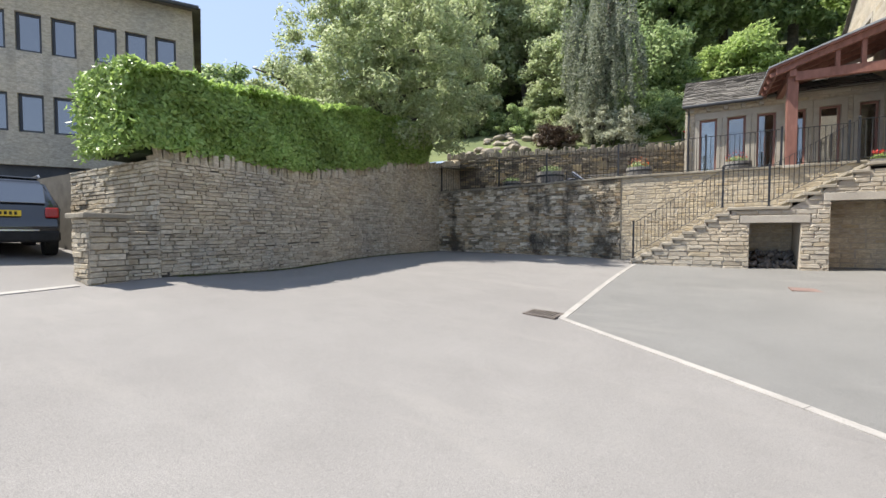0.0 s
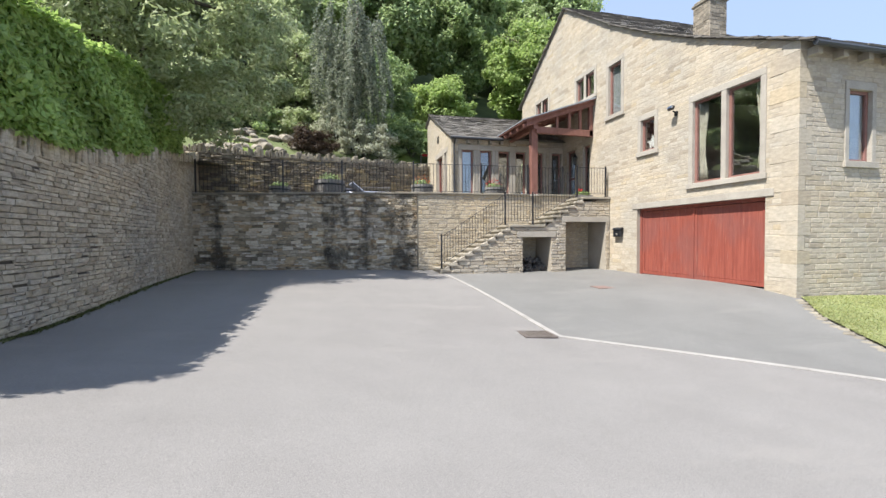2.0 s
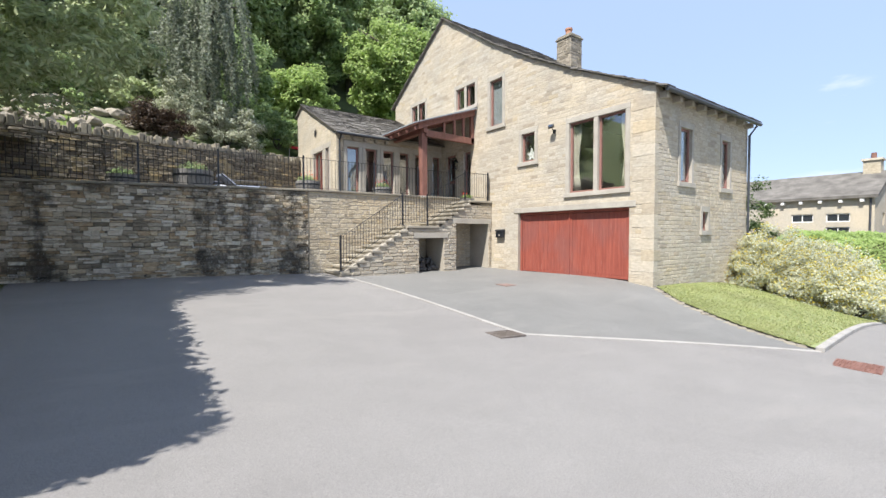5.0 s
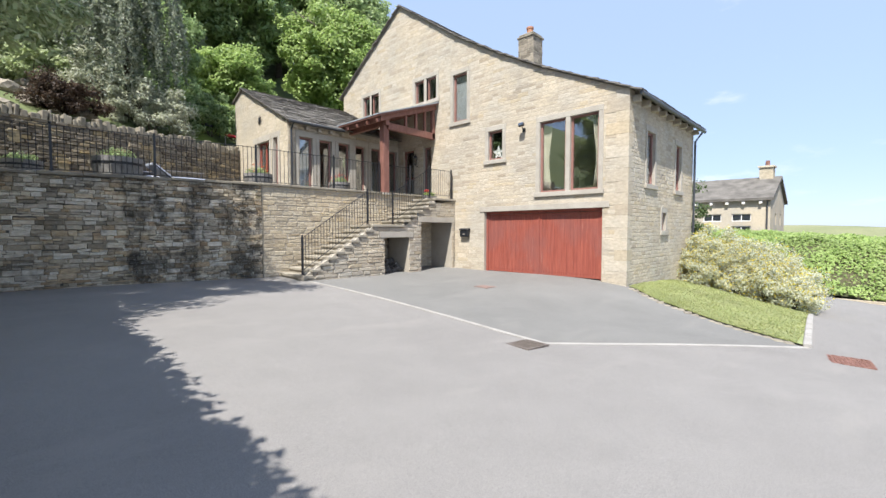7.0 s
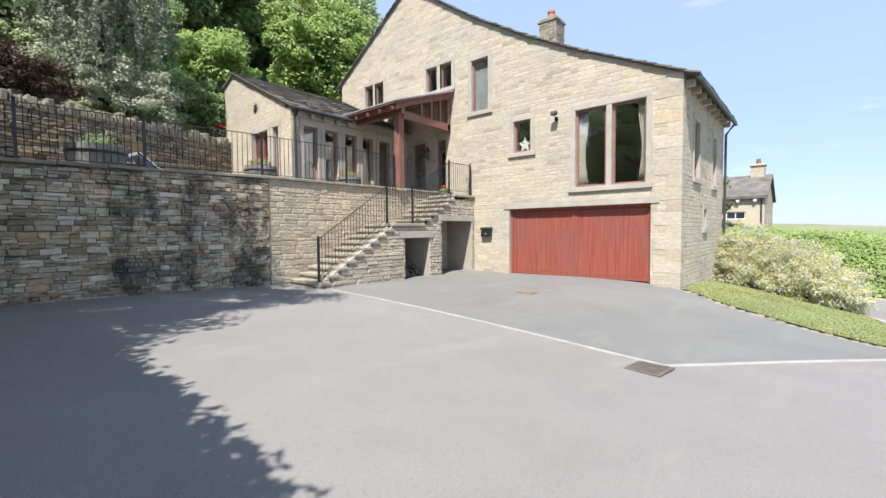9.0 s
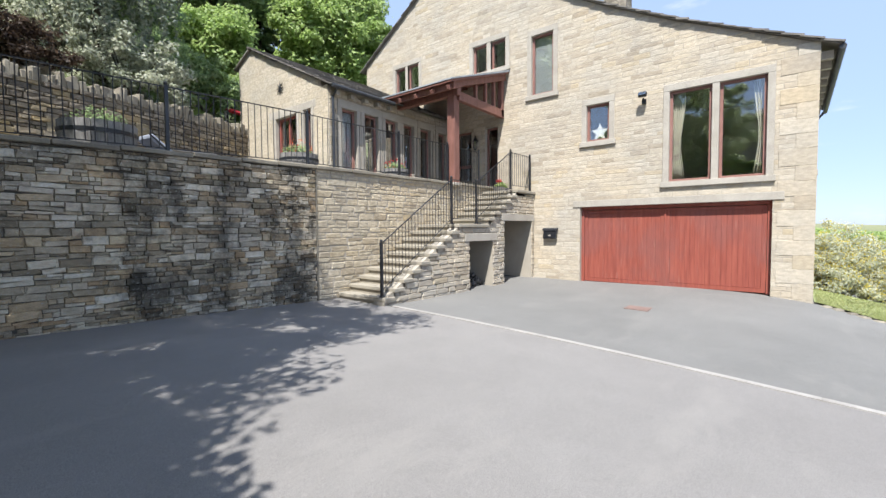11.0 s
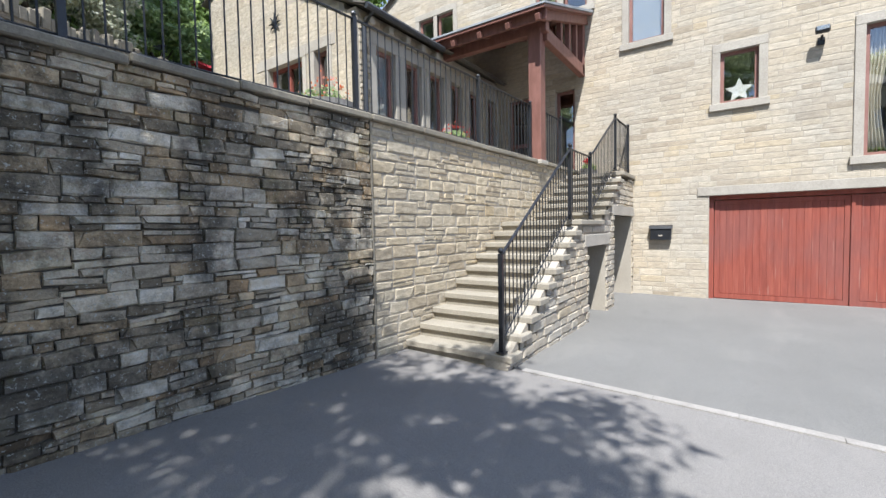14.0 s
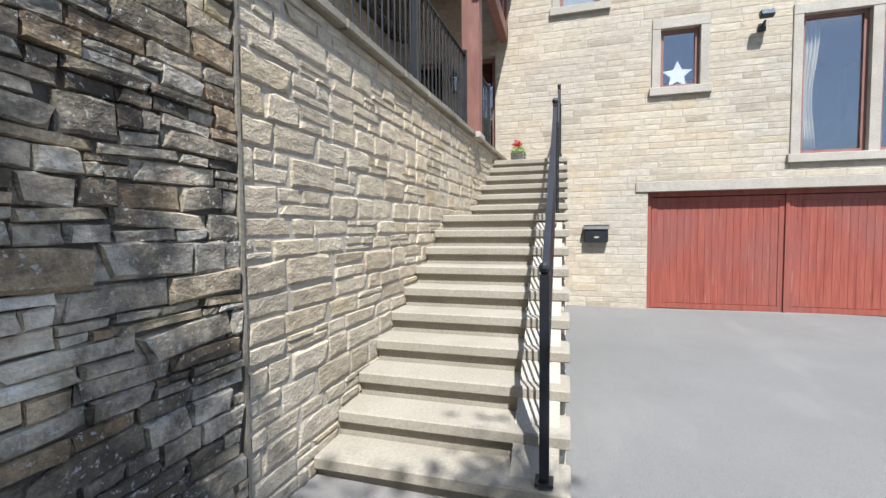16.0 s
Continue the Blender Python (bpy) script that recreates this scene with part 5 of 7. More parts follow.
iron_dark = rough_mat("worn_iron", (0.09, 0.075, 0.065), (0.16, 0.135, 0.12), 8, 60, 0.7, 0.3)
grate(-4.52, 5.86, -5, 0.50, 0.42, "dark worn iron drain grate beside the stone edging", iron_dark, 8)
rz = level(-0.78, 9.6)
bm = bmesh.new()
box(bm, -0.3, 0.3, -0.22, 0.22, -0.03, 0.006, pose(-0.78, 9.6, rz + 0.005, 1.2, 1, 0), bevel=0.004)
pink = rough_mat("pink_faded_iron", (0.17, 0.112, 0.095), (0.22, 0.155, 0.135), 8, 60, 0.8, 0.3)
tagged(mesh_ob("inspection_cover", bm, pink), "faded pinkish inspection cover set in the apron", "manhole cover")
# lawn, kerbs and rough edging
LAWN = [(-0.22, 3.02), (0.25, 4.3), (1.05, 5.8), (2.0, 6.86), (7.2, 6.86), (6.7, 3.45)]


def lawn_left(y):
    return float(np.interp(y, [3.02, 4.3, 5.8, 6.86], [-0.22, 0.25, 1.05, 2.0]))


def lawn_front(x):
    return float(np.interp(x, [-0.3, 6.8], [3.0, 3.4]))


bm = bmesh.new()
ring = []
for i in range(25):
    y = lerp(3.02, 6.88, i / 24)
    x0, x1 = lawn_left(y), 9.0
    ring.append([bm.verts.new((lerp(x0, x1, j / 30), max(y, lawn_front(lerp(x0, x1, j / 30))), level(lerp(x0, x1, j / 30), y) + 0.03 + 0.008 * math.sin(j * 0.9) * math.sin(i * 0.7))) for j in range(31)])
for a, b in zip(ring, ring[1:]):
    for j in range(30):
        try:
            bm.faces.new((a[j], a[j + 1], b[j + 1], b[j]))
        except ValueError:
            pass
lawn = mesh_ob("lawn", bm, GRASS_SOIL, smooth=True)
tagged(lawn, "small sloping lawn with dry patches beside the drive", "lawn", kind="structure")
kerb = thing("kerb", "pale concrete kerb along the lawn", "kerb", (0, 3, -0.6), kind="structure")
for i in range(8):
    x0, x1 = lerp(-0.3, 6.8, i / 8), lerp(-0.3, 6.8, (i + 1) / 8)
    bm = bmesh.new()
    m = Matrix.Translation(((x0 + x1) / 2, lawn_front((x0 + x1) / 2) - 0.05, level((x0 + x1) / 2, 3.2))) @ (Vector((x1 - x0, lawn_front(x1) - lawn_front(x0), level(x1, 3.2) - level(x0, 3.2))).to_track_quat("X", "Z").to_matrix().to_4x4())
    box(bm, -(x1 - x0) / 2 + 0.004, (x1 - x0) / 2 - 0.004, -0.06, 0.06, -0.1, 0.06, m, bevel=0.015)
    part("kerb_stone", bm, LINE, kerb)
setts = thing("edging_stones", "rough half-buried stones edging the lawn", "edging", (0, 4, -0.5), kind="structure")
r = random.Random(14)
for i in range(22):
    y = lerp(3.2, 6.7, i / 21)
    x = lawn_left(y) - 0.1
    bm = bmesh.new()
    box(bm, -r.uniform(0.06, 0.1), 0.1, -0.08, 0.08, -0.05, r.uniform(0.008, 0.03), pose(x + r.uniform(-0.03, 0.03), y, level(x, y), r.uniform(-6, 6), r.uniform(-6, 6), r.uniform(20, 45)), bevel=0.02)
    part("stone", bm, COPING, setts)


# ---- leaves ----
def lawn_points(n, seed):
    rg = np.random.default_rng(seed)
    y = rg.uniform(3.1, 6.85, n)
    x = np.interp(y, [3.02, 4.3, 5.8, 6.86], [-0.22, 0.25, 1.05, 2.0]) + rg.random(n) ** 1.3 * 6.6
    y = np.maximum(y, 3.02 + 0.06 * x)
    return np.array([(a, b, level(a, b) + 0.04) for a, b in zip(x, y)])


def quads(name, centers, normals, size, mat, seed, parent=None, long=1.5, label="", fold=0.25):
    """Leaves as folded rhombs: centers and normals as arrays, size as one number or one a leaf."""
    rg = np.random.default_rng(seed)
    n = len(centers)
    c, nn = np.asarray(centers, float), np.asarray(normals, float)
    nn = nn + rg.normal(0, 0.45, nn.shape)
    nn /= np.linalg.norm(nn, axis=1)[:, None] + 1e-9
    t = np.cross(nn, rg.normal(0, 1, nn.shape))
    t /= np.linalg.norm(t, axis=1)[:, None] + 1e-9
    s = np.cross(nn, t)
    sz = (np.broadcast_to(np.asarray(size, float), (n,)) * rg.uniform(0.7, 1.3, n))[:, None]
    v = np.empty((n, 4, 3))
    v[:, 0] = c - t * sz * long * 0.5
    v[:, 1] = c + s * sz * 0.4 - nn * sz * fold
    v[:, 2] = c + t * sz * long * 0.5
    v[:, 3] = c - s * sz * 0.4 - nn * sz * fold
    me = bpy.data.meshes.new(name)
    me.vertices.add(4 * n)
    me.vertices.foreach_set("co", v.reshape(-1))
    idx = np.arange(4 * n).reshape(n, 4)
    tri = np.concatenate([idx[:, [0, 1, 2]], idx[:, [0, 2, 3]]], axis=1).reshape(-1)
    me.loops.add(6 * n)
    me.loops.foreach_set("vertex_index", tri.astype(np.int32))
    me.polygons.add(2 * n)
    me.polygons.foreach_set("loop_start", np.arange(0, 6 * n, 3).astype(np.int32))
    me.update(calc_edges=True)
    me.validate()
    me.materials.append(mat)
    ob = new(name, me)
    if parent is not None:
        ob.parent = parent
        ob.matrix_parent_inverse = parent.matrix_world.inverted()
    if label:
        ob["label"] = label
    return ob


def shell(rg, n, center, radii, fill=0.35):
    """Points near the skin of a lumpy ellipsoid, with outward normals."""
    d = rg.normal(0, 1, (n, 3))
    d /= np.linalg.norm(d, axis=1)[:, None]
    k = 1 - fill * rg.random(n) ** 1.5
    k *= 1 + 0.16 * np.sin(5 * d[:, 0] + 3 * d[:, 1]) * np.cos(4 * d[:, 2] + 2 * d[:, 1])
    return np.asarray(center) + d * k[:, None] * np.asarray(radii), d


def clumped(rg, center, radii, clumps, per, small, fill=0.5, low=-0.75):
    """Leaf places in clumps spread through a crown."""
    cs, ns = [], []
    while len(cs) < clumps:
        d = rg.normal(0, 1, 3)
        d /= np.linalg.norm(d)
        if d[2] < low:
            continue
        k = rg.uniform(0.55, 1.0) if rg.random() < 0.8 else rg.uniform(0.1, 0.6)
        c = np.asarray(center) + d * k * np.asarray(radii)
        s = small * rg.uniform(0.6, 1.4)
        p, n = shell(rg, per, c, (s, s, s * 0.7), 0.8)
        cs.append(p)
        ns.append(n * 0.7 + np.array([0, 0, 0.5]))
    return np.concatenate(cs), np.concatenate(ns)


def trunk_mesh(parent, base, top, r0, limbs, radii, seed):
    rg = random.Random(seed)
    base, top = Vector(base), Vector(top)
    bm = bmesh.new()
    pts = [base.lerp(top, k / 6) + Vector((rg.uniform(-0.1, 0.1), rg.uniform(-0.1, 0.1), 0)) * (k > 0) for k in range(7)]
    tube(bm, pts, [r0 * (1 - 0.75 * k / 6) for k in range(7)], 9)
    part("trunk", bm, BARK, parent, smooth=True)
    for i in range(limbs):
        a = rg.uniform(0, math.tau)
        s = base.lerp(top, rg.uniform(0.35, 0.95))
        e = s + Vector((math.cos(a) * radii[0] * rg.uniform(0.5, 0.85), math.sin(a) * radii[1] * rg.uniform(0.5, 0.85), radii[2] * rg.uniform(0.1, 0.7)))
        mid = s.lerp(e, 0.5) + Vector((0, 0, 0.12 * radii[2]))
        bm = bmesh.new()
        tube(bm, [s, mid, e], [r0 * 0.35, r0 * 0.22, r0 * 0.06], 6)
        part("limb", bm, BARK, parent, smooth=True)


def tree(name, label, base, height, radii, mat, clumps, per, leaf, seed, small=0.6, group="", long=1.5, low=-0.75, bole=0.35, lean=(0, 0)):
    t = thing(name, label, "tree", base, group)
    rg = np.random.default_rng(seed)
    b = Vector(base)
    cz = height - radii[2]
    ctr = b + Vector((lean[0], lean[1], cz))
    trunk_mesh(t, b - Vector((0, 0, 0.3)), b + Vector((lean[0] * 0.6, lean[1] * 0.6, height * 0.85)), bole, 7, radii, seed)
    p, n = clumped(rg, ctr, radii, clumps, per, small, low=low)
    quads("crown", p, n, leaf, mat, seed, t, long)
    return t


# ---- hedge on the wall ----
def hedge_plant():
    h = thing("hedge", "clipped green laurel hedge above the dry stone wall", "hedge", (-12, 8, 2.4))
    rg = np.random.default_rng(3)
    n = 54000
    y = rg.uniform(3.35, 14.3, n)
    front = np.interp(y, [3.1, 6.0, 9.0, 12.0, 14.5], [-11.2, -11.2, -11.3, -11.65, -12.0])
    zlow = np.interp(y, [3.7, 7.0, 9.3, 12, 15.4], [2.50, 2.48, 2.84, 3.43, 3.86]) + 0.03
    ztop = np.interp(y, [3.1, 5, 7.2, 9, 11.2, 14.3], [3.95, 4.08, 4.28, 4.55, 4.9, 5.1]) + 0.06 * np.sin(3 * y) * np.sin(7.3 * y)
    kind = rg.random(n)
    u = rg.random(n)
    c, nn = np.empty((n, 3)), np.zeros((n, 3))
    bulge = 0.10 * np.sin(2.1 * y + 5 * u) + 0.06 * np.sin(6.1 * y) * np.sin(9 * u)
    side, top, end = kind < 0.55, (kind >= 0.55) & (kind < 0.88), kind >= 0.88
    c[side] = np.stack([front + 0.06 + bulge - 0.25 * u * u, y, zlow + (ztop - zlow) * u], 1)[side]
    nn[side] = (1, 0, 0.35)
    c[top] = np.stack([front - 1.7 * u, y, ztop + 0.5 * bulge], 1)[top]
    nn[top] = (0, 0, 1)
    c[end] = np.stack([front - 1.7 * u, 3.35 + bulge, 2.45 + 1.55 * rg.random(n)], 1)[end]
    nn[end] = (0.2, -1, 0.2)
    c += rg.normal(0, 0.045, c.shape)
    quads("foliage", c, nn, 0.078, HEDGE_LEAF, 4, h, 1.6)
    # solid near-black core: the shade deep between the leaves, put into its colour
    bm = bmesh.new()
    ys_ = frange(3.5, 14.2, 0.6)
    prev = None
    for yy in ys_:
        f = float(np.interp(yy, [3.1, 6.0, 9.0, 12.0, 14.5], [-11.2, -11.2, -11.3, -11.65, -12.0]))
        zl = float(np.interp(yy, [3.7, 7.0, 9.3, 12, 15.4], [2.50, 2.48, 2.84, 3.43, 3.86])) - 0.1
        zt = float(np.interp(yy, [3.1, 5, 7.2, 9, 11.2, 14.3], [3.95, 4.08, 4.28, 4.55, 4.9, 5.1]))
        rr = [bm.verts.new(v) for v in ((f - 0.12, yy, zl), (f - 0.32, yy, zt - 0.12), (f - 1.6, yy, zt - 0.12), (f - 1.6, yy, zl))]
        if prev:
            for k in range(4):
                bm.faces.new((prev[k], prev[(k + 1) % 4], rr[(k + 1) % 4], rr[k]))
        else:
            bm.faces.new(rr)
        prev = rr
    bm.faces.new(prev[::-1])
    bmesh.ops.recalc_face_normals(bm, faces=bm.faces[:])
    part("twig_core", bm, rough_mat("hedge_inner_shade", (0.012, 0.02, 0.006), (0.025, 0.04, 0.012), 6, 30), h)


hedge_plant()
blades = thing("grass", "short mown grass with dry yellowish patches", "grass", (3, 5, -0.5), kind="stuff")
quads("blade", lawn_points(36000, 61), np.tile((0.2, -0.2, 0.9), (36000, 1)), 0.022, leaf_mat("grass_blade", (0.26, 0.31, 0.11), (0.38, 0.41, 0.17), (0.5, 0.48, 0.26)), 62, blades, 1.6)
weeds = thing("moss", "thin moss and weeds along the wall foot", "moss", (-11, 8, 0.1), kind="stuff")
rgw = np.random.default_rng(63)
yw = np.concatenate([rgw.uniform(4, 14.8, 2600), np.full(1, 9.0)])
quads("tuft", np.stack([np.interp(yw, [3.7, 6.0, 9.0, 12.0, 15.4], [-11.15, -11.12, -11.25, -11.55, -11.95]) + 0.03 + np.abs(rgw.normal(0, 0.05, len(yw))), yw, [level(-11.1, q) + 0.015 for q in yw]], 1), np.tile((0.4, 0, 0.8), (len(yw), 1)), 0.035, leaf_mat("moss_leaf", (0.06, 0.075, 0.02), (0.10, 0.12, 0.035), (0.15, 0.16, 0.06)), 64, weeds, 1.2)
# banked earth behind the hedge wall, rising to the garden
bm = bmesh.new()
grid_sheet(bm, [-60, -40, -28, -22, -18, -15, -13.5, -12.4, -11.65], [3.8, 6, 9, 12, 15, 17, 19.5], lambda x, y: min(hedge_top(y), 3.9) - 0.3 + 0.1 * max(0, y - 14) if x > -17 else 1.5 + 0.02 * y)
tagged(mesh_ob("ground_bank", bm, SOIL, smooth=True), "raised garden earth behind the hedge wall", "earth bank", kind="structure")


# ---- hillside ----
def hill(x, y):
    d = max(0, y - hill_foot(x))
    z = 4.55 + 0.55 * min(d, 3) + 0.35 * min(max(0, d - 3), 3) + 0.62 * max(0, d - 6) * (1 - 0.0028 * max(0, d - 6))
    z = 4.2 + (z - 4.2) * (1 if x < 12 else max(0.25, 1 - 0.028 * (x - 12)))
    z += 0.5 * noise.noise((x * 0.18, y * 0.18, 0)) * min(1, d * 0.3)
    return z


def hill_foot(x):
    return float(np.interp(x, [-60, -13.2, -9.57, -7.0, -4.33, -3.0, -2.0, 8.2, 9.0, 60], [17.5, 18.2, 19.1, 19.7, 20.75, 21.3, 21.75, 21.75, 20, 20]))


bm = bmesh.new()
rise = [0, 0.4, 0.9, 1.5, 2.2, 3, 4, 5, 6.2, 7.5, 9, 11, 13, 15, 18, 22, 27, 33, 40, 50, 62, 76, 92, 110]
cols_x = [-160, -110, -80, -60, -45] + frange(-34, 30, 1.6) + [45, 70, 110, 160]
net = [[bm.verts.new((x, hill_foot(x) + d, hill(x, hill_foot(x) + d))) for x in cols_x] for d in rise]
for p, q in zip(net, net[1:]):
    for i in range(len(cols_x) - 1):
        bm.faces.new((p[i], p[i + 1], q[i + 1], q[i]))
tagged(mesh_ob("ground_hillside", bm, HILL, smooth=True), "steep wooded hillside rising behind the house", "hillside", kind="structure")

# garden wall at the back of the terrace
BACK = [(-13.2, 18.0), (-9.57, 18.87), (-7.0, 19.45), (-4.33, 20.5), (-3.0, 21.0)]
LEN = [0]
for a, b in zip(BACK, BACK[1:]):
    LEN.append(LEN[-1] + math.dist(a, b))


def on_back(u, z):
    x, y = float(np.interp(u, LEN, [p[0] for p in BACK])), float(np.interp(u, LEN, [p[1] for p in BACK]))
    x2, y2 = float(np.interp(u + 0.05, LEN, [p[0] for p in BACK])), float(np.interp(u + 0.05, LEN, [p[1] for p in BACK]))
    d = Vector((x2 - x, y2 - y, 0)).normalized() if u + 0.05 < LEN[-1] else Vector((0.9, 0.4, 0)).normalized()
    return Vector((x, y, z)), Vector((d.y, -d.x, 0))


bm = bmesh.new()
for a, b in zip(BACK, BACK[1:]):
    prism(bm, [a, b, (b[0], b[1] + 0.4), (a[0], a[1] + 0.4)], 2.5, 4.6, "z")
back_wall = mesh_ob("wall_garden", bm, GAP)
tagged(back_wall, "weathered dry stone garden wall with upright coping", "wall", kind="structure")
BACK_MAT = stone("garden_wall_stone", [(0.0, (0.12, 0.1, 0.08)), (0.4, (0.2, 0.175, 0.14)), (0.8, (0.28, 0.24, 0.18)), (1.0, (0.36, 0.28, 0.16))], "island", soot=0.5, lichen=0.4)
lay(back_wall, courses(0, LEN[-1], lambda u: 2.66, lambda u: 4.58, [], (0.07, 0.16), (0.15, 0.42), 71, 0.01), on_back, 0.06, BACK_MAT, HEDGE_PIECE, lambda u, z: False, 72)
u = 0.0
while u < LEN[-1]:
    w = random.uniform(0.07, 0.16)
    p, nn = on_back(u, 4.56)
    bm = bmesh.new()
    box(bm, -w / 2 + 0.005, w / 2 - 0.005, -0.06, 0.36, -0.02, random.uniform(0.14, 0.34), pose(p.x, p.y, p.z, random.uniform(-6, 6), random.uniform(-8, 8), math.degrees(math.atan2(nn.x, -nn.y)) + random.uniform(-8, 8)), bevel=0.015)
    part("cope_stone", bm, COPING, back_wall)
    u += w

OCHRE = stone("ochre_block", [(0.0, (0.19, 0.155, 0.095)), (0.5, (0.24, 0.2, 0.13)), (1.0, (0.28, 0.245, 0.175))], "object", soot=0.45, lichen=0.2)
for u, z, w, h in ((2.6, 3.55, 0.42, 0.46), (4.6, 3.3, 0.3, 0.5), (5.35, 3.72, 0.24, 0.36), (6.05, 3.85, 0.4, 0.34), (7.15, 3.95, 0.34, 0.4), (6.7, 3.25, 0.36, 0.34), (8.6, 3.55, 0.32, 0.42), (3.6, 4.0, 0.28, 0.36)):
    p, nn = on_back(u, z)
    bm = bmesh.new()
    box(bm, -w / 2, w / 2, -0.062, 0.02, -h / 2, h / 2, pose(p.x, p.y, p.z, 0, random.uniform(-2, 2), math.degrees(math.atan2(nn.x, -nn.y))), bevel=0.02)
    part("block", bm, OCHRE, back_wall, "ochre sandstone block")

# rockery stones on the slope above the wall
r = random.Random(31)
ROCK = rough_mat("rockery_stone", (0.2, 0.175, 0.14), (0.36, 0.32, 0.26), 2.5, 30, 0.9, 0.6)
for k in range(46):
    x = r.uniform(-12.6, -6.6)
    y = hill_foot(x) + r.uniform(0.3, 3.2)
    s = r.uniform(0.16, 0.42)
    bm = bmesh.new()
    bmesh.ops.create_icosphere(bm, subdivisions=2, radius=s)
    for v in bm.verts:
        v.co *= 1 + 0.3 * noise.noise(v.co * 3.1 / s * 0.4 + Vector((k, 0, 0)))
        v.co.z *= 0.55
    rk = mesh_ob("rockery_stone", bm, ROCK)
    rk.matrix_world = pose(x, y, hill(x, y) + s * 0.12, r.uniform(-12, 12), r.uniform(-12, 12), r.uniform(0, 360))
    tagged(rk, "rough pale boulder bedded in the garden slope", "boulder", "rockery")
GRASS_HILL = rough_mat("bank_turf", (0.08, 0.13, 0.025), (0.15, 0.19, 0.05), 1.1, 30, 0.9, 0.6)
for x, y, w, d in ((-11.2, 19.6, 2.6, 1.3), (-5.0, 22.4, 4.2, 1.5)):
    bm = bmesh.new()
    grid_sheet(bm, frange(x - w / 2, x + w / 2, 0.3), frange(y - d / 2, y + d / 2, 0.3), lambda a, b: hill(a, b) + 0.12 - 0.25 * (abs(a - x) / w * 2) ** 4 - 0.25 * (abs(b - y) / d * 2) ** 4)
    tagged(mesh_ob("lawn", bm, GRASS_HILL, smooth=True), "strip of sunlit grass on the garden slope", "lawn", kind="structure")

# ---- trees ----
tree("willow", "large spreading grey-green tree behind the hedge", (-13.4, 12.6, 2.6), 8.2, (4.2, 3.9, 3.8), WILLOW_LEAF, 390, 155, 0.076, 101, 0.46, long=2.2, low=-0.95, lean=(0.9, -0.15))
tree("willow", "smaller grey-green tree beside the hedge", (-18.5, 13.5, 2.0), 6.8, (2.8, 2.8, 3.0), WILLOW_LEAF, 130, 130, 0.13, 102, 0.6, long=2.0)
tree("tree", "grey-green tree above the garden wall", (-12.5, 27.0, hill(-12.5, 27.0)), 7.5, (3.4, 2.6, 3.3), WILLOW_LEAF, 190, 150, 0.13, 103, 0.62, long=2.0)


def weeping(base, height, seed):
    t = thing("weeping_birch", "pale weeping birch with hanging grey-green branches", "tree", base)
    rg = np.random.default_rng(seed)
    rnd = random.Random(seed)
    b = Vector(base)
    trunk_mesh(t, b, b + Vector((0.3, 0, height * 0.93)), 0.2, 6, (1.6, 1.4, 1.4), seed)
    cs = []
    for k in range(260):
        a, rad = rnd.uniform(0, math.tau), rnd.uniform(0.2, 1.75)
        top = b + Vector((math.cos(a) * rad, math.sin(a) * rad * 0.9, height * rnd.uniform(0.45, 1.0) - rad * 0.5))
        ln = rnd.uniform(1.0, 3.0)
        m = int(ln * 42)
        s = np.linspace(0, 1, m)
        cs.append(np.stack([top.x + 0.25 * math.cos(a) * np.sqrt(s) + rg.normal(0, 0.05, m), top.y + 0.25 * math.sin(a) * np.sqrt(s) + rg.normal(0, 0.05, m), top.z - ln * s], 1))
    c = np.concatenate(cs)
    quads("crown", c, rg.normal(0, 1, c.shape) + (0.4, -0.4, 0.3), 0.085, leaf_mat("birch_leaf", (0.15, 0.18, 0.12), (0.26, 0.29, 0.20), (0.40, 0.42, 0.34)), seed, t, 1.5)
    return t


weeping((-6.7, 21.6, hill(-6.7, 21.6)), 7.6, 111)


def shrub(name, label, at, radii, mat, clumps, per, leaf, seed, small=0.3, group="", flowers=None):
    s = thing(name, label, "shrub", at, group)
    rg = np.random.default_rng(seed)
    p, n = clumped(rg, (at[0], at[1], at[2] + radii[2] * 0.55), radii, clumps, per, small, low=-0.6)
    p[:, 2] = np.maximum(p[:, 2], at[2])
    quads("foliage", p, n, leaf, mat, seed, s)
    rnd = random.Random(seed)
    for i in range(5):
        a = rnd.uniform(0, math.tau)
        bm = bmesh.new()
        tube(bm, [at, (at[0] + 0.4 * radii[0] * math.cos(a), at[1] + 0.4 * radii[1] * math.sin(a), at[2] + radii[2] * 0.9)], [0.03, 0.01], 6)
        part("stem", bm, BARK, s)
    if flowers:
        fmat, count, size = flowers
        d = rg.normal(0, 1, (count, 3))
        d[:, 2] = np.abs(d[:, 2]) + 0.2
        d /= np.linalg.norm(d, axis=1)[:, None]
        pick = rg.choice(len(p), count)
        quads("blossom", p[pick] + n[pick] * 0.04 + np.array([0, 0, 0.03]), d, size, fmat, seed + 1, s, 1.0)
    return s


shrub("shrub", "silvery green shrub above the garden wall", (-6.1, 20.9, hill(-6.1, 20.9) - 0.1), (1.5, 1.0, 1.3), SILVER_LEAF, 70, 130, 0.07, 121)
shrub("shrub", "silvery green shrub under the weeping birch", (-7.4, 21.6, hill(-7.4, 21.6)), (1.2, 1.0, 1.5), SILVER_LEAF, 60, 120, 0.07, 122)
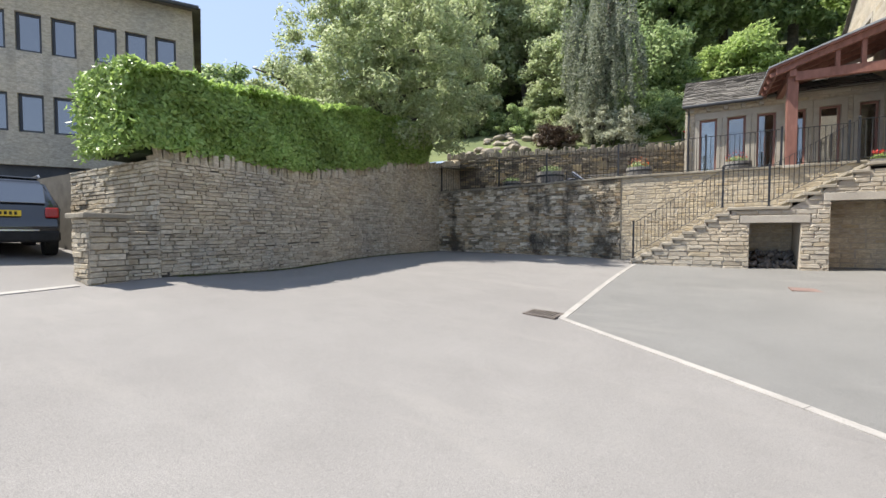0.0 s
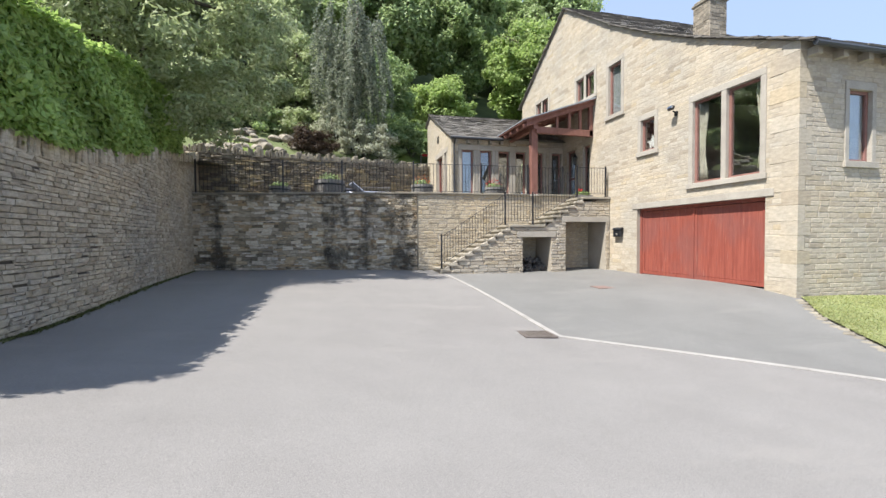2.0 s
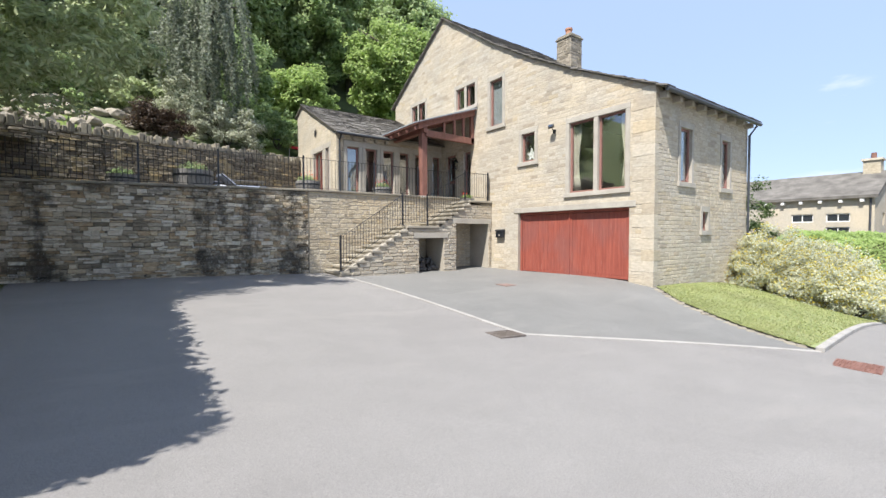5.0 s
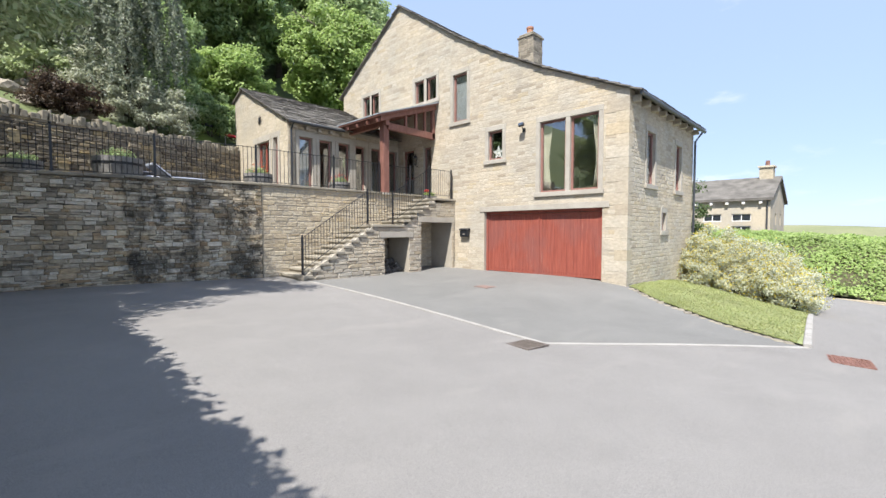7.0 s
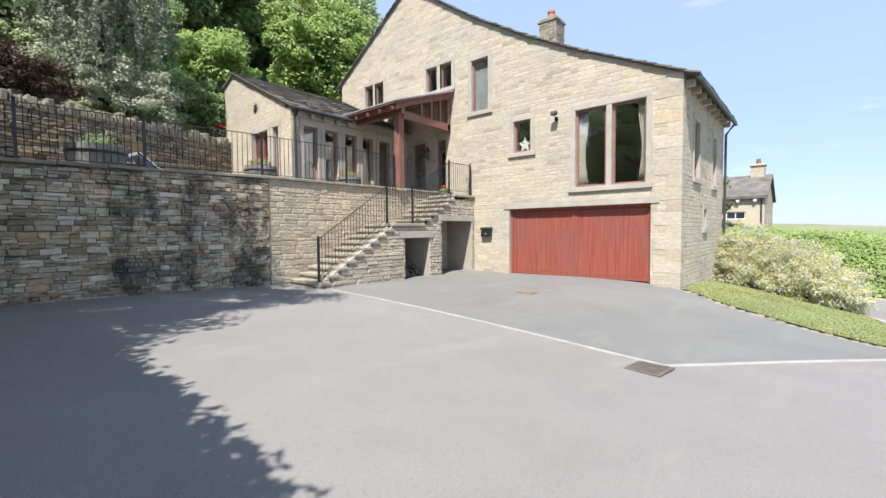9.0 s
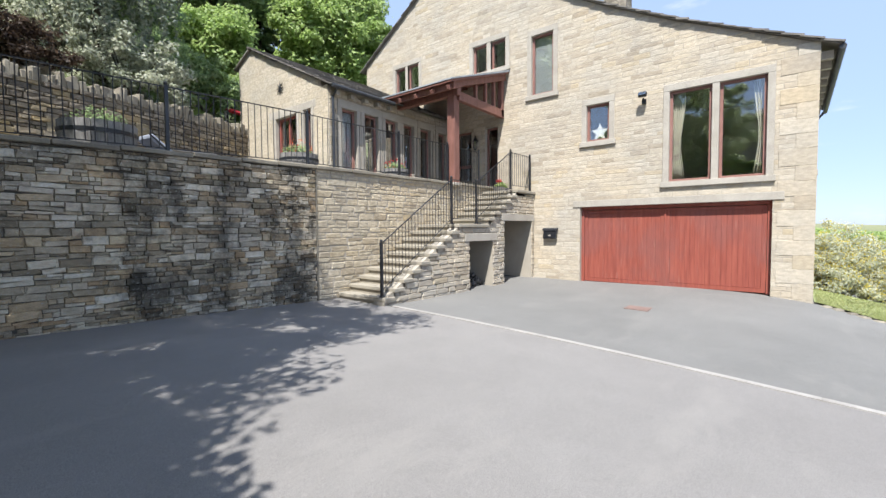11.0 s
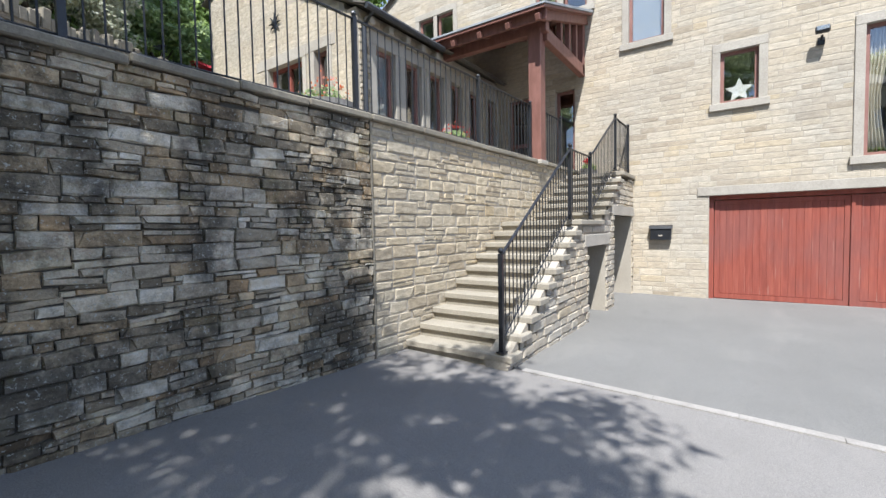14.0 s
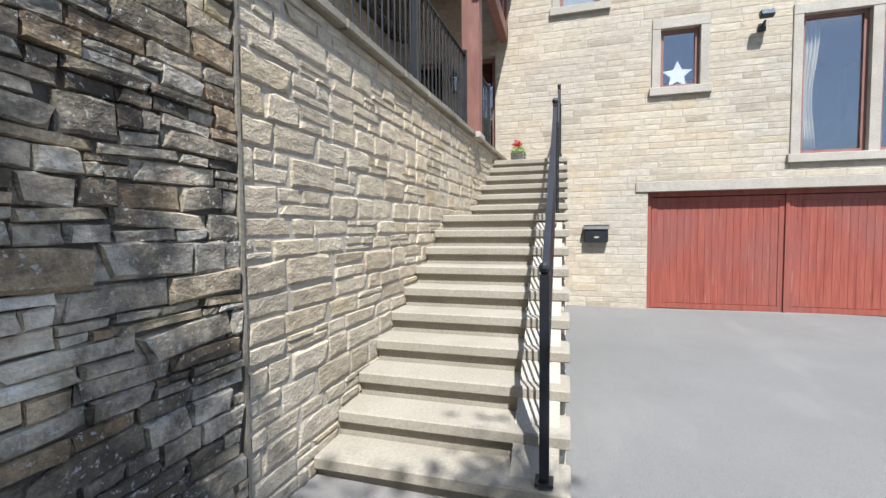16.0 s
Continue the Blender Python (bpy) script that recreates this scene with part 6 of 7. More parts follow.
shrub("shrub", "dark purple-brown leafy shrub above the garden wall", (-8.5, 20.0, hill(-8.5, 20.0)), (1.1, 0.8, 0.9), leaf_mat("purple_leaf", (0.035, 0.025, 0.018), (0.07, 0.045, 0.03), (0.11, 0.075, 0.05)), 55, 120, 0.06, 123)
shrub("shrub", "dark green shrub on the garden slope", (-3.6, 22.6, hill(-3.6, 22.6)), (1.6, 1.0, 1.2), DARK_LEAF, 60, 120, 0.09, 124)
shrub("shrub", "bright green shrub beside the sunroom", (-3.9, 25.5, hill(-3.9, 25.5)), (1.9, 1.3, 1.3), BRIGHT_LEAF, 60, 130, 0.09, 125)
tree("tree", "young bright green tree behind the sunroom", (-0.6, 28.6, hill(-0.6, 28.6) - 0.4), 4.6, (2.3, 2.0, 2.0), BRIGHT_LEAF, 150, 130, 0.15, 131, 0.55, low=-0.95, bole=0.14)
tree("tree", "bright green tree beside the tall gable", (7.5, 30.5, hill(7.5, 30.5) - 0.5), 9.4, (4.2, 3.0, 4.4), BRIGHT_LEAF, 290, 130, 0.2, 132, 0.75, low=-0.95)
wood = [tree("tree", "tall dark green woodland tree on the hillside", (2.5, 36, hill(2.5, 36)), 13.5, (4.3, 4.0, 6.0), DARK_LEAF, 300, 120, 0.25, 141, 0.95, "woodland", low=-0.95),
        tree("tree", "tall green woodland tree on the hillside", (-4.5, 34, hill(-4.5, 34)), 12.0, (4.2, 4.0, 5.4), leaf_mat("ash_leaf", (0.23, 0.31, 0.14), (0.36, 0.46, 0.21), (0.47, 0.56, 0.29)), 290, 120, 0.25, 142, 0.9, "woodland", low=-0.95),
        tree("tree", "grey-green woodland tree on the hillside", (-13, 31, hill(-13, 31)), 11.0, (4.4, 4.0, 5.0), WILLOW_LEAF, 290, 120, 0.25, 143, 0.9, "woodland", low=-0.95)]
r = random.Random(9)
spots = [(-9, 38, 1), (-17, 36, 2), (-22, 40, 1), (-28, 38, 2), (-1, 44, 0), (8, 41, 0), (13, 38, 1), (-6, 50, 0), (-14, 48, 1), (-24, 52, 0), (3, 54, 1), (11, 52, 1), 
         (-34, 46, 1), (-10, 60, 1), (0, 66, 0), (9, 68, 1), (-20, 66, 0), (-30, 62, 1), (5, 80, 1), (-8, 80, 0), (-40, 58, 0), (-22, 28, 2), (-17, 26, 2), 
         (-24, 84, 1), (4, 98, 0), (-27, 33, 1)]
for x, y, k in spots:
    src = wood[k]
    z = hill(x, y) - 0.4
    s = r.uniform(0.85, 1.2)
    copy_thing(src, pose(x, y, z, 0, 0, r.uniform(0, 360)) @ Matrix.Diagonal((s, s, s * r.uniform(0.9, 1.1), 1)))
for x, y, z in ((-36, 6, 2), (-40, 14, 2), (-34, 20, 2), (-44, 0, 2), (-31, 2, 2)):
    copy_thing(wood[0], pose(x, y, z - 1, 0, 0, r.uniform(0, 360)) @ Matrix.Diagonal((1.05, 1.05, 0.95, 1)))

for x, y, h, rr, mat_, k in ((-9.6, 24.6, 5.2, 2.3, WILLOW_LEAF, 151), (-4.9, 26.6, 5.6, 2.2, DARK_LEAF, 152), (-14.6, 22.6, 5.0, 2.2, WILLOW_LEAF, 153)):
    tree("tree", "leafy grey-green tree on the slope above the rockery", (x, y, hill(x, y) - 0.3), h, (rr, rr, h * 0.48), mat_, 130, 130, 0.13, k, 0.55, "slope trees", low=-0.98, bole=0.14)
for x, y, w, h, mat_, k in ((-11.6, 22.2, 1.7, 1.2, DARK_LEAF, 154), (-9.2, 22.4, 1.5, 1.0, WILLOW_LEAF, 155), (-4.9, 23.8, 1.6, 1.3, DARK_LEAF, 156), (-2.2, 24.0, 1.6, 1.2, BRIGHT_LEAF, 157)):
    shrub("shrub", "dense green shrub on the garden slope", (x, y, hill(x, y) - 0.1), (w, 1.1, h), mat_, 55, 120, 0.09, k)

# ---- shrubs and bank to the east ----
SANTOLINA = leaf_mat("pale_silver_leaf", (0.42, 0.45, 0.31), (0.58, 0.59, 0.45), (0.72, 0.72, 0.6))
YELLOW = leaf_mat("yellow_blossom", (0.55, 0.43, 0.03), (0.68, 0.56, 0.06), (0.75, 0.66, 0.2), 0.7)
r = random.Random(77)
for i, (x, y, s) in enumerate(((7.6, 6.3, 1.0), (7.3, 5.3, 0.85), (8.4, 5.9, 1.15), (7.2, 4.5, 0.8), (8.6, 4.9, 1.1), (7.3, 3.8, 0.7), (8.5, 4.0, 0.9), (9.8, 5.4, 1.2), (9.9, 4.2, 0.95), (9.6, 6.6, 1.25), (7.9, 7.2, 1.1), (11.2, 5.4, 1.1), (7.0, 6.5, 0.7), (8.9, 6.4, 1.35))):
    shrub("flowering_shrub", "silver-grey shrub with small yellow flowers by the lawn", (x, y, level(x, y) - 0.05), (1.05 * s, 0.95 * s, 1.25 * s), SANTOLINA, 60, 130, 0.042, 200 + i, 0.26, "flowering shrubs", (YELLOW, 1900, 0.048))
shrub("shrub", "broad green shrub at the corner of the house", (10.6, 8.6, -0.6), (2.2, 1.8, 3.0), leaf_mat("shrub_leaf", (0.06, 0.1, 0.03), (0.11, 0.16, 0.06), (0.17, 0.22, 0.09)), 80, 130, 0.08, 231, 0.4)


# ---- planters and garden furniture ----
BARREL = rough_mat("weathered_oak", (0.15, 0.14, 0.13), (0.27, 0.26, 0.245), 4, 40, 0.85, 0.5, grain=(6, 6, 1))
RED_PETAL = leaf_mat("red_blossom", (0.5, 0.02, 0.02), (0.6, 0.04, 0.04), (0.7, 0.2, 0.15), 0.6)


def barrel(at, label, flower=RED_PETAL, blooms=40, s=1.0):
    t = thing("planter", label, "planter", at, "half barrel planters")
    n = 16
    for k in range(n):
        bm = bmesh.new()
        a0, a1 = k * math.tau / n + 0.01, (k + 1) * math.tau / n - 0.01
        prof = [(0.26, 0.0), (0.31, 0.14), (0.335, 0.28), (0.335, 0.42)]
        vs = []
        for a in (a0, a1):
            for rr, z in prof:
                vs.append([bm.verts.new((s * q * math.cos(a) + at[0], s * q * math.sin(a) + at[1], at[2] + s * z)) for q in (rr, rr - 0.025)])
        for i in range(3):
            p, q, u, v = vs[i], vs[i + 1], vs[i + 4], vs[i + 5]
            bm.faces.new((p[0], u[0], v[0], q[0]))
            bm.faces.new((p[1], q[1], v[1], u[1]))
            bm.faces.new((p[0], q[0], q[1], p[1]))
            bm.faces.new((u[0], u[1], v[1], v[0]))
        bm.faces.new((vs[3][0], vs[7][0], vs[7][1], vs[3][1]))
        part("stave", bm, BARREL, t)
    for z, rr in ((0.1, 0.302), (0.32, 0.34)):
        bm = bmesh.new()
        lathe(bm, [(s * (rr - 0.003), at[2] + s * (z - 0.02)), (s * rr, at[2] + s * (z - 0.02)), (s * (rr + 0.003), at[2] + s * (z + 0.02)), (s * (rr - 0.003), at[2] + s * (z + 0.02))], 20, (at[0], at[1], 0))
        part("hoop", bm, IRON, t)
    bm = bmesh.new()
    lathe(bm, [(s * 0.3, at[2] + s * 0.34), (s * 0.3, at[2] + s * 0.37)], 16, (at[0], at[1], 0))
    part("soil", bm, SOIL, t)
    rg = np.random.default_rng(int(abs(at[0]) * 100))
    p, nn = shell(rg, 420, (at[0], at[1], at[2] + s * 0.46), (0.27 * s, 0.27 * s, 0.13 * s), 0.7)
    quads("foliage", p, nn, 0.045, DARK_LEAF, 5, t)
    if blooms:
        p, nn = shell(rg, blooms * 4, (at[0], at[1], at[2] + s * 0.52), (0.28 * s, 0.28 * s, 0.22 * s), 0.2)
        quads("blossom", p[p[:, 2] > at[2] + 0.45 * s][:blooms * 2], nn[p[:, 2] > at[2] + 0.45 * s][:blooms * 2], 0.045, flower, 6, t, 1.0)


TZ = 2.665
barrel((-4.35, 15.9, TZ), "grey half-barrel planter with orange and red flowers", leaf_mat("orange_blossom", (0.6, 0.1, 0.03), (0.65, 0.22, 0.08), (0.7, 0.35, 0.3), 0.6), 40, 1.25)
barrel((-1.55, 15.7, TZ), "grey half-barrel planter with red geraniums", RED_PETAL, 34, 1.1)
barrel((-7.75, 16.8, TZ), "large weathered half-barrel planter with sparse leaves", RED_PETAL, 0, 1.7)
barrel((-9.6, 17.3, TZ), "weathered half-barrel planter by the garden wall", RED_PETAL, 0, 1.2)

# trough of red flowers on the top landing
trough = thing("flower_trough", "small trough with red flowers on the landing", "planter", (1.35, 14.1, 2.605))
bm = bmesh.new()
prism(bm, [(0.9 + 0.2, 2.605), (1.6, 2.605), (1.66, 2.75), (1.04, 2.75)], 14.0, 14.2, "y")
part("box", bm, BARREL, trough)
rg = np.random.default_rng(5)
p, nn = shell(rg, 260, (1.35, 14.1, 2.8), (0.3, 0.12, 0.1), 0.7)
quads("foliage", p, nn, 0.045, BRIGHT_LEAF, 7, trough)
p, nn = shell(rg, 60, (1.2, 14.1, 2.92), (0.14, 0.08, 0.06), 0.4)
quads("blossom", p, nn, 0.05, RED_PETAL, 8, trough, 1.0)

CLOTH_B = rough_mat("grey_lilac_cloth", (0.10, 0.105, 0.13), (0.17, 0.175, 0.205), 5, 60)
chair_src = thing("garden_chair", "dark iron garden chair draped with grey-blue cushion", "chair", (0, 0, 0), "garden chairs")
bm = bmesh.new()
box(bm, -0.22, 0.22, -0.22, 0.22, 0.42, 0.5, bevel=0.03)
part("seat", bm, CLOTH_B, chair_src)
bm = bmesh.new()
tube(bm, [(-0.21, 0.2, 0.44), (-0.2, 0.27, 0.86), (-0.1, 0.285, 0.92), (0.1, 0.285, 0.92), (0.2, 0.27, 0.86), (0.21, 0.2, 0.44)], 0.014, 6)
part("backrest", bm, IRON, chair_src)
for x in (-0.12, -0.04, 0.04, 0.12):
    bm = bmesh.new()
    tube(bm, [(x, 0.21, 0.46), (x, 0.28, 0.91)], 0.008, 6)
    part("back_bar", bm, IRON, chair_src)
for x in (-0.2, 0.2):
    for y in (-0.2, 0.2):
        bm = bmesh.new()
        tube(bm, [(x, y, 0.0), (x, y, 0.44)], 0.014, 6)
        part("leg", bm, IRON, chair_src)
    bm = bmesh.new()
    tube(bm, [(x * 1.12, -0.2, 0.42), (x * 1.12, -0.2, 0.62), (x * 1.12, 0.2, 0.64)], 0.012, 6)
    part("armrest", bm, IRON, chair_src)
chair_src.matrix_basis = pose(-7.05, 17.5, TZ, 0, 0, 20)
CUSHION = rough_mat("blue_grey_cushion", (0.22, 0.24, 0.29), (0.31, 0.335, 0.39), 5, 60)
lounger = thing("sun_lounger", "low dark lounger with a blue-grey cushion on the terrace", "lounger", (-6.2, 17.3, TZ), turn=8)
LM = lounger.matrix_world.copy()
bm = bmesh.new()
box(bm, -0.25, 0.8, -0.28, 0.28, 0.28, 0.38, LM, bevel=0.035)
part("seat_cushion", bm, CUSHION, lounger)
bm = bmesh.new()
box(bm, -0.34, 0.34, -0.28, 0.28, -0.05, 0.05, LM @ pose(-0.5, 0, 0.5, 0, 38, 0), bevel=0.035)
part("back_cushion", bm, CUSHION, lounger)
for y in (-0.27, 0.27):
    bm = bmesh.new()
    tube(bm, [LM @ Vector(c) for c in ((-0.78, y, 0.72), (-0.25, y, 0.27), (0.85, y, 0.27))], 0.018, 6)
    part("side_rail", bm, IRON, lounger)
    for x in (-0.4, 0.7):
        bm = bmesh.new()
        tube(bm, [LM @ Vector((x, y, 0.0)), LM @ Vector((x, y, 0.28))], 0.016, 6)
        part("leg", bm, IRON, lounger)
bag = thing("cloth_bundle", "crumpled white cloth bundle beside the lounger", "cloth", (-7.0, 16.75, TZ))
bm = bmesh.new()
bmesh.ops.create_icosphere(bm, subdivisions=3, radius=0.3)
for v in bm.verts:
    v.co *= 1 + 0.45 * noise.noise(v.co * 5.0)
    v.co.z = max(v.co.z * 0.6, -0.13)
bmesh.ops.transform(bm, matrix=pose(-7.0, 16.75, TZ + 0.13), verts=bm.verts)
part("folds", bm, rough_mat("white_cloth", (0.5, 0.5, 0.53), (0.62, 0.62, 0.65), 6, 60), bag, smooth=True)
table = thing("garden_table", "low dark slatted garden table on the terrace", "table", (-5.9, 18.2, TZ))
for i in range(7):
    bm = bmesh.new()
    box(bm, -6.5, -5.3, 17.85 + i * 0.1, 17.93 + i * 0.1, TZ + 0.62, TZ + 0.65)
    part("slat", bm, BARREL, table)
for x in (-6.4, -5.4):
    for y in (17.9, 18.48):
        bm = bmesh.new()
        tube(bm, [(x, y, TZ), (x, y, TZ + 0.62)], 0.025, 6)
        part("leg", bm, BARREL, table)
# red cushion on the garden slope
red_seat = thing("garden_cushion", "red cushion drying on a stand behind the garden wall", "cushion", (-2.95, 21.9, hill(-2.95, 21.9)))
bm = bmesh.new()
box(bm, -0.3, 0.3, -0.16, 0.16, 0.0, 0.12, pose(-2.95, 21.9, hill(-2.95, 21.9) + 0.55, 12, 4, 8), bevel=0.06)
part("cover", bm, rough_mat("red_cloth", (0.45, 0.03, 0.045), (0.58, 0.06, 0.08), 6, 50), red_seat)
bm = bmesh.new()
for x in (-0.3, 0.3):
    tube(bm, [(-2.95 + x, 21.9, hill(-2.95, 21.9) - 0.2), (-2.95 + x, 21.9, hill(-2.95, 21.9) + 0.57)], 0.025, 6)
part("stand", bm, BARREL, red_seat)
# linen on the garden slope
bm = bmesh.new()
box(bm, -0.35, 0.35, -0.02, 0.02, -0.25, 0.25, pose(-3.3, 23.2, hill(-3.3, 23.2) + 0.6, -20, 0, 10), bevel=0.01)
tube(bm, [(-3.6, 23.3, hill(-3.6, 23.3)), (-3.6, 23.25, hill(-3.6, 23.3) + 0.7)], 0.02, 6)
tube(bm, [(-3.0, 23.3, hill(-3.0, 23.3)), (-3.0, 23.25, hill(-3.0, 23.3) + 0.7)], 0.02, 6)
tagged(mesh_ob("deck_chair", bm, CLOTH_B), "pale deck chair on the garden slope", "chair")

# ---- neighbouring house to the west ----
NB = pose(-20.0, 2.85, 0.8, 0, 0, 60)
nb = thing("neighbour_house", "three-storey sandstone house with grey garage doors", "house", (-20, 2.85, 0.8))
NBW, NBH = 5.7, 7.5
GREY = rough_mat("dark_grey_door", (0.045, 0.048, 0.055), (0.07, 0.074, 0.082), 2, 40, 0.5, 0.1)
OLD_STONE = stone("weathered_sandstone", [(0.0, (0.36, 0.315, 0.24)), (0.5, (0.46, 0.41, 0.325)), (1.0, (0.53, 0.475, 0.385))], "island", soot=0.16)
NB_HOLES = [(0.55 + i * 0.78 + (0.2 if i > 2 else 0), 1.12 + i * 0.78 + (0.2 if i > 2 else 0), 5.35, 6.45) for i in range(6)] + [(0.55 + i * 0.78, 1.12 + i * 0.78, 3.05, 4.15) for i in range(3)] + [(0.45, 2.95, -0.2, 2.1)]


def to_nb(ob):
    ob.matrix_parent_inverse = Matrix.Identity(4)
    ob.parent = nb
    ob.matrix_basis = nb.matrix_world.inverted() @ NB
    return ob


bm = bmesh.new()
wall_cells(bm, 0, NBW, lambda u: -1.0, lambda u: NBH, NB_HOLES, slab_put("y", 0.0, 0.35))
to_nb(part("front_wall", bm, OLD_STONE, nb))
bm = bmesh.new()
box(bm, -0.0, 0.3, 0.36, 7.0, -1, NBH)
box(bm, NBW - 0.3, NBW, 0.36, 7.0, -1, NBH)
box(bm, 0.31, NBW - 0.31, 6.7, 7.0, -1, NBH)
to_nb(part("outer_wall", bm, OLD_STONE, nb))
bm = bmesh.new()
rim_nb = [bm.verts.new(c) for c in ((-0.2, -0.35, NBH), (NBW + 0.25, -0.35, NBH), (NBW + 0.25, 7.3, NBH), (-0.2, 7.3, NBH))]
top_nb = [bm.verts.new(c) for c in ((1.6, 3.5, NBH + 1.75), (NBW - 2.3, 3.5, NBH + 1.75))]
for f in ((rim_nb[0], rim_nb[1], top_nb[1], top_nb[0]), (rim_nb[1], rim_nb[2], top_nb[1]), (rim_nb[2], rim_nb[3], top_nb[0], top_nb[1]), (rim_nb[3], rim_nb[0], top_nb[0]), rim_nb):
    bm.faces.new(f)
bmesh.ops.recalc_face_normals(bm, faces=bm.faces[:])
to_nb(part("roof", bm, SLATE, nb))
PANE = glass_mat("reflecting_glass")
for h in NB_HOLES[:9]:
    w = joinery(nb, "window", "y", 0.0, *h, wood=GREY, glass=PANE, inset=0.08)
    to_nb(w)
    for c in w.children:
        c.matrix_parent_inverse = Matrix.Identity(4)
bm = bmesh.new()
box(bm, 0.45, 2.95, 0.2, 0.26, -0.2, 2.1)
to_nb(part("garage_door", bm, GREY, nb))
bm = bmesh.new()
tube(bm, [(0.12, -0.06, NBH - 0.1), (0.12, -0.06, 0)], 0.07, 8)
to_nb(part("downpipe", bm, GREY, nb))
bm = bmesh.new()
tube(bm, [(-0.2, -0.36, NBH), (NBW + 0.2, -0.36, NBH)], 0.07, 8)
to_nb(part("gutter", bm, GREY, nb))
lower = thing("neighbour_wing", "lower sandstone wing with a pale slate roof", "house", (-20.6, 1.9, 0.8))
bm = bmesh.new()
LW_HOLES = [(-4.0, -0.1, -0.2, 2.1), (-0.75, -0.1, 3.4, 3.95)]
wall_cells(bm, -7.0, -0.02, lambda u: -1.0, lambda u: 4.4, LW_HOLES, slab_put("y", 0.3, 0.6))


def to_lower(ob):
    ob.parent = lower
    ob.matrix_parent_inverse = Matrix.Identity(4)
    ob.matrix_basis = lower.matrix_world.inverted() @ NB
    return ob


to_lower(part("front_wall", bm, OLD_STONE, lower))
bm = bmesh.new()
prism(bm, [(0.1, 4.35), (4.2, 6.3), (4.2, 4.35)], -7.0, -0.02, "x")
to_lower(part("roof", bm, SLATE, lower))
bm = bmesh.new()
box(bm, -4.0, -0.1, 0.45, 0.5, -0.2, 2.1)
to_lower(part("garage_door", bm, GREY, lower))
w = joinery(lower, "window", "y", 0.3, *LW_HOLES[1], wood=GREY, glass=PANE, inset=0.06)
to_lower(w)
for c in w.children:
    c.matrix_parent_inverse = Matrix.Identity(4)


# ---- parked cars ----
def car(at, turn, paint, label, roof_paint):
    c = thing("car", label, "car", at, turn=turn)
    M = c.matrix_world.copy()

    def put(name, bm, mat, parent=None, smooth=False, lab=""):
        ob = part(name, bm, mat, parent or c, lab, smooth)
        ob.matrix_parent_inverse = Matrix.Identity(4)
        return ob
    # x runs forward, the tail at x = 0
    prof = [(0.0, 0.30, 0.78), (0.0, 0.62, 0.86), (0.05, 0.92, 0.86), (0.10, 0.98, 0.84), (0.35, 1.50, 0.64), (0.6, 1.57, 0.62), (2.2, 1.55, 0.62), (2.85, 1.06, 0.80), (3.9, 0.92, 0.78), (4.1, 0.6, 0.74), (4.1, 0.30, 0.70)]
    bm = bmesh.new()
    rows_ = []
    for x, z, hw in prof:
        rows_.append([bm.verts.new((x, s * hw, z)) for s in (-1, -0.9, -0.45, 0, 0.45, 0.9, 1)])
    for a, b in zip(rows_, rows_[1:]):
        for k in range(6):
            bm.faces.new((a[k], a[k + 1], b[k + 1], b[k]))
    for s in (0, 6):
        bm.faces.new([q[s] for q in rows_])
    bm.faces.new([v for v in rows_[0]] + [v for v in rows_[-1][::-1]])
    bmesh.ops.recalc_face_normals(bm, faces=bm.faces[:])
    bmesh.ops.bevel(bm, geom=[e for e in bm.edges if len(e.link_faces) == 2 and e.calc_face_angle() > 0.5], offset=0.05, segments=3, affect="EDGES")
    put("body", bm, paint, smooth=True)
    bm = bmesh.new()
    box(bm, 0.5, 2.2, -0.6, 0.6, 1.565, 1.60, bevel=0.015)
    put("roof", bm, roof_paint)
    bm = bmesh.new()
    m = Matrix.Translation((0.205, 0, 1.24)) @ Euler((0, radians(25.7), 0)).to_matrix().to_4x4()
    box(bm, -0.02, -0.008, -0.62, 0.62, -0.2, 0.22, m, bevel=0.004)
    put("rear_window", bm, PANE)
    for s in (-1, 1):
        bm = bmesh.new()
        box(bm, -0.03, 0.05, s * 0.70 - 0.1, s * 0.70 + 0.1, 0.78, 0.98, bevel=0.02)
        put("tail_light", bm, RED_GLASS, lab="red tail lamp")
        bm = bmesh.new()
        tube(bm, [(0.5, s * 0.6, 1.6), (0.6, s * 0.6, 1.66), (2.0, s * 0.6, 1.66), (2.1, s * 0.6, 1.6)], 0.018, 6)
        put("roof_rail", bm, CHROME)
        bm = bmesh.new()
        box(bm, 2.5, 2.62, s * 0.86 - 0.06, s * 0.86 + 0.06, 1.05, 1.2, bevel=0.02)
        put("mirror", bm, paint)
        for x in (0.75, 3.35):
            wh = bmesh.new()
            prof_w = [(0.2, -0.1), (0.32, -0.1), (0.33, -0.06), (0.33, 0.06), (0.32, 0.1), (0.2, 0.1)]
            lathe(wh, prof_w, 20)
            bmesh.ops.transform(wh, matrix=pose(x, s * 0.76, 0.33, 90), verts=wh.verts)
            tyre = put("wheel", wh, RUBBER)
            rm = bmesh.new()
            lathe(rm, [(0.2, -0.08), (0.2, 0.08)], 14)
            bmesh.ops.transform(rm, matrix=pose(x, s * 0.775, 0.33, 90), verts=rm.verts)
            put("rim", rm, CHROME, tyre)
    bm = bmesh.new()
    box(bm, -0.02, 0.02, -0.26, 0.26, 0.80, 0.91)
    plate_ob = put("number_plate", bm, YELLOW_PLATE, lab="yellow number plate")
    bm = bmesh.new()
    for k in range(6):
        box(bm, -0.024, -0.02, -0.2 + k * 0.068, -0.2 + k * 0.068 + 0.04, 0.825, 0.885)
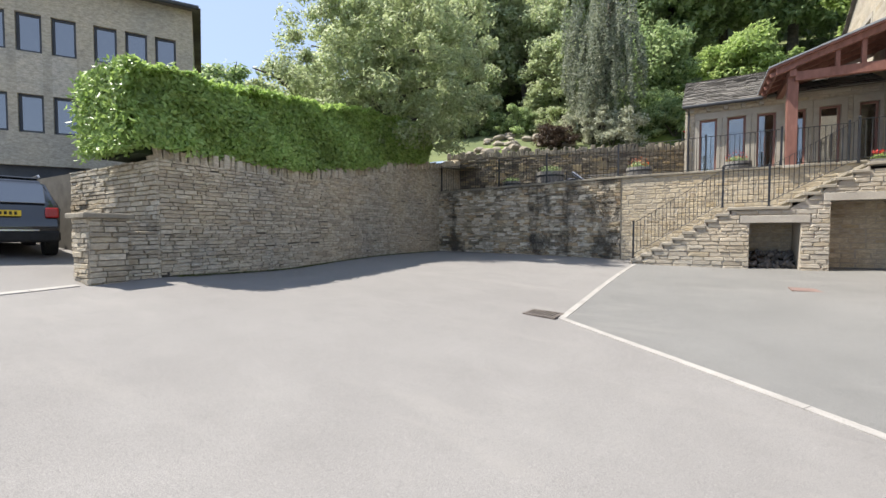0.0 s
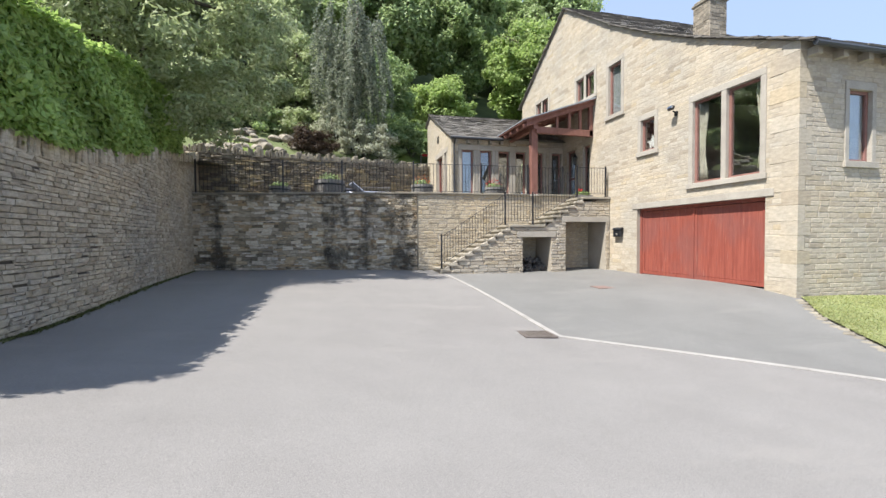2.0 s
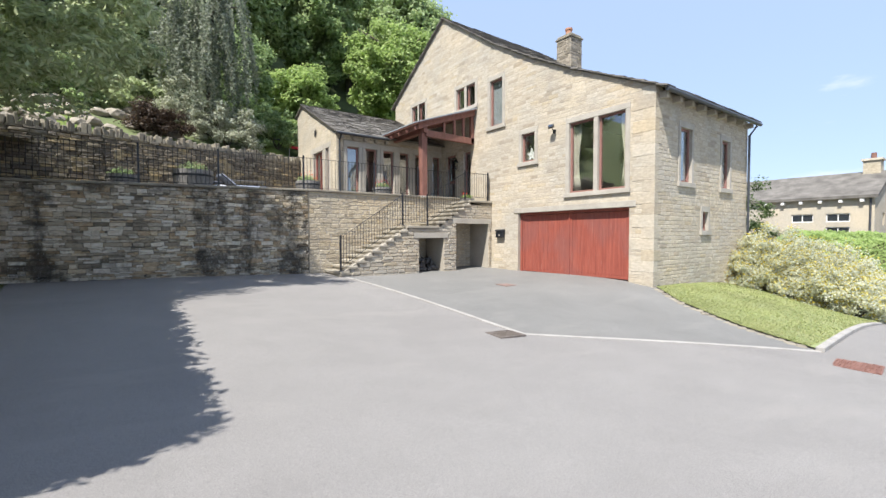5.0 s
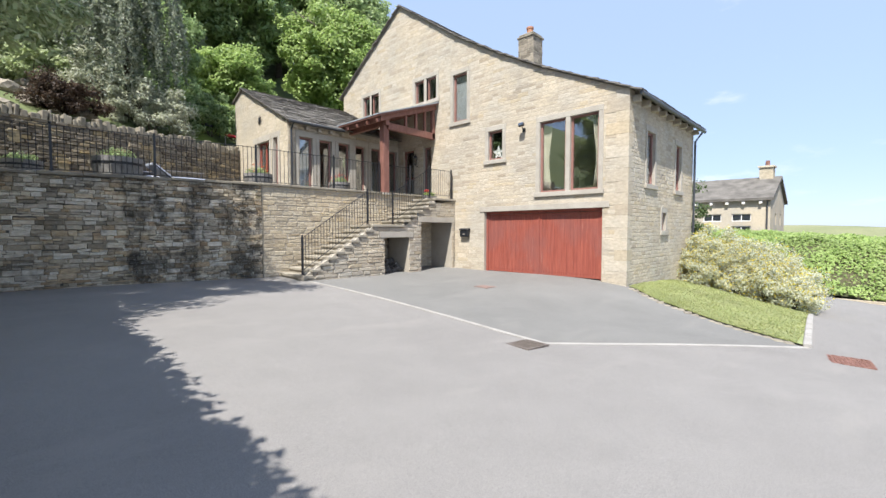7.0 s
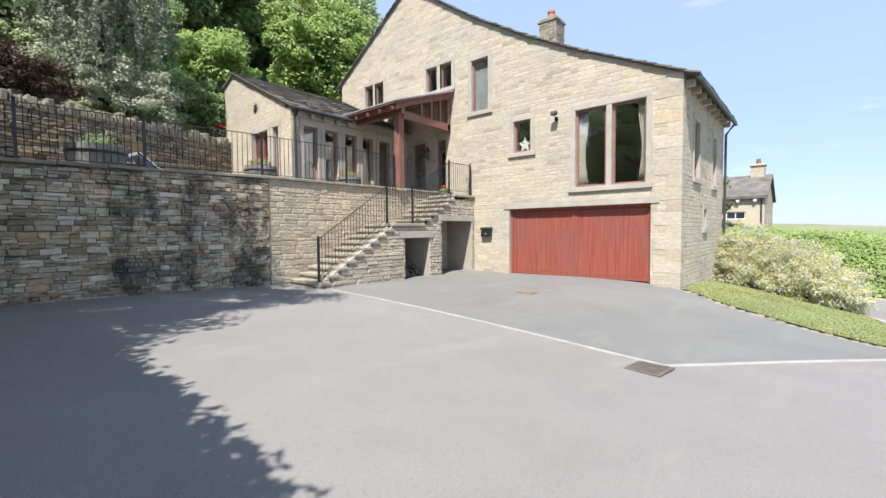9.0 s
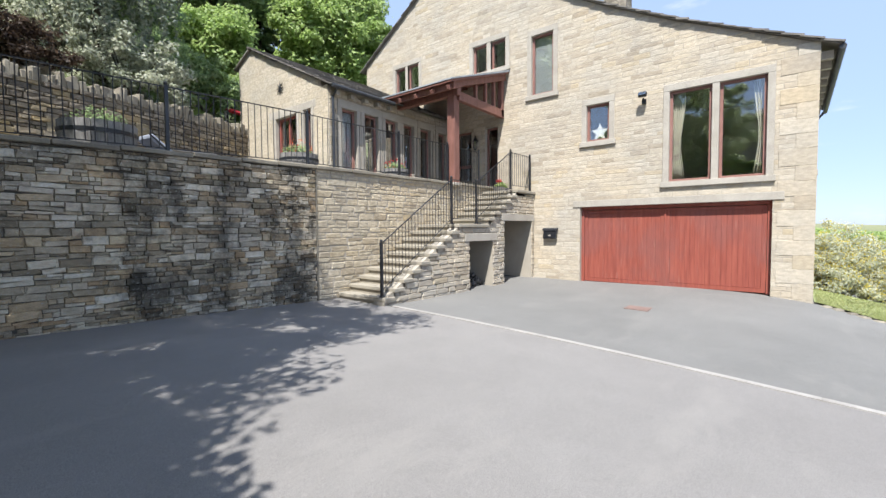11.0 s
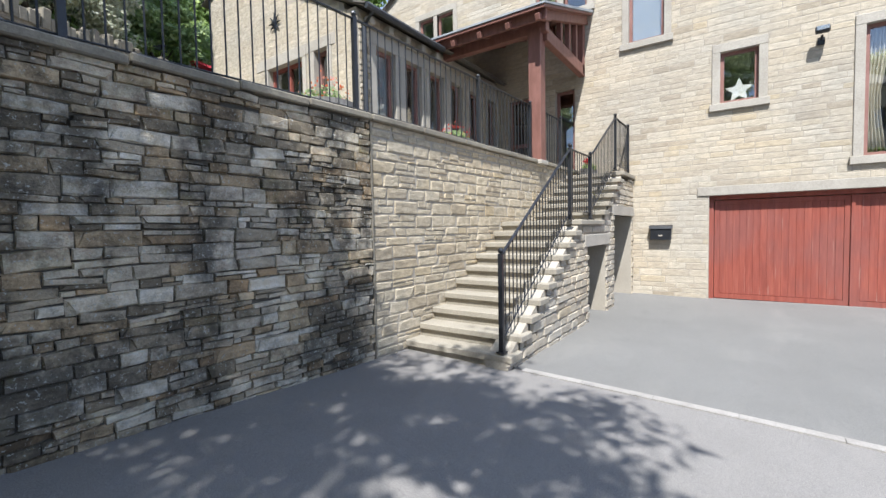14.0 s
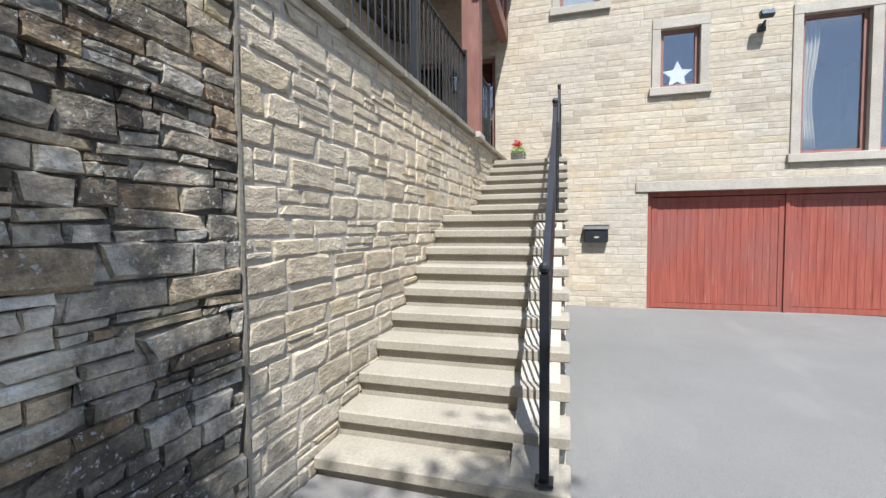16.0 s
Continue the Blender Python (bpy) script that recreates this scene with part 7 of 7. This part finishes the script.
    put("plate_mark", bm, RUBBER, plate_ob)
    bm = bmesh.new()
    box(bm, -0.05, 0.1, -0.82, 0.82, 0.30, 0.52, bevel=0.04)
    put("bumper", bm, RUBBER)
    bm = bmesh.new()
    box(bm, -0.055, -0.05, -0.5, 0.5, 0.52, 0.545)
    put("bumper_trim", bm, CHROME)
    return c


def gloss(name, colour, rough, metal=0.0, coat=0.0):
    m, nd, lk, b = material(name)
    v = world_pos(nd, lk)
    lk.new(ramp(nd, lk, tex_noise(nd, lk, v, 3, 3), [(0.3, tuple(x * 0.9 for x in colour)), (0.7, colour)]), b.inputs["Base Color"])
    b.inputs["Roughness"].default_value, b.inputs["Metallic"].default_value, b.inputs["Coat Weight"].default_value = rough, metal, coat
    return m


RUBBER = rough_mat("black_rubber", (0.012, 0.012, 0.012), (0.022, 0.022, 0.022), 6, 60, 0.8, 0.1)
CHROME = gloss("silver_metal", (0.6, 0.6, 0.6), 0.25, 1.0)
RED_GLASS = gloss("red_lamp_glass", (0.35, 0.01, 0.01), 0.15)
YELLOW_PLATE = gloss("yellow_plate", (0.72, 0.5, 0.03), 0.4)
car((-13.7, 2.25, level(-13.7, 2.25) + 0.02), 172, gloss("black_paint", (0.012, 0.014, 0.02), 0.2, 0.0, 1.0), "black compact hatchback with silver roof rails parked outside a garage", gloss("black_roof", (0.03, 0.03, 0.032), 0.25, 0.0, 1.0))
car((-14.6, -0.6, level(-14.6, -0.6) + 0.02), 172, gloss("silver_paint", (0.45, 0.47, 0.5), 0.25, 0.3, 1.0), "silver car parked before a grey garage door", gloss("silver_roof", (0.45, 0.47, 0.5), 0.25, 0.3, 1.0))
# pale edge line of the neighbour's drive
bm = bmesh.new()
strip(bm, [(-11.2, -4.0), (-11.15, 2.5)], 0.16, 0.012, gap=0.006)
tagged(mesh_ob("trim", bm, LINE), "pale stone edging across the neighbouring drive", "edging", kind="structure")
shed = thing("shed", "dark timber shed roof behind the hedge", "shed", (-24, 13.0, 1.8))
bm = bmesh.new()
prism(bm, [(11.5, 1.0), (15.0, 1.0), (15.0, 6.3), (13.2, 7.2), (11.5, 6.3)], -25.5, -23.0, "x")
part("body", bm, GREY, shed)

# ---- far house to the east ----
fh = thing("far_house", "distant sandstone house with slate roof and chimney", "house", (31, 7.4, -2.5))
FH_HOLES = [(8.6, 9.9, 2.15, 2.75), (10.6, 11.9, 2.15, 2.75), (8.6, 9.9, -0.2, 1.8), (10.6, 11.9, 1.0, 1.8), (8.6, 9.9, 1.9, 2.1)]
bm = bmesh.new()
wall_cells(bm, 7.4, 20.0, lambda u: -4, lambda u: 3.85, FH_HOLES[:3], slab_put("x", 31.0, 31.35))
part("front_wall", bm, PALE_WALL, fh)
bm = bmesh.new()
wall_cells(bm, 31.36, 39.0, lambda u: -4, steps_of([(31.36, 3.85), (35.2, 5.7), (39.0, 3.85)]), [(33.5, 34.2, 1.9, 2.8), (36.2, 36.9, 1.9, 2.8)], slab_put("y", 7.4, 7.75))
part("gable_wall", bm, PALE_WALL, fh)
bm = bmesh.new()
prism(bm, [(30.7, 3.75), (35.2, 5.75), (35.2, 5.95), (30.7, 3.95)], 7.2, 20.2, "y")
prism(bm, [(39.3, 3.75), (35.2, 5.75), (35.2, 5.95), (39.3, 3.95)], 7.2, 20.2, "y")
part("roof", bm, SLATE, fh)
bm = bmesh.new()
box(bm, 34.7, 35.7, 7.75, 8.7, 5.3, 6.7)
box(bm, 34.6, 35.8, 7.65, 8.8, 6.7, 6.85)
part("chimney", bm, OLD_STONE, fh)
bm = bmesh.new()
lathe(bm, [(0.18, 6.85), (0.15, 7.3)], 10, (35.2, 8.2, 0))
part("chimney_pot", bm, plate_m, fh)
for h in FH_HOLES[:3]:
    joinery(fh, "window", "x", 31.0, *h, leaves=2, wood=WHITE, glass=PANE, inset=0.08)
for i in range(8):
    bm = bmesh.new()
    box(bm, 30.75, 31.01, 7.9 + i * 1.1, 8.1 + i * 1.1, 3.5, 3.7)
    part("corbel", bm, WHITE, fh)
bm = bmesh.new()
tube(bm, [(30.95, 7.6, 3.7), (30.95, 7.6, -3)], 0.06, 6)
part("downpipe", bm, GREY, fh)

# overgrown bank and wall across the lower drive
bank_top = lambda x: float(np.interp(x, [14, 20, 30], [0.2, 1.0, 1.2]))
bm = bmesh.new()
grid_sheet(bm, [19.0, 19.6, 20.6, 22, 25, 30, 60], frange(-30, 12, 2), lambda x, y: float(np.interp(x, [19.0, 19.6, 20.6, 22, 25, 60], [-2.0, -1.5, -0.5, 0.5, 0.75, -1.5])) + 0.1 * y * (0.6 if y > 0 else 0.2))
bank = mesh_ob("ground_bank", bm, SOIL, smooth=True)
tagged(bank, "earth bank above the lower drive", "earth bank", kind="structure")
rg = np.random.default_rng(90)
n = 42000
yb = rg.uniform(-14, 10, n)
s = rg.random(n)
xb = 18.9 + 6.0 * s
zb = np.interp(xb, [19.0, 19.6, 20.6, 22, 25, 60], [-2.0, -1.5, -0.5, 0.5, 0.75, -1.5]) + 0.1 * yb * np.where(yb > 0, 0.6, 0.2) + 0.25 * rg.random(n) + 0.18 * np.sin(1.7 * yb) * np.sin(2.3 * xb)
creeper = thing("creeper", "bright green creeper covering the bank", "climbing plant", (20, 0, -1), kind="stuff")
quads("foliage", np.stack([xb, yb, zb], 1), np.tile((-0.7, 0, 0.8), (n, 1)), 0.12, BRIGHT_LEAF, 91, creeper, 1.3)
bm = bmesh.new()
box(bm, 18.7, 19.1, -30, 8, -4, -1.95)
tagged(mesh_ob("wall_low", bm, HEDGE_STONE), "low stone retaining wall along the lower drive", "wall", kind="structure")

# ---- distance ----
def moor(x, y):
    a = math.atan2(y, x)
    return -60 + 63 * math.exp(-((math.hypot(x, y) - 900) / 320) ** 2) * (0.97 + 0.11 * math.sin(5 * a + 1.2) + 0.04 * math.sin(13 * a))


bm = bmesh.new()
rings = []
for rad in (420, 560, 700, 820, 900, 980, 1150, 1500):
    rings.append([bm.verts.new((rad * math.cos(a), rad * math.sin(a), moor(rad * math.cos(a), rad * math.sin(a)))) for a in np.linspace(-2.9, 1.2, 70)])
for a, b in zip(rings, rings[1:]):
    for k in range(69):
        bm.faces.new((a[k], b[k], b[k + 1], a[k + 1]))
tagged(mesh_ob("backdrop", bm, MEADOW, smooth=True), "far moorland hills on the horizon", "hills", kind="structure")
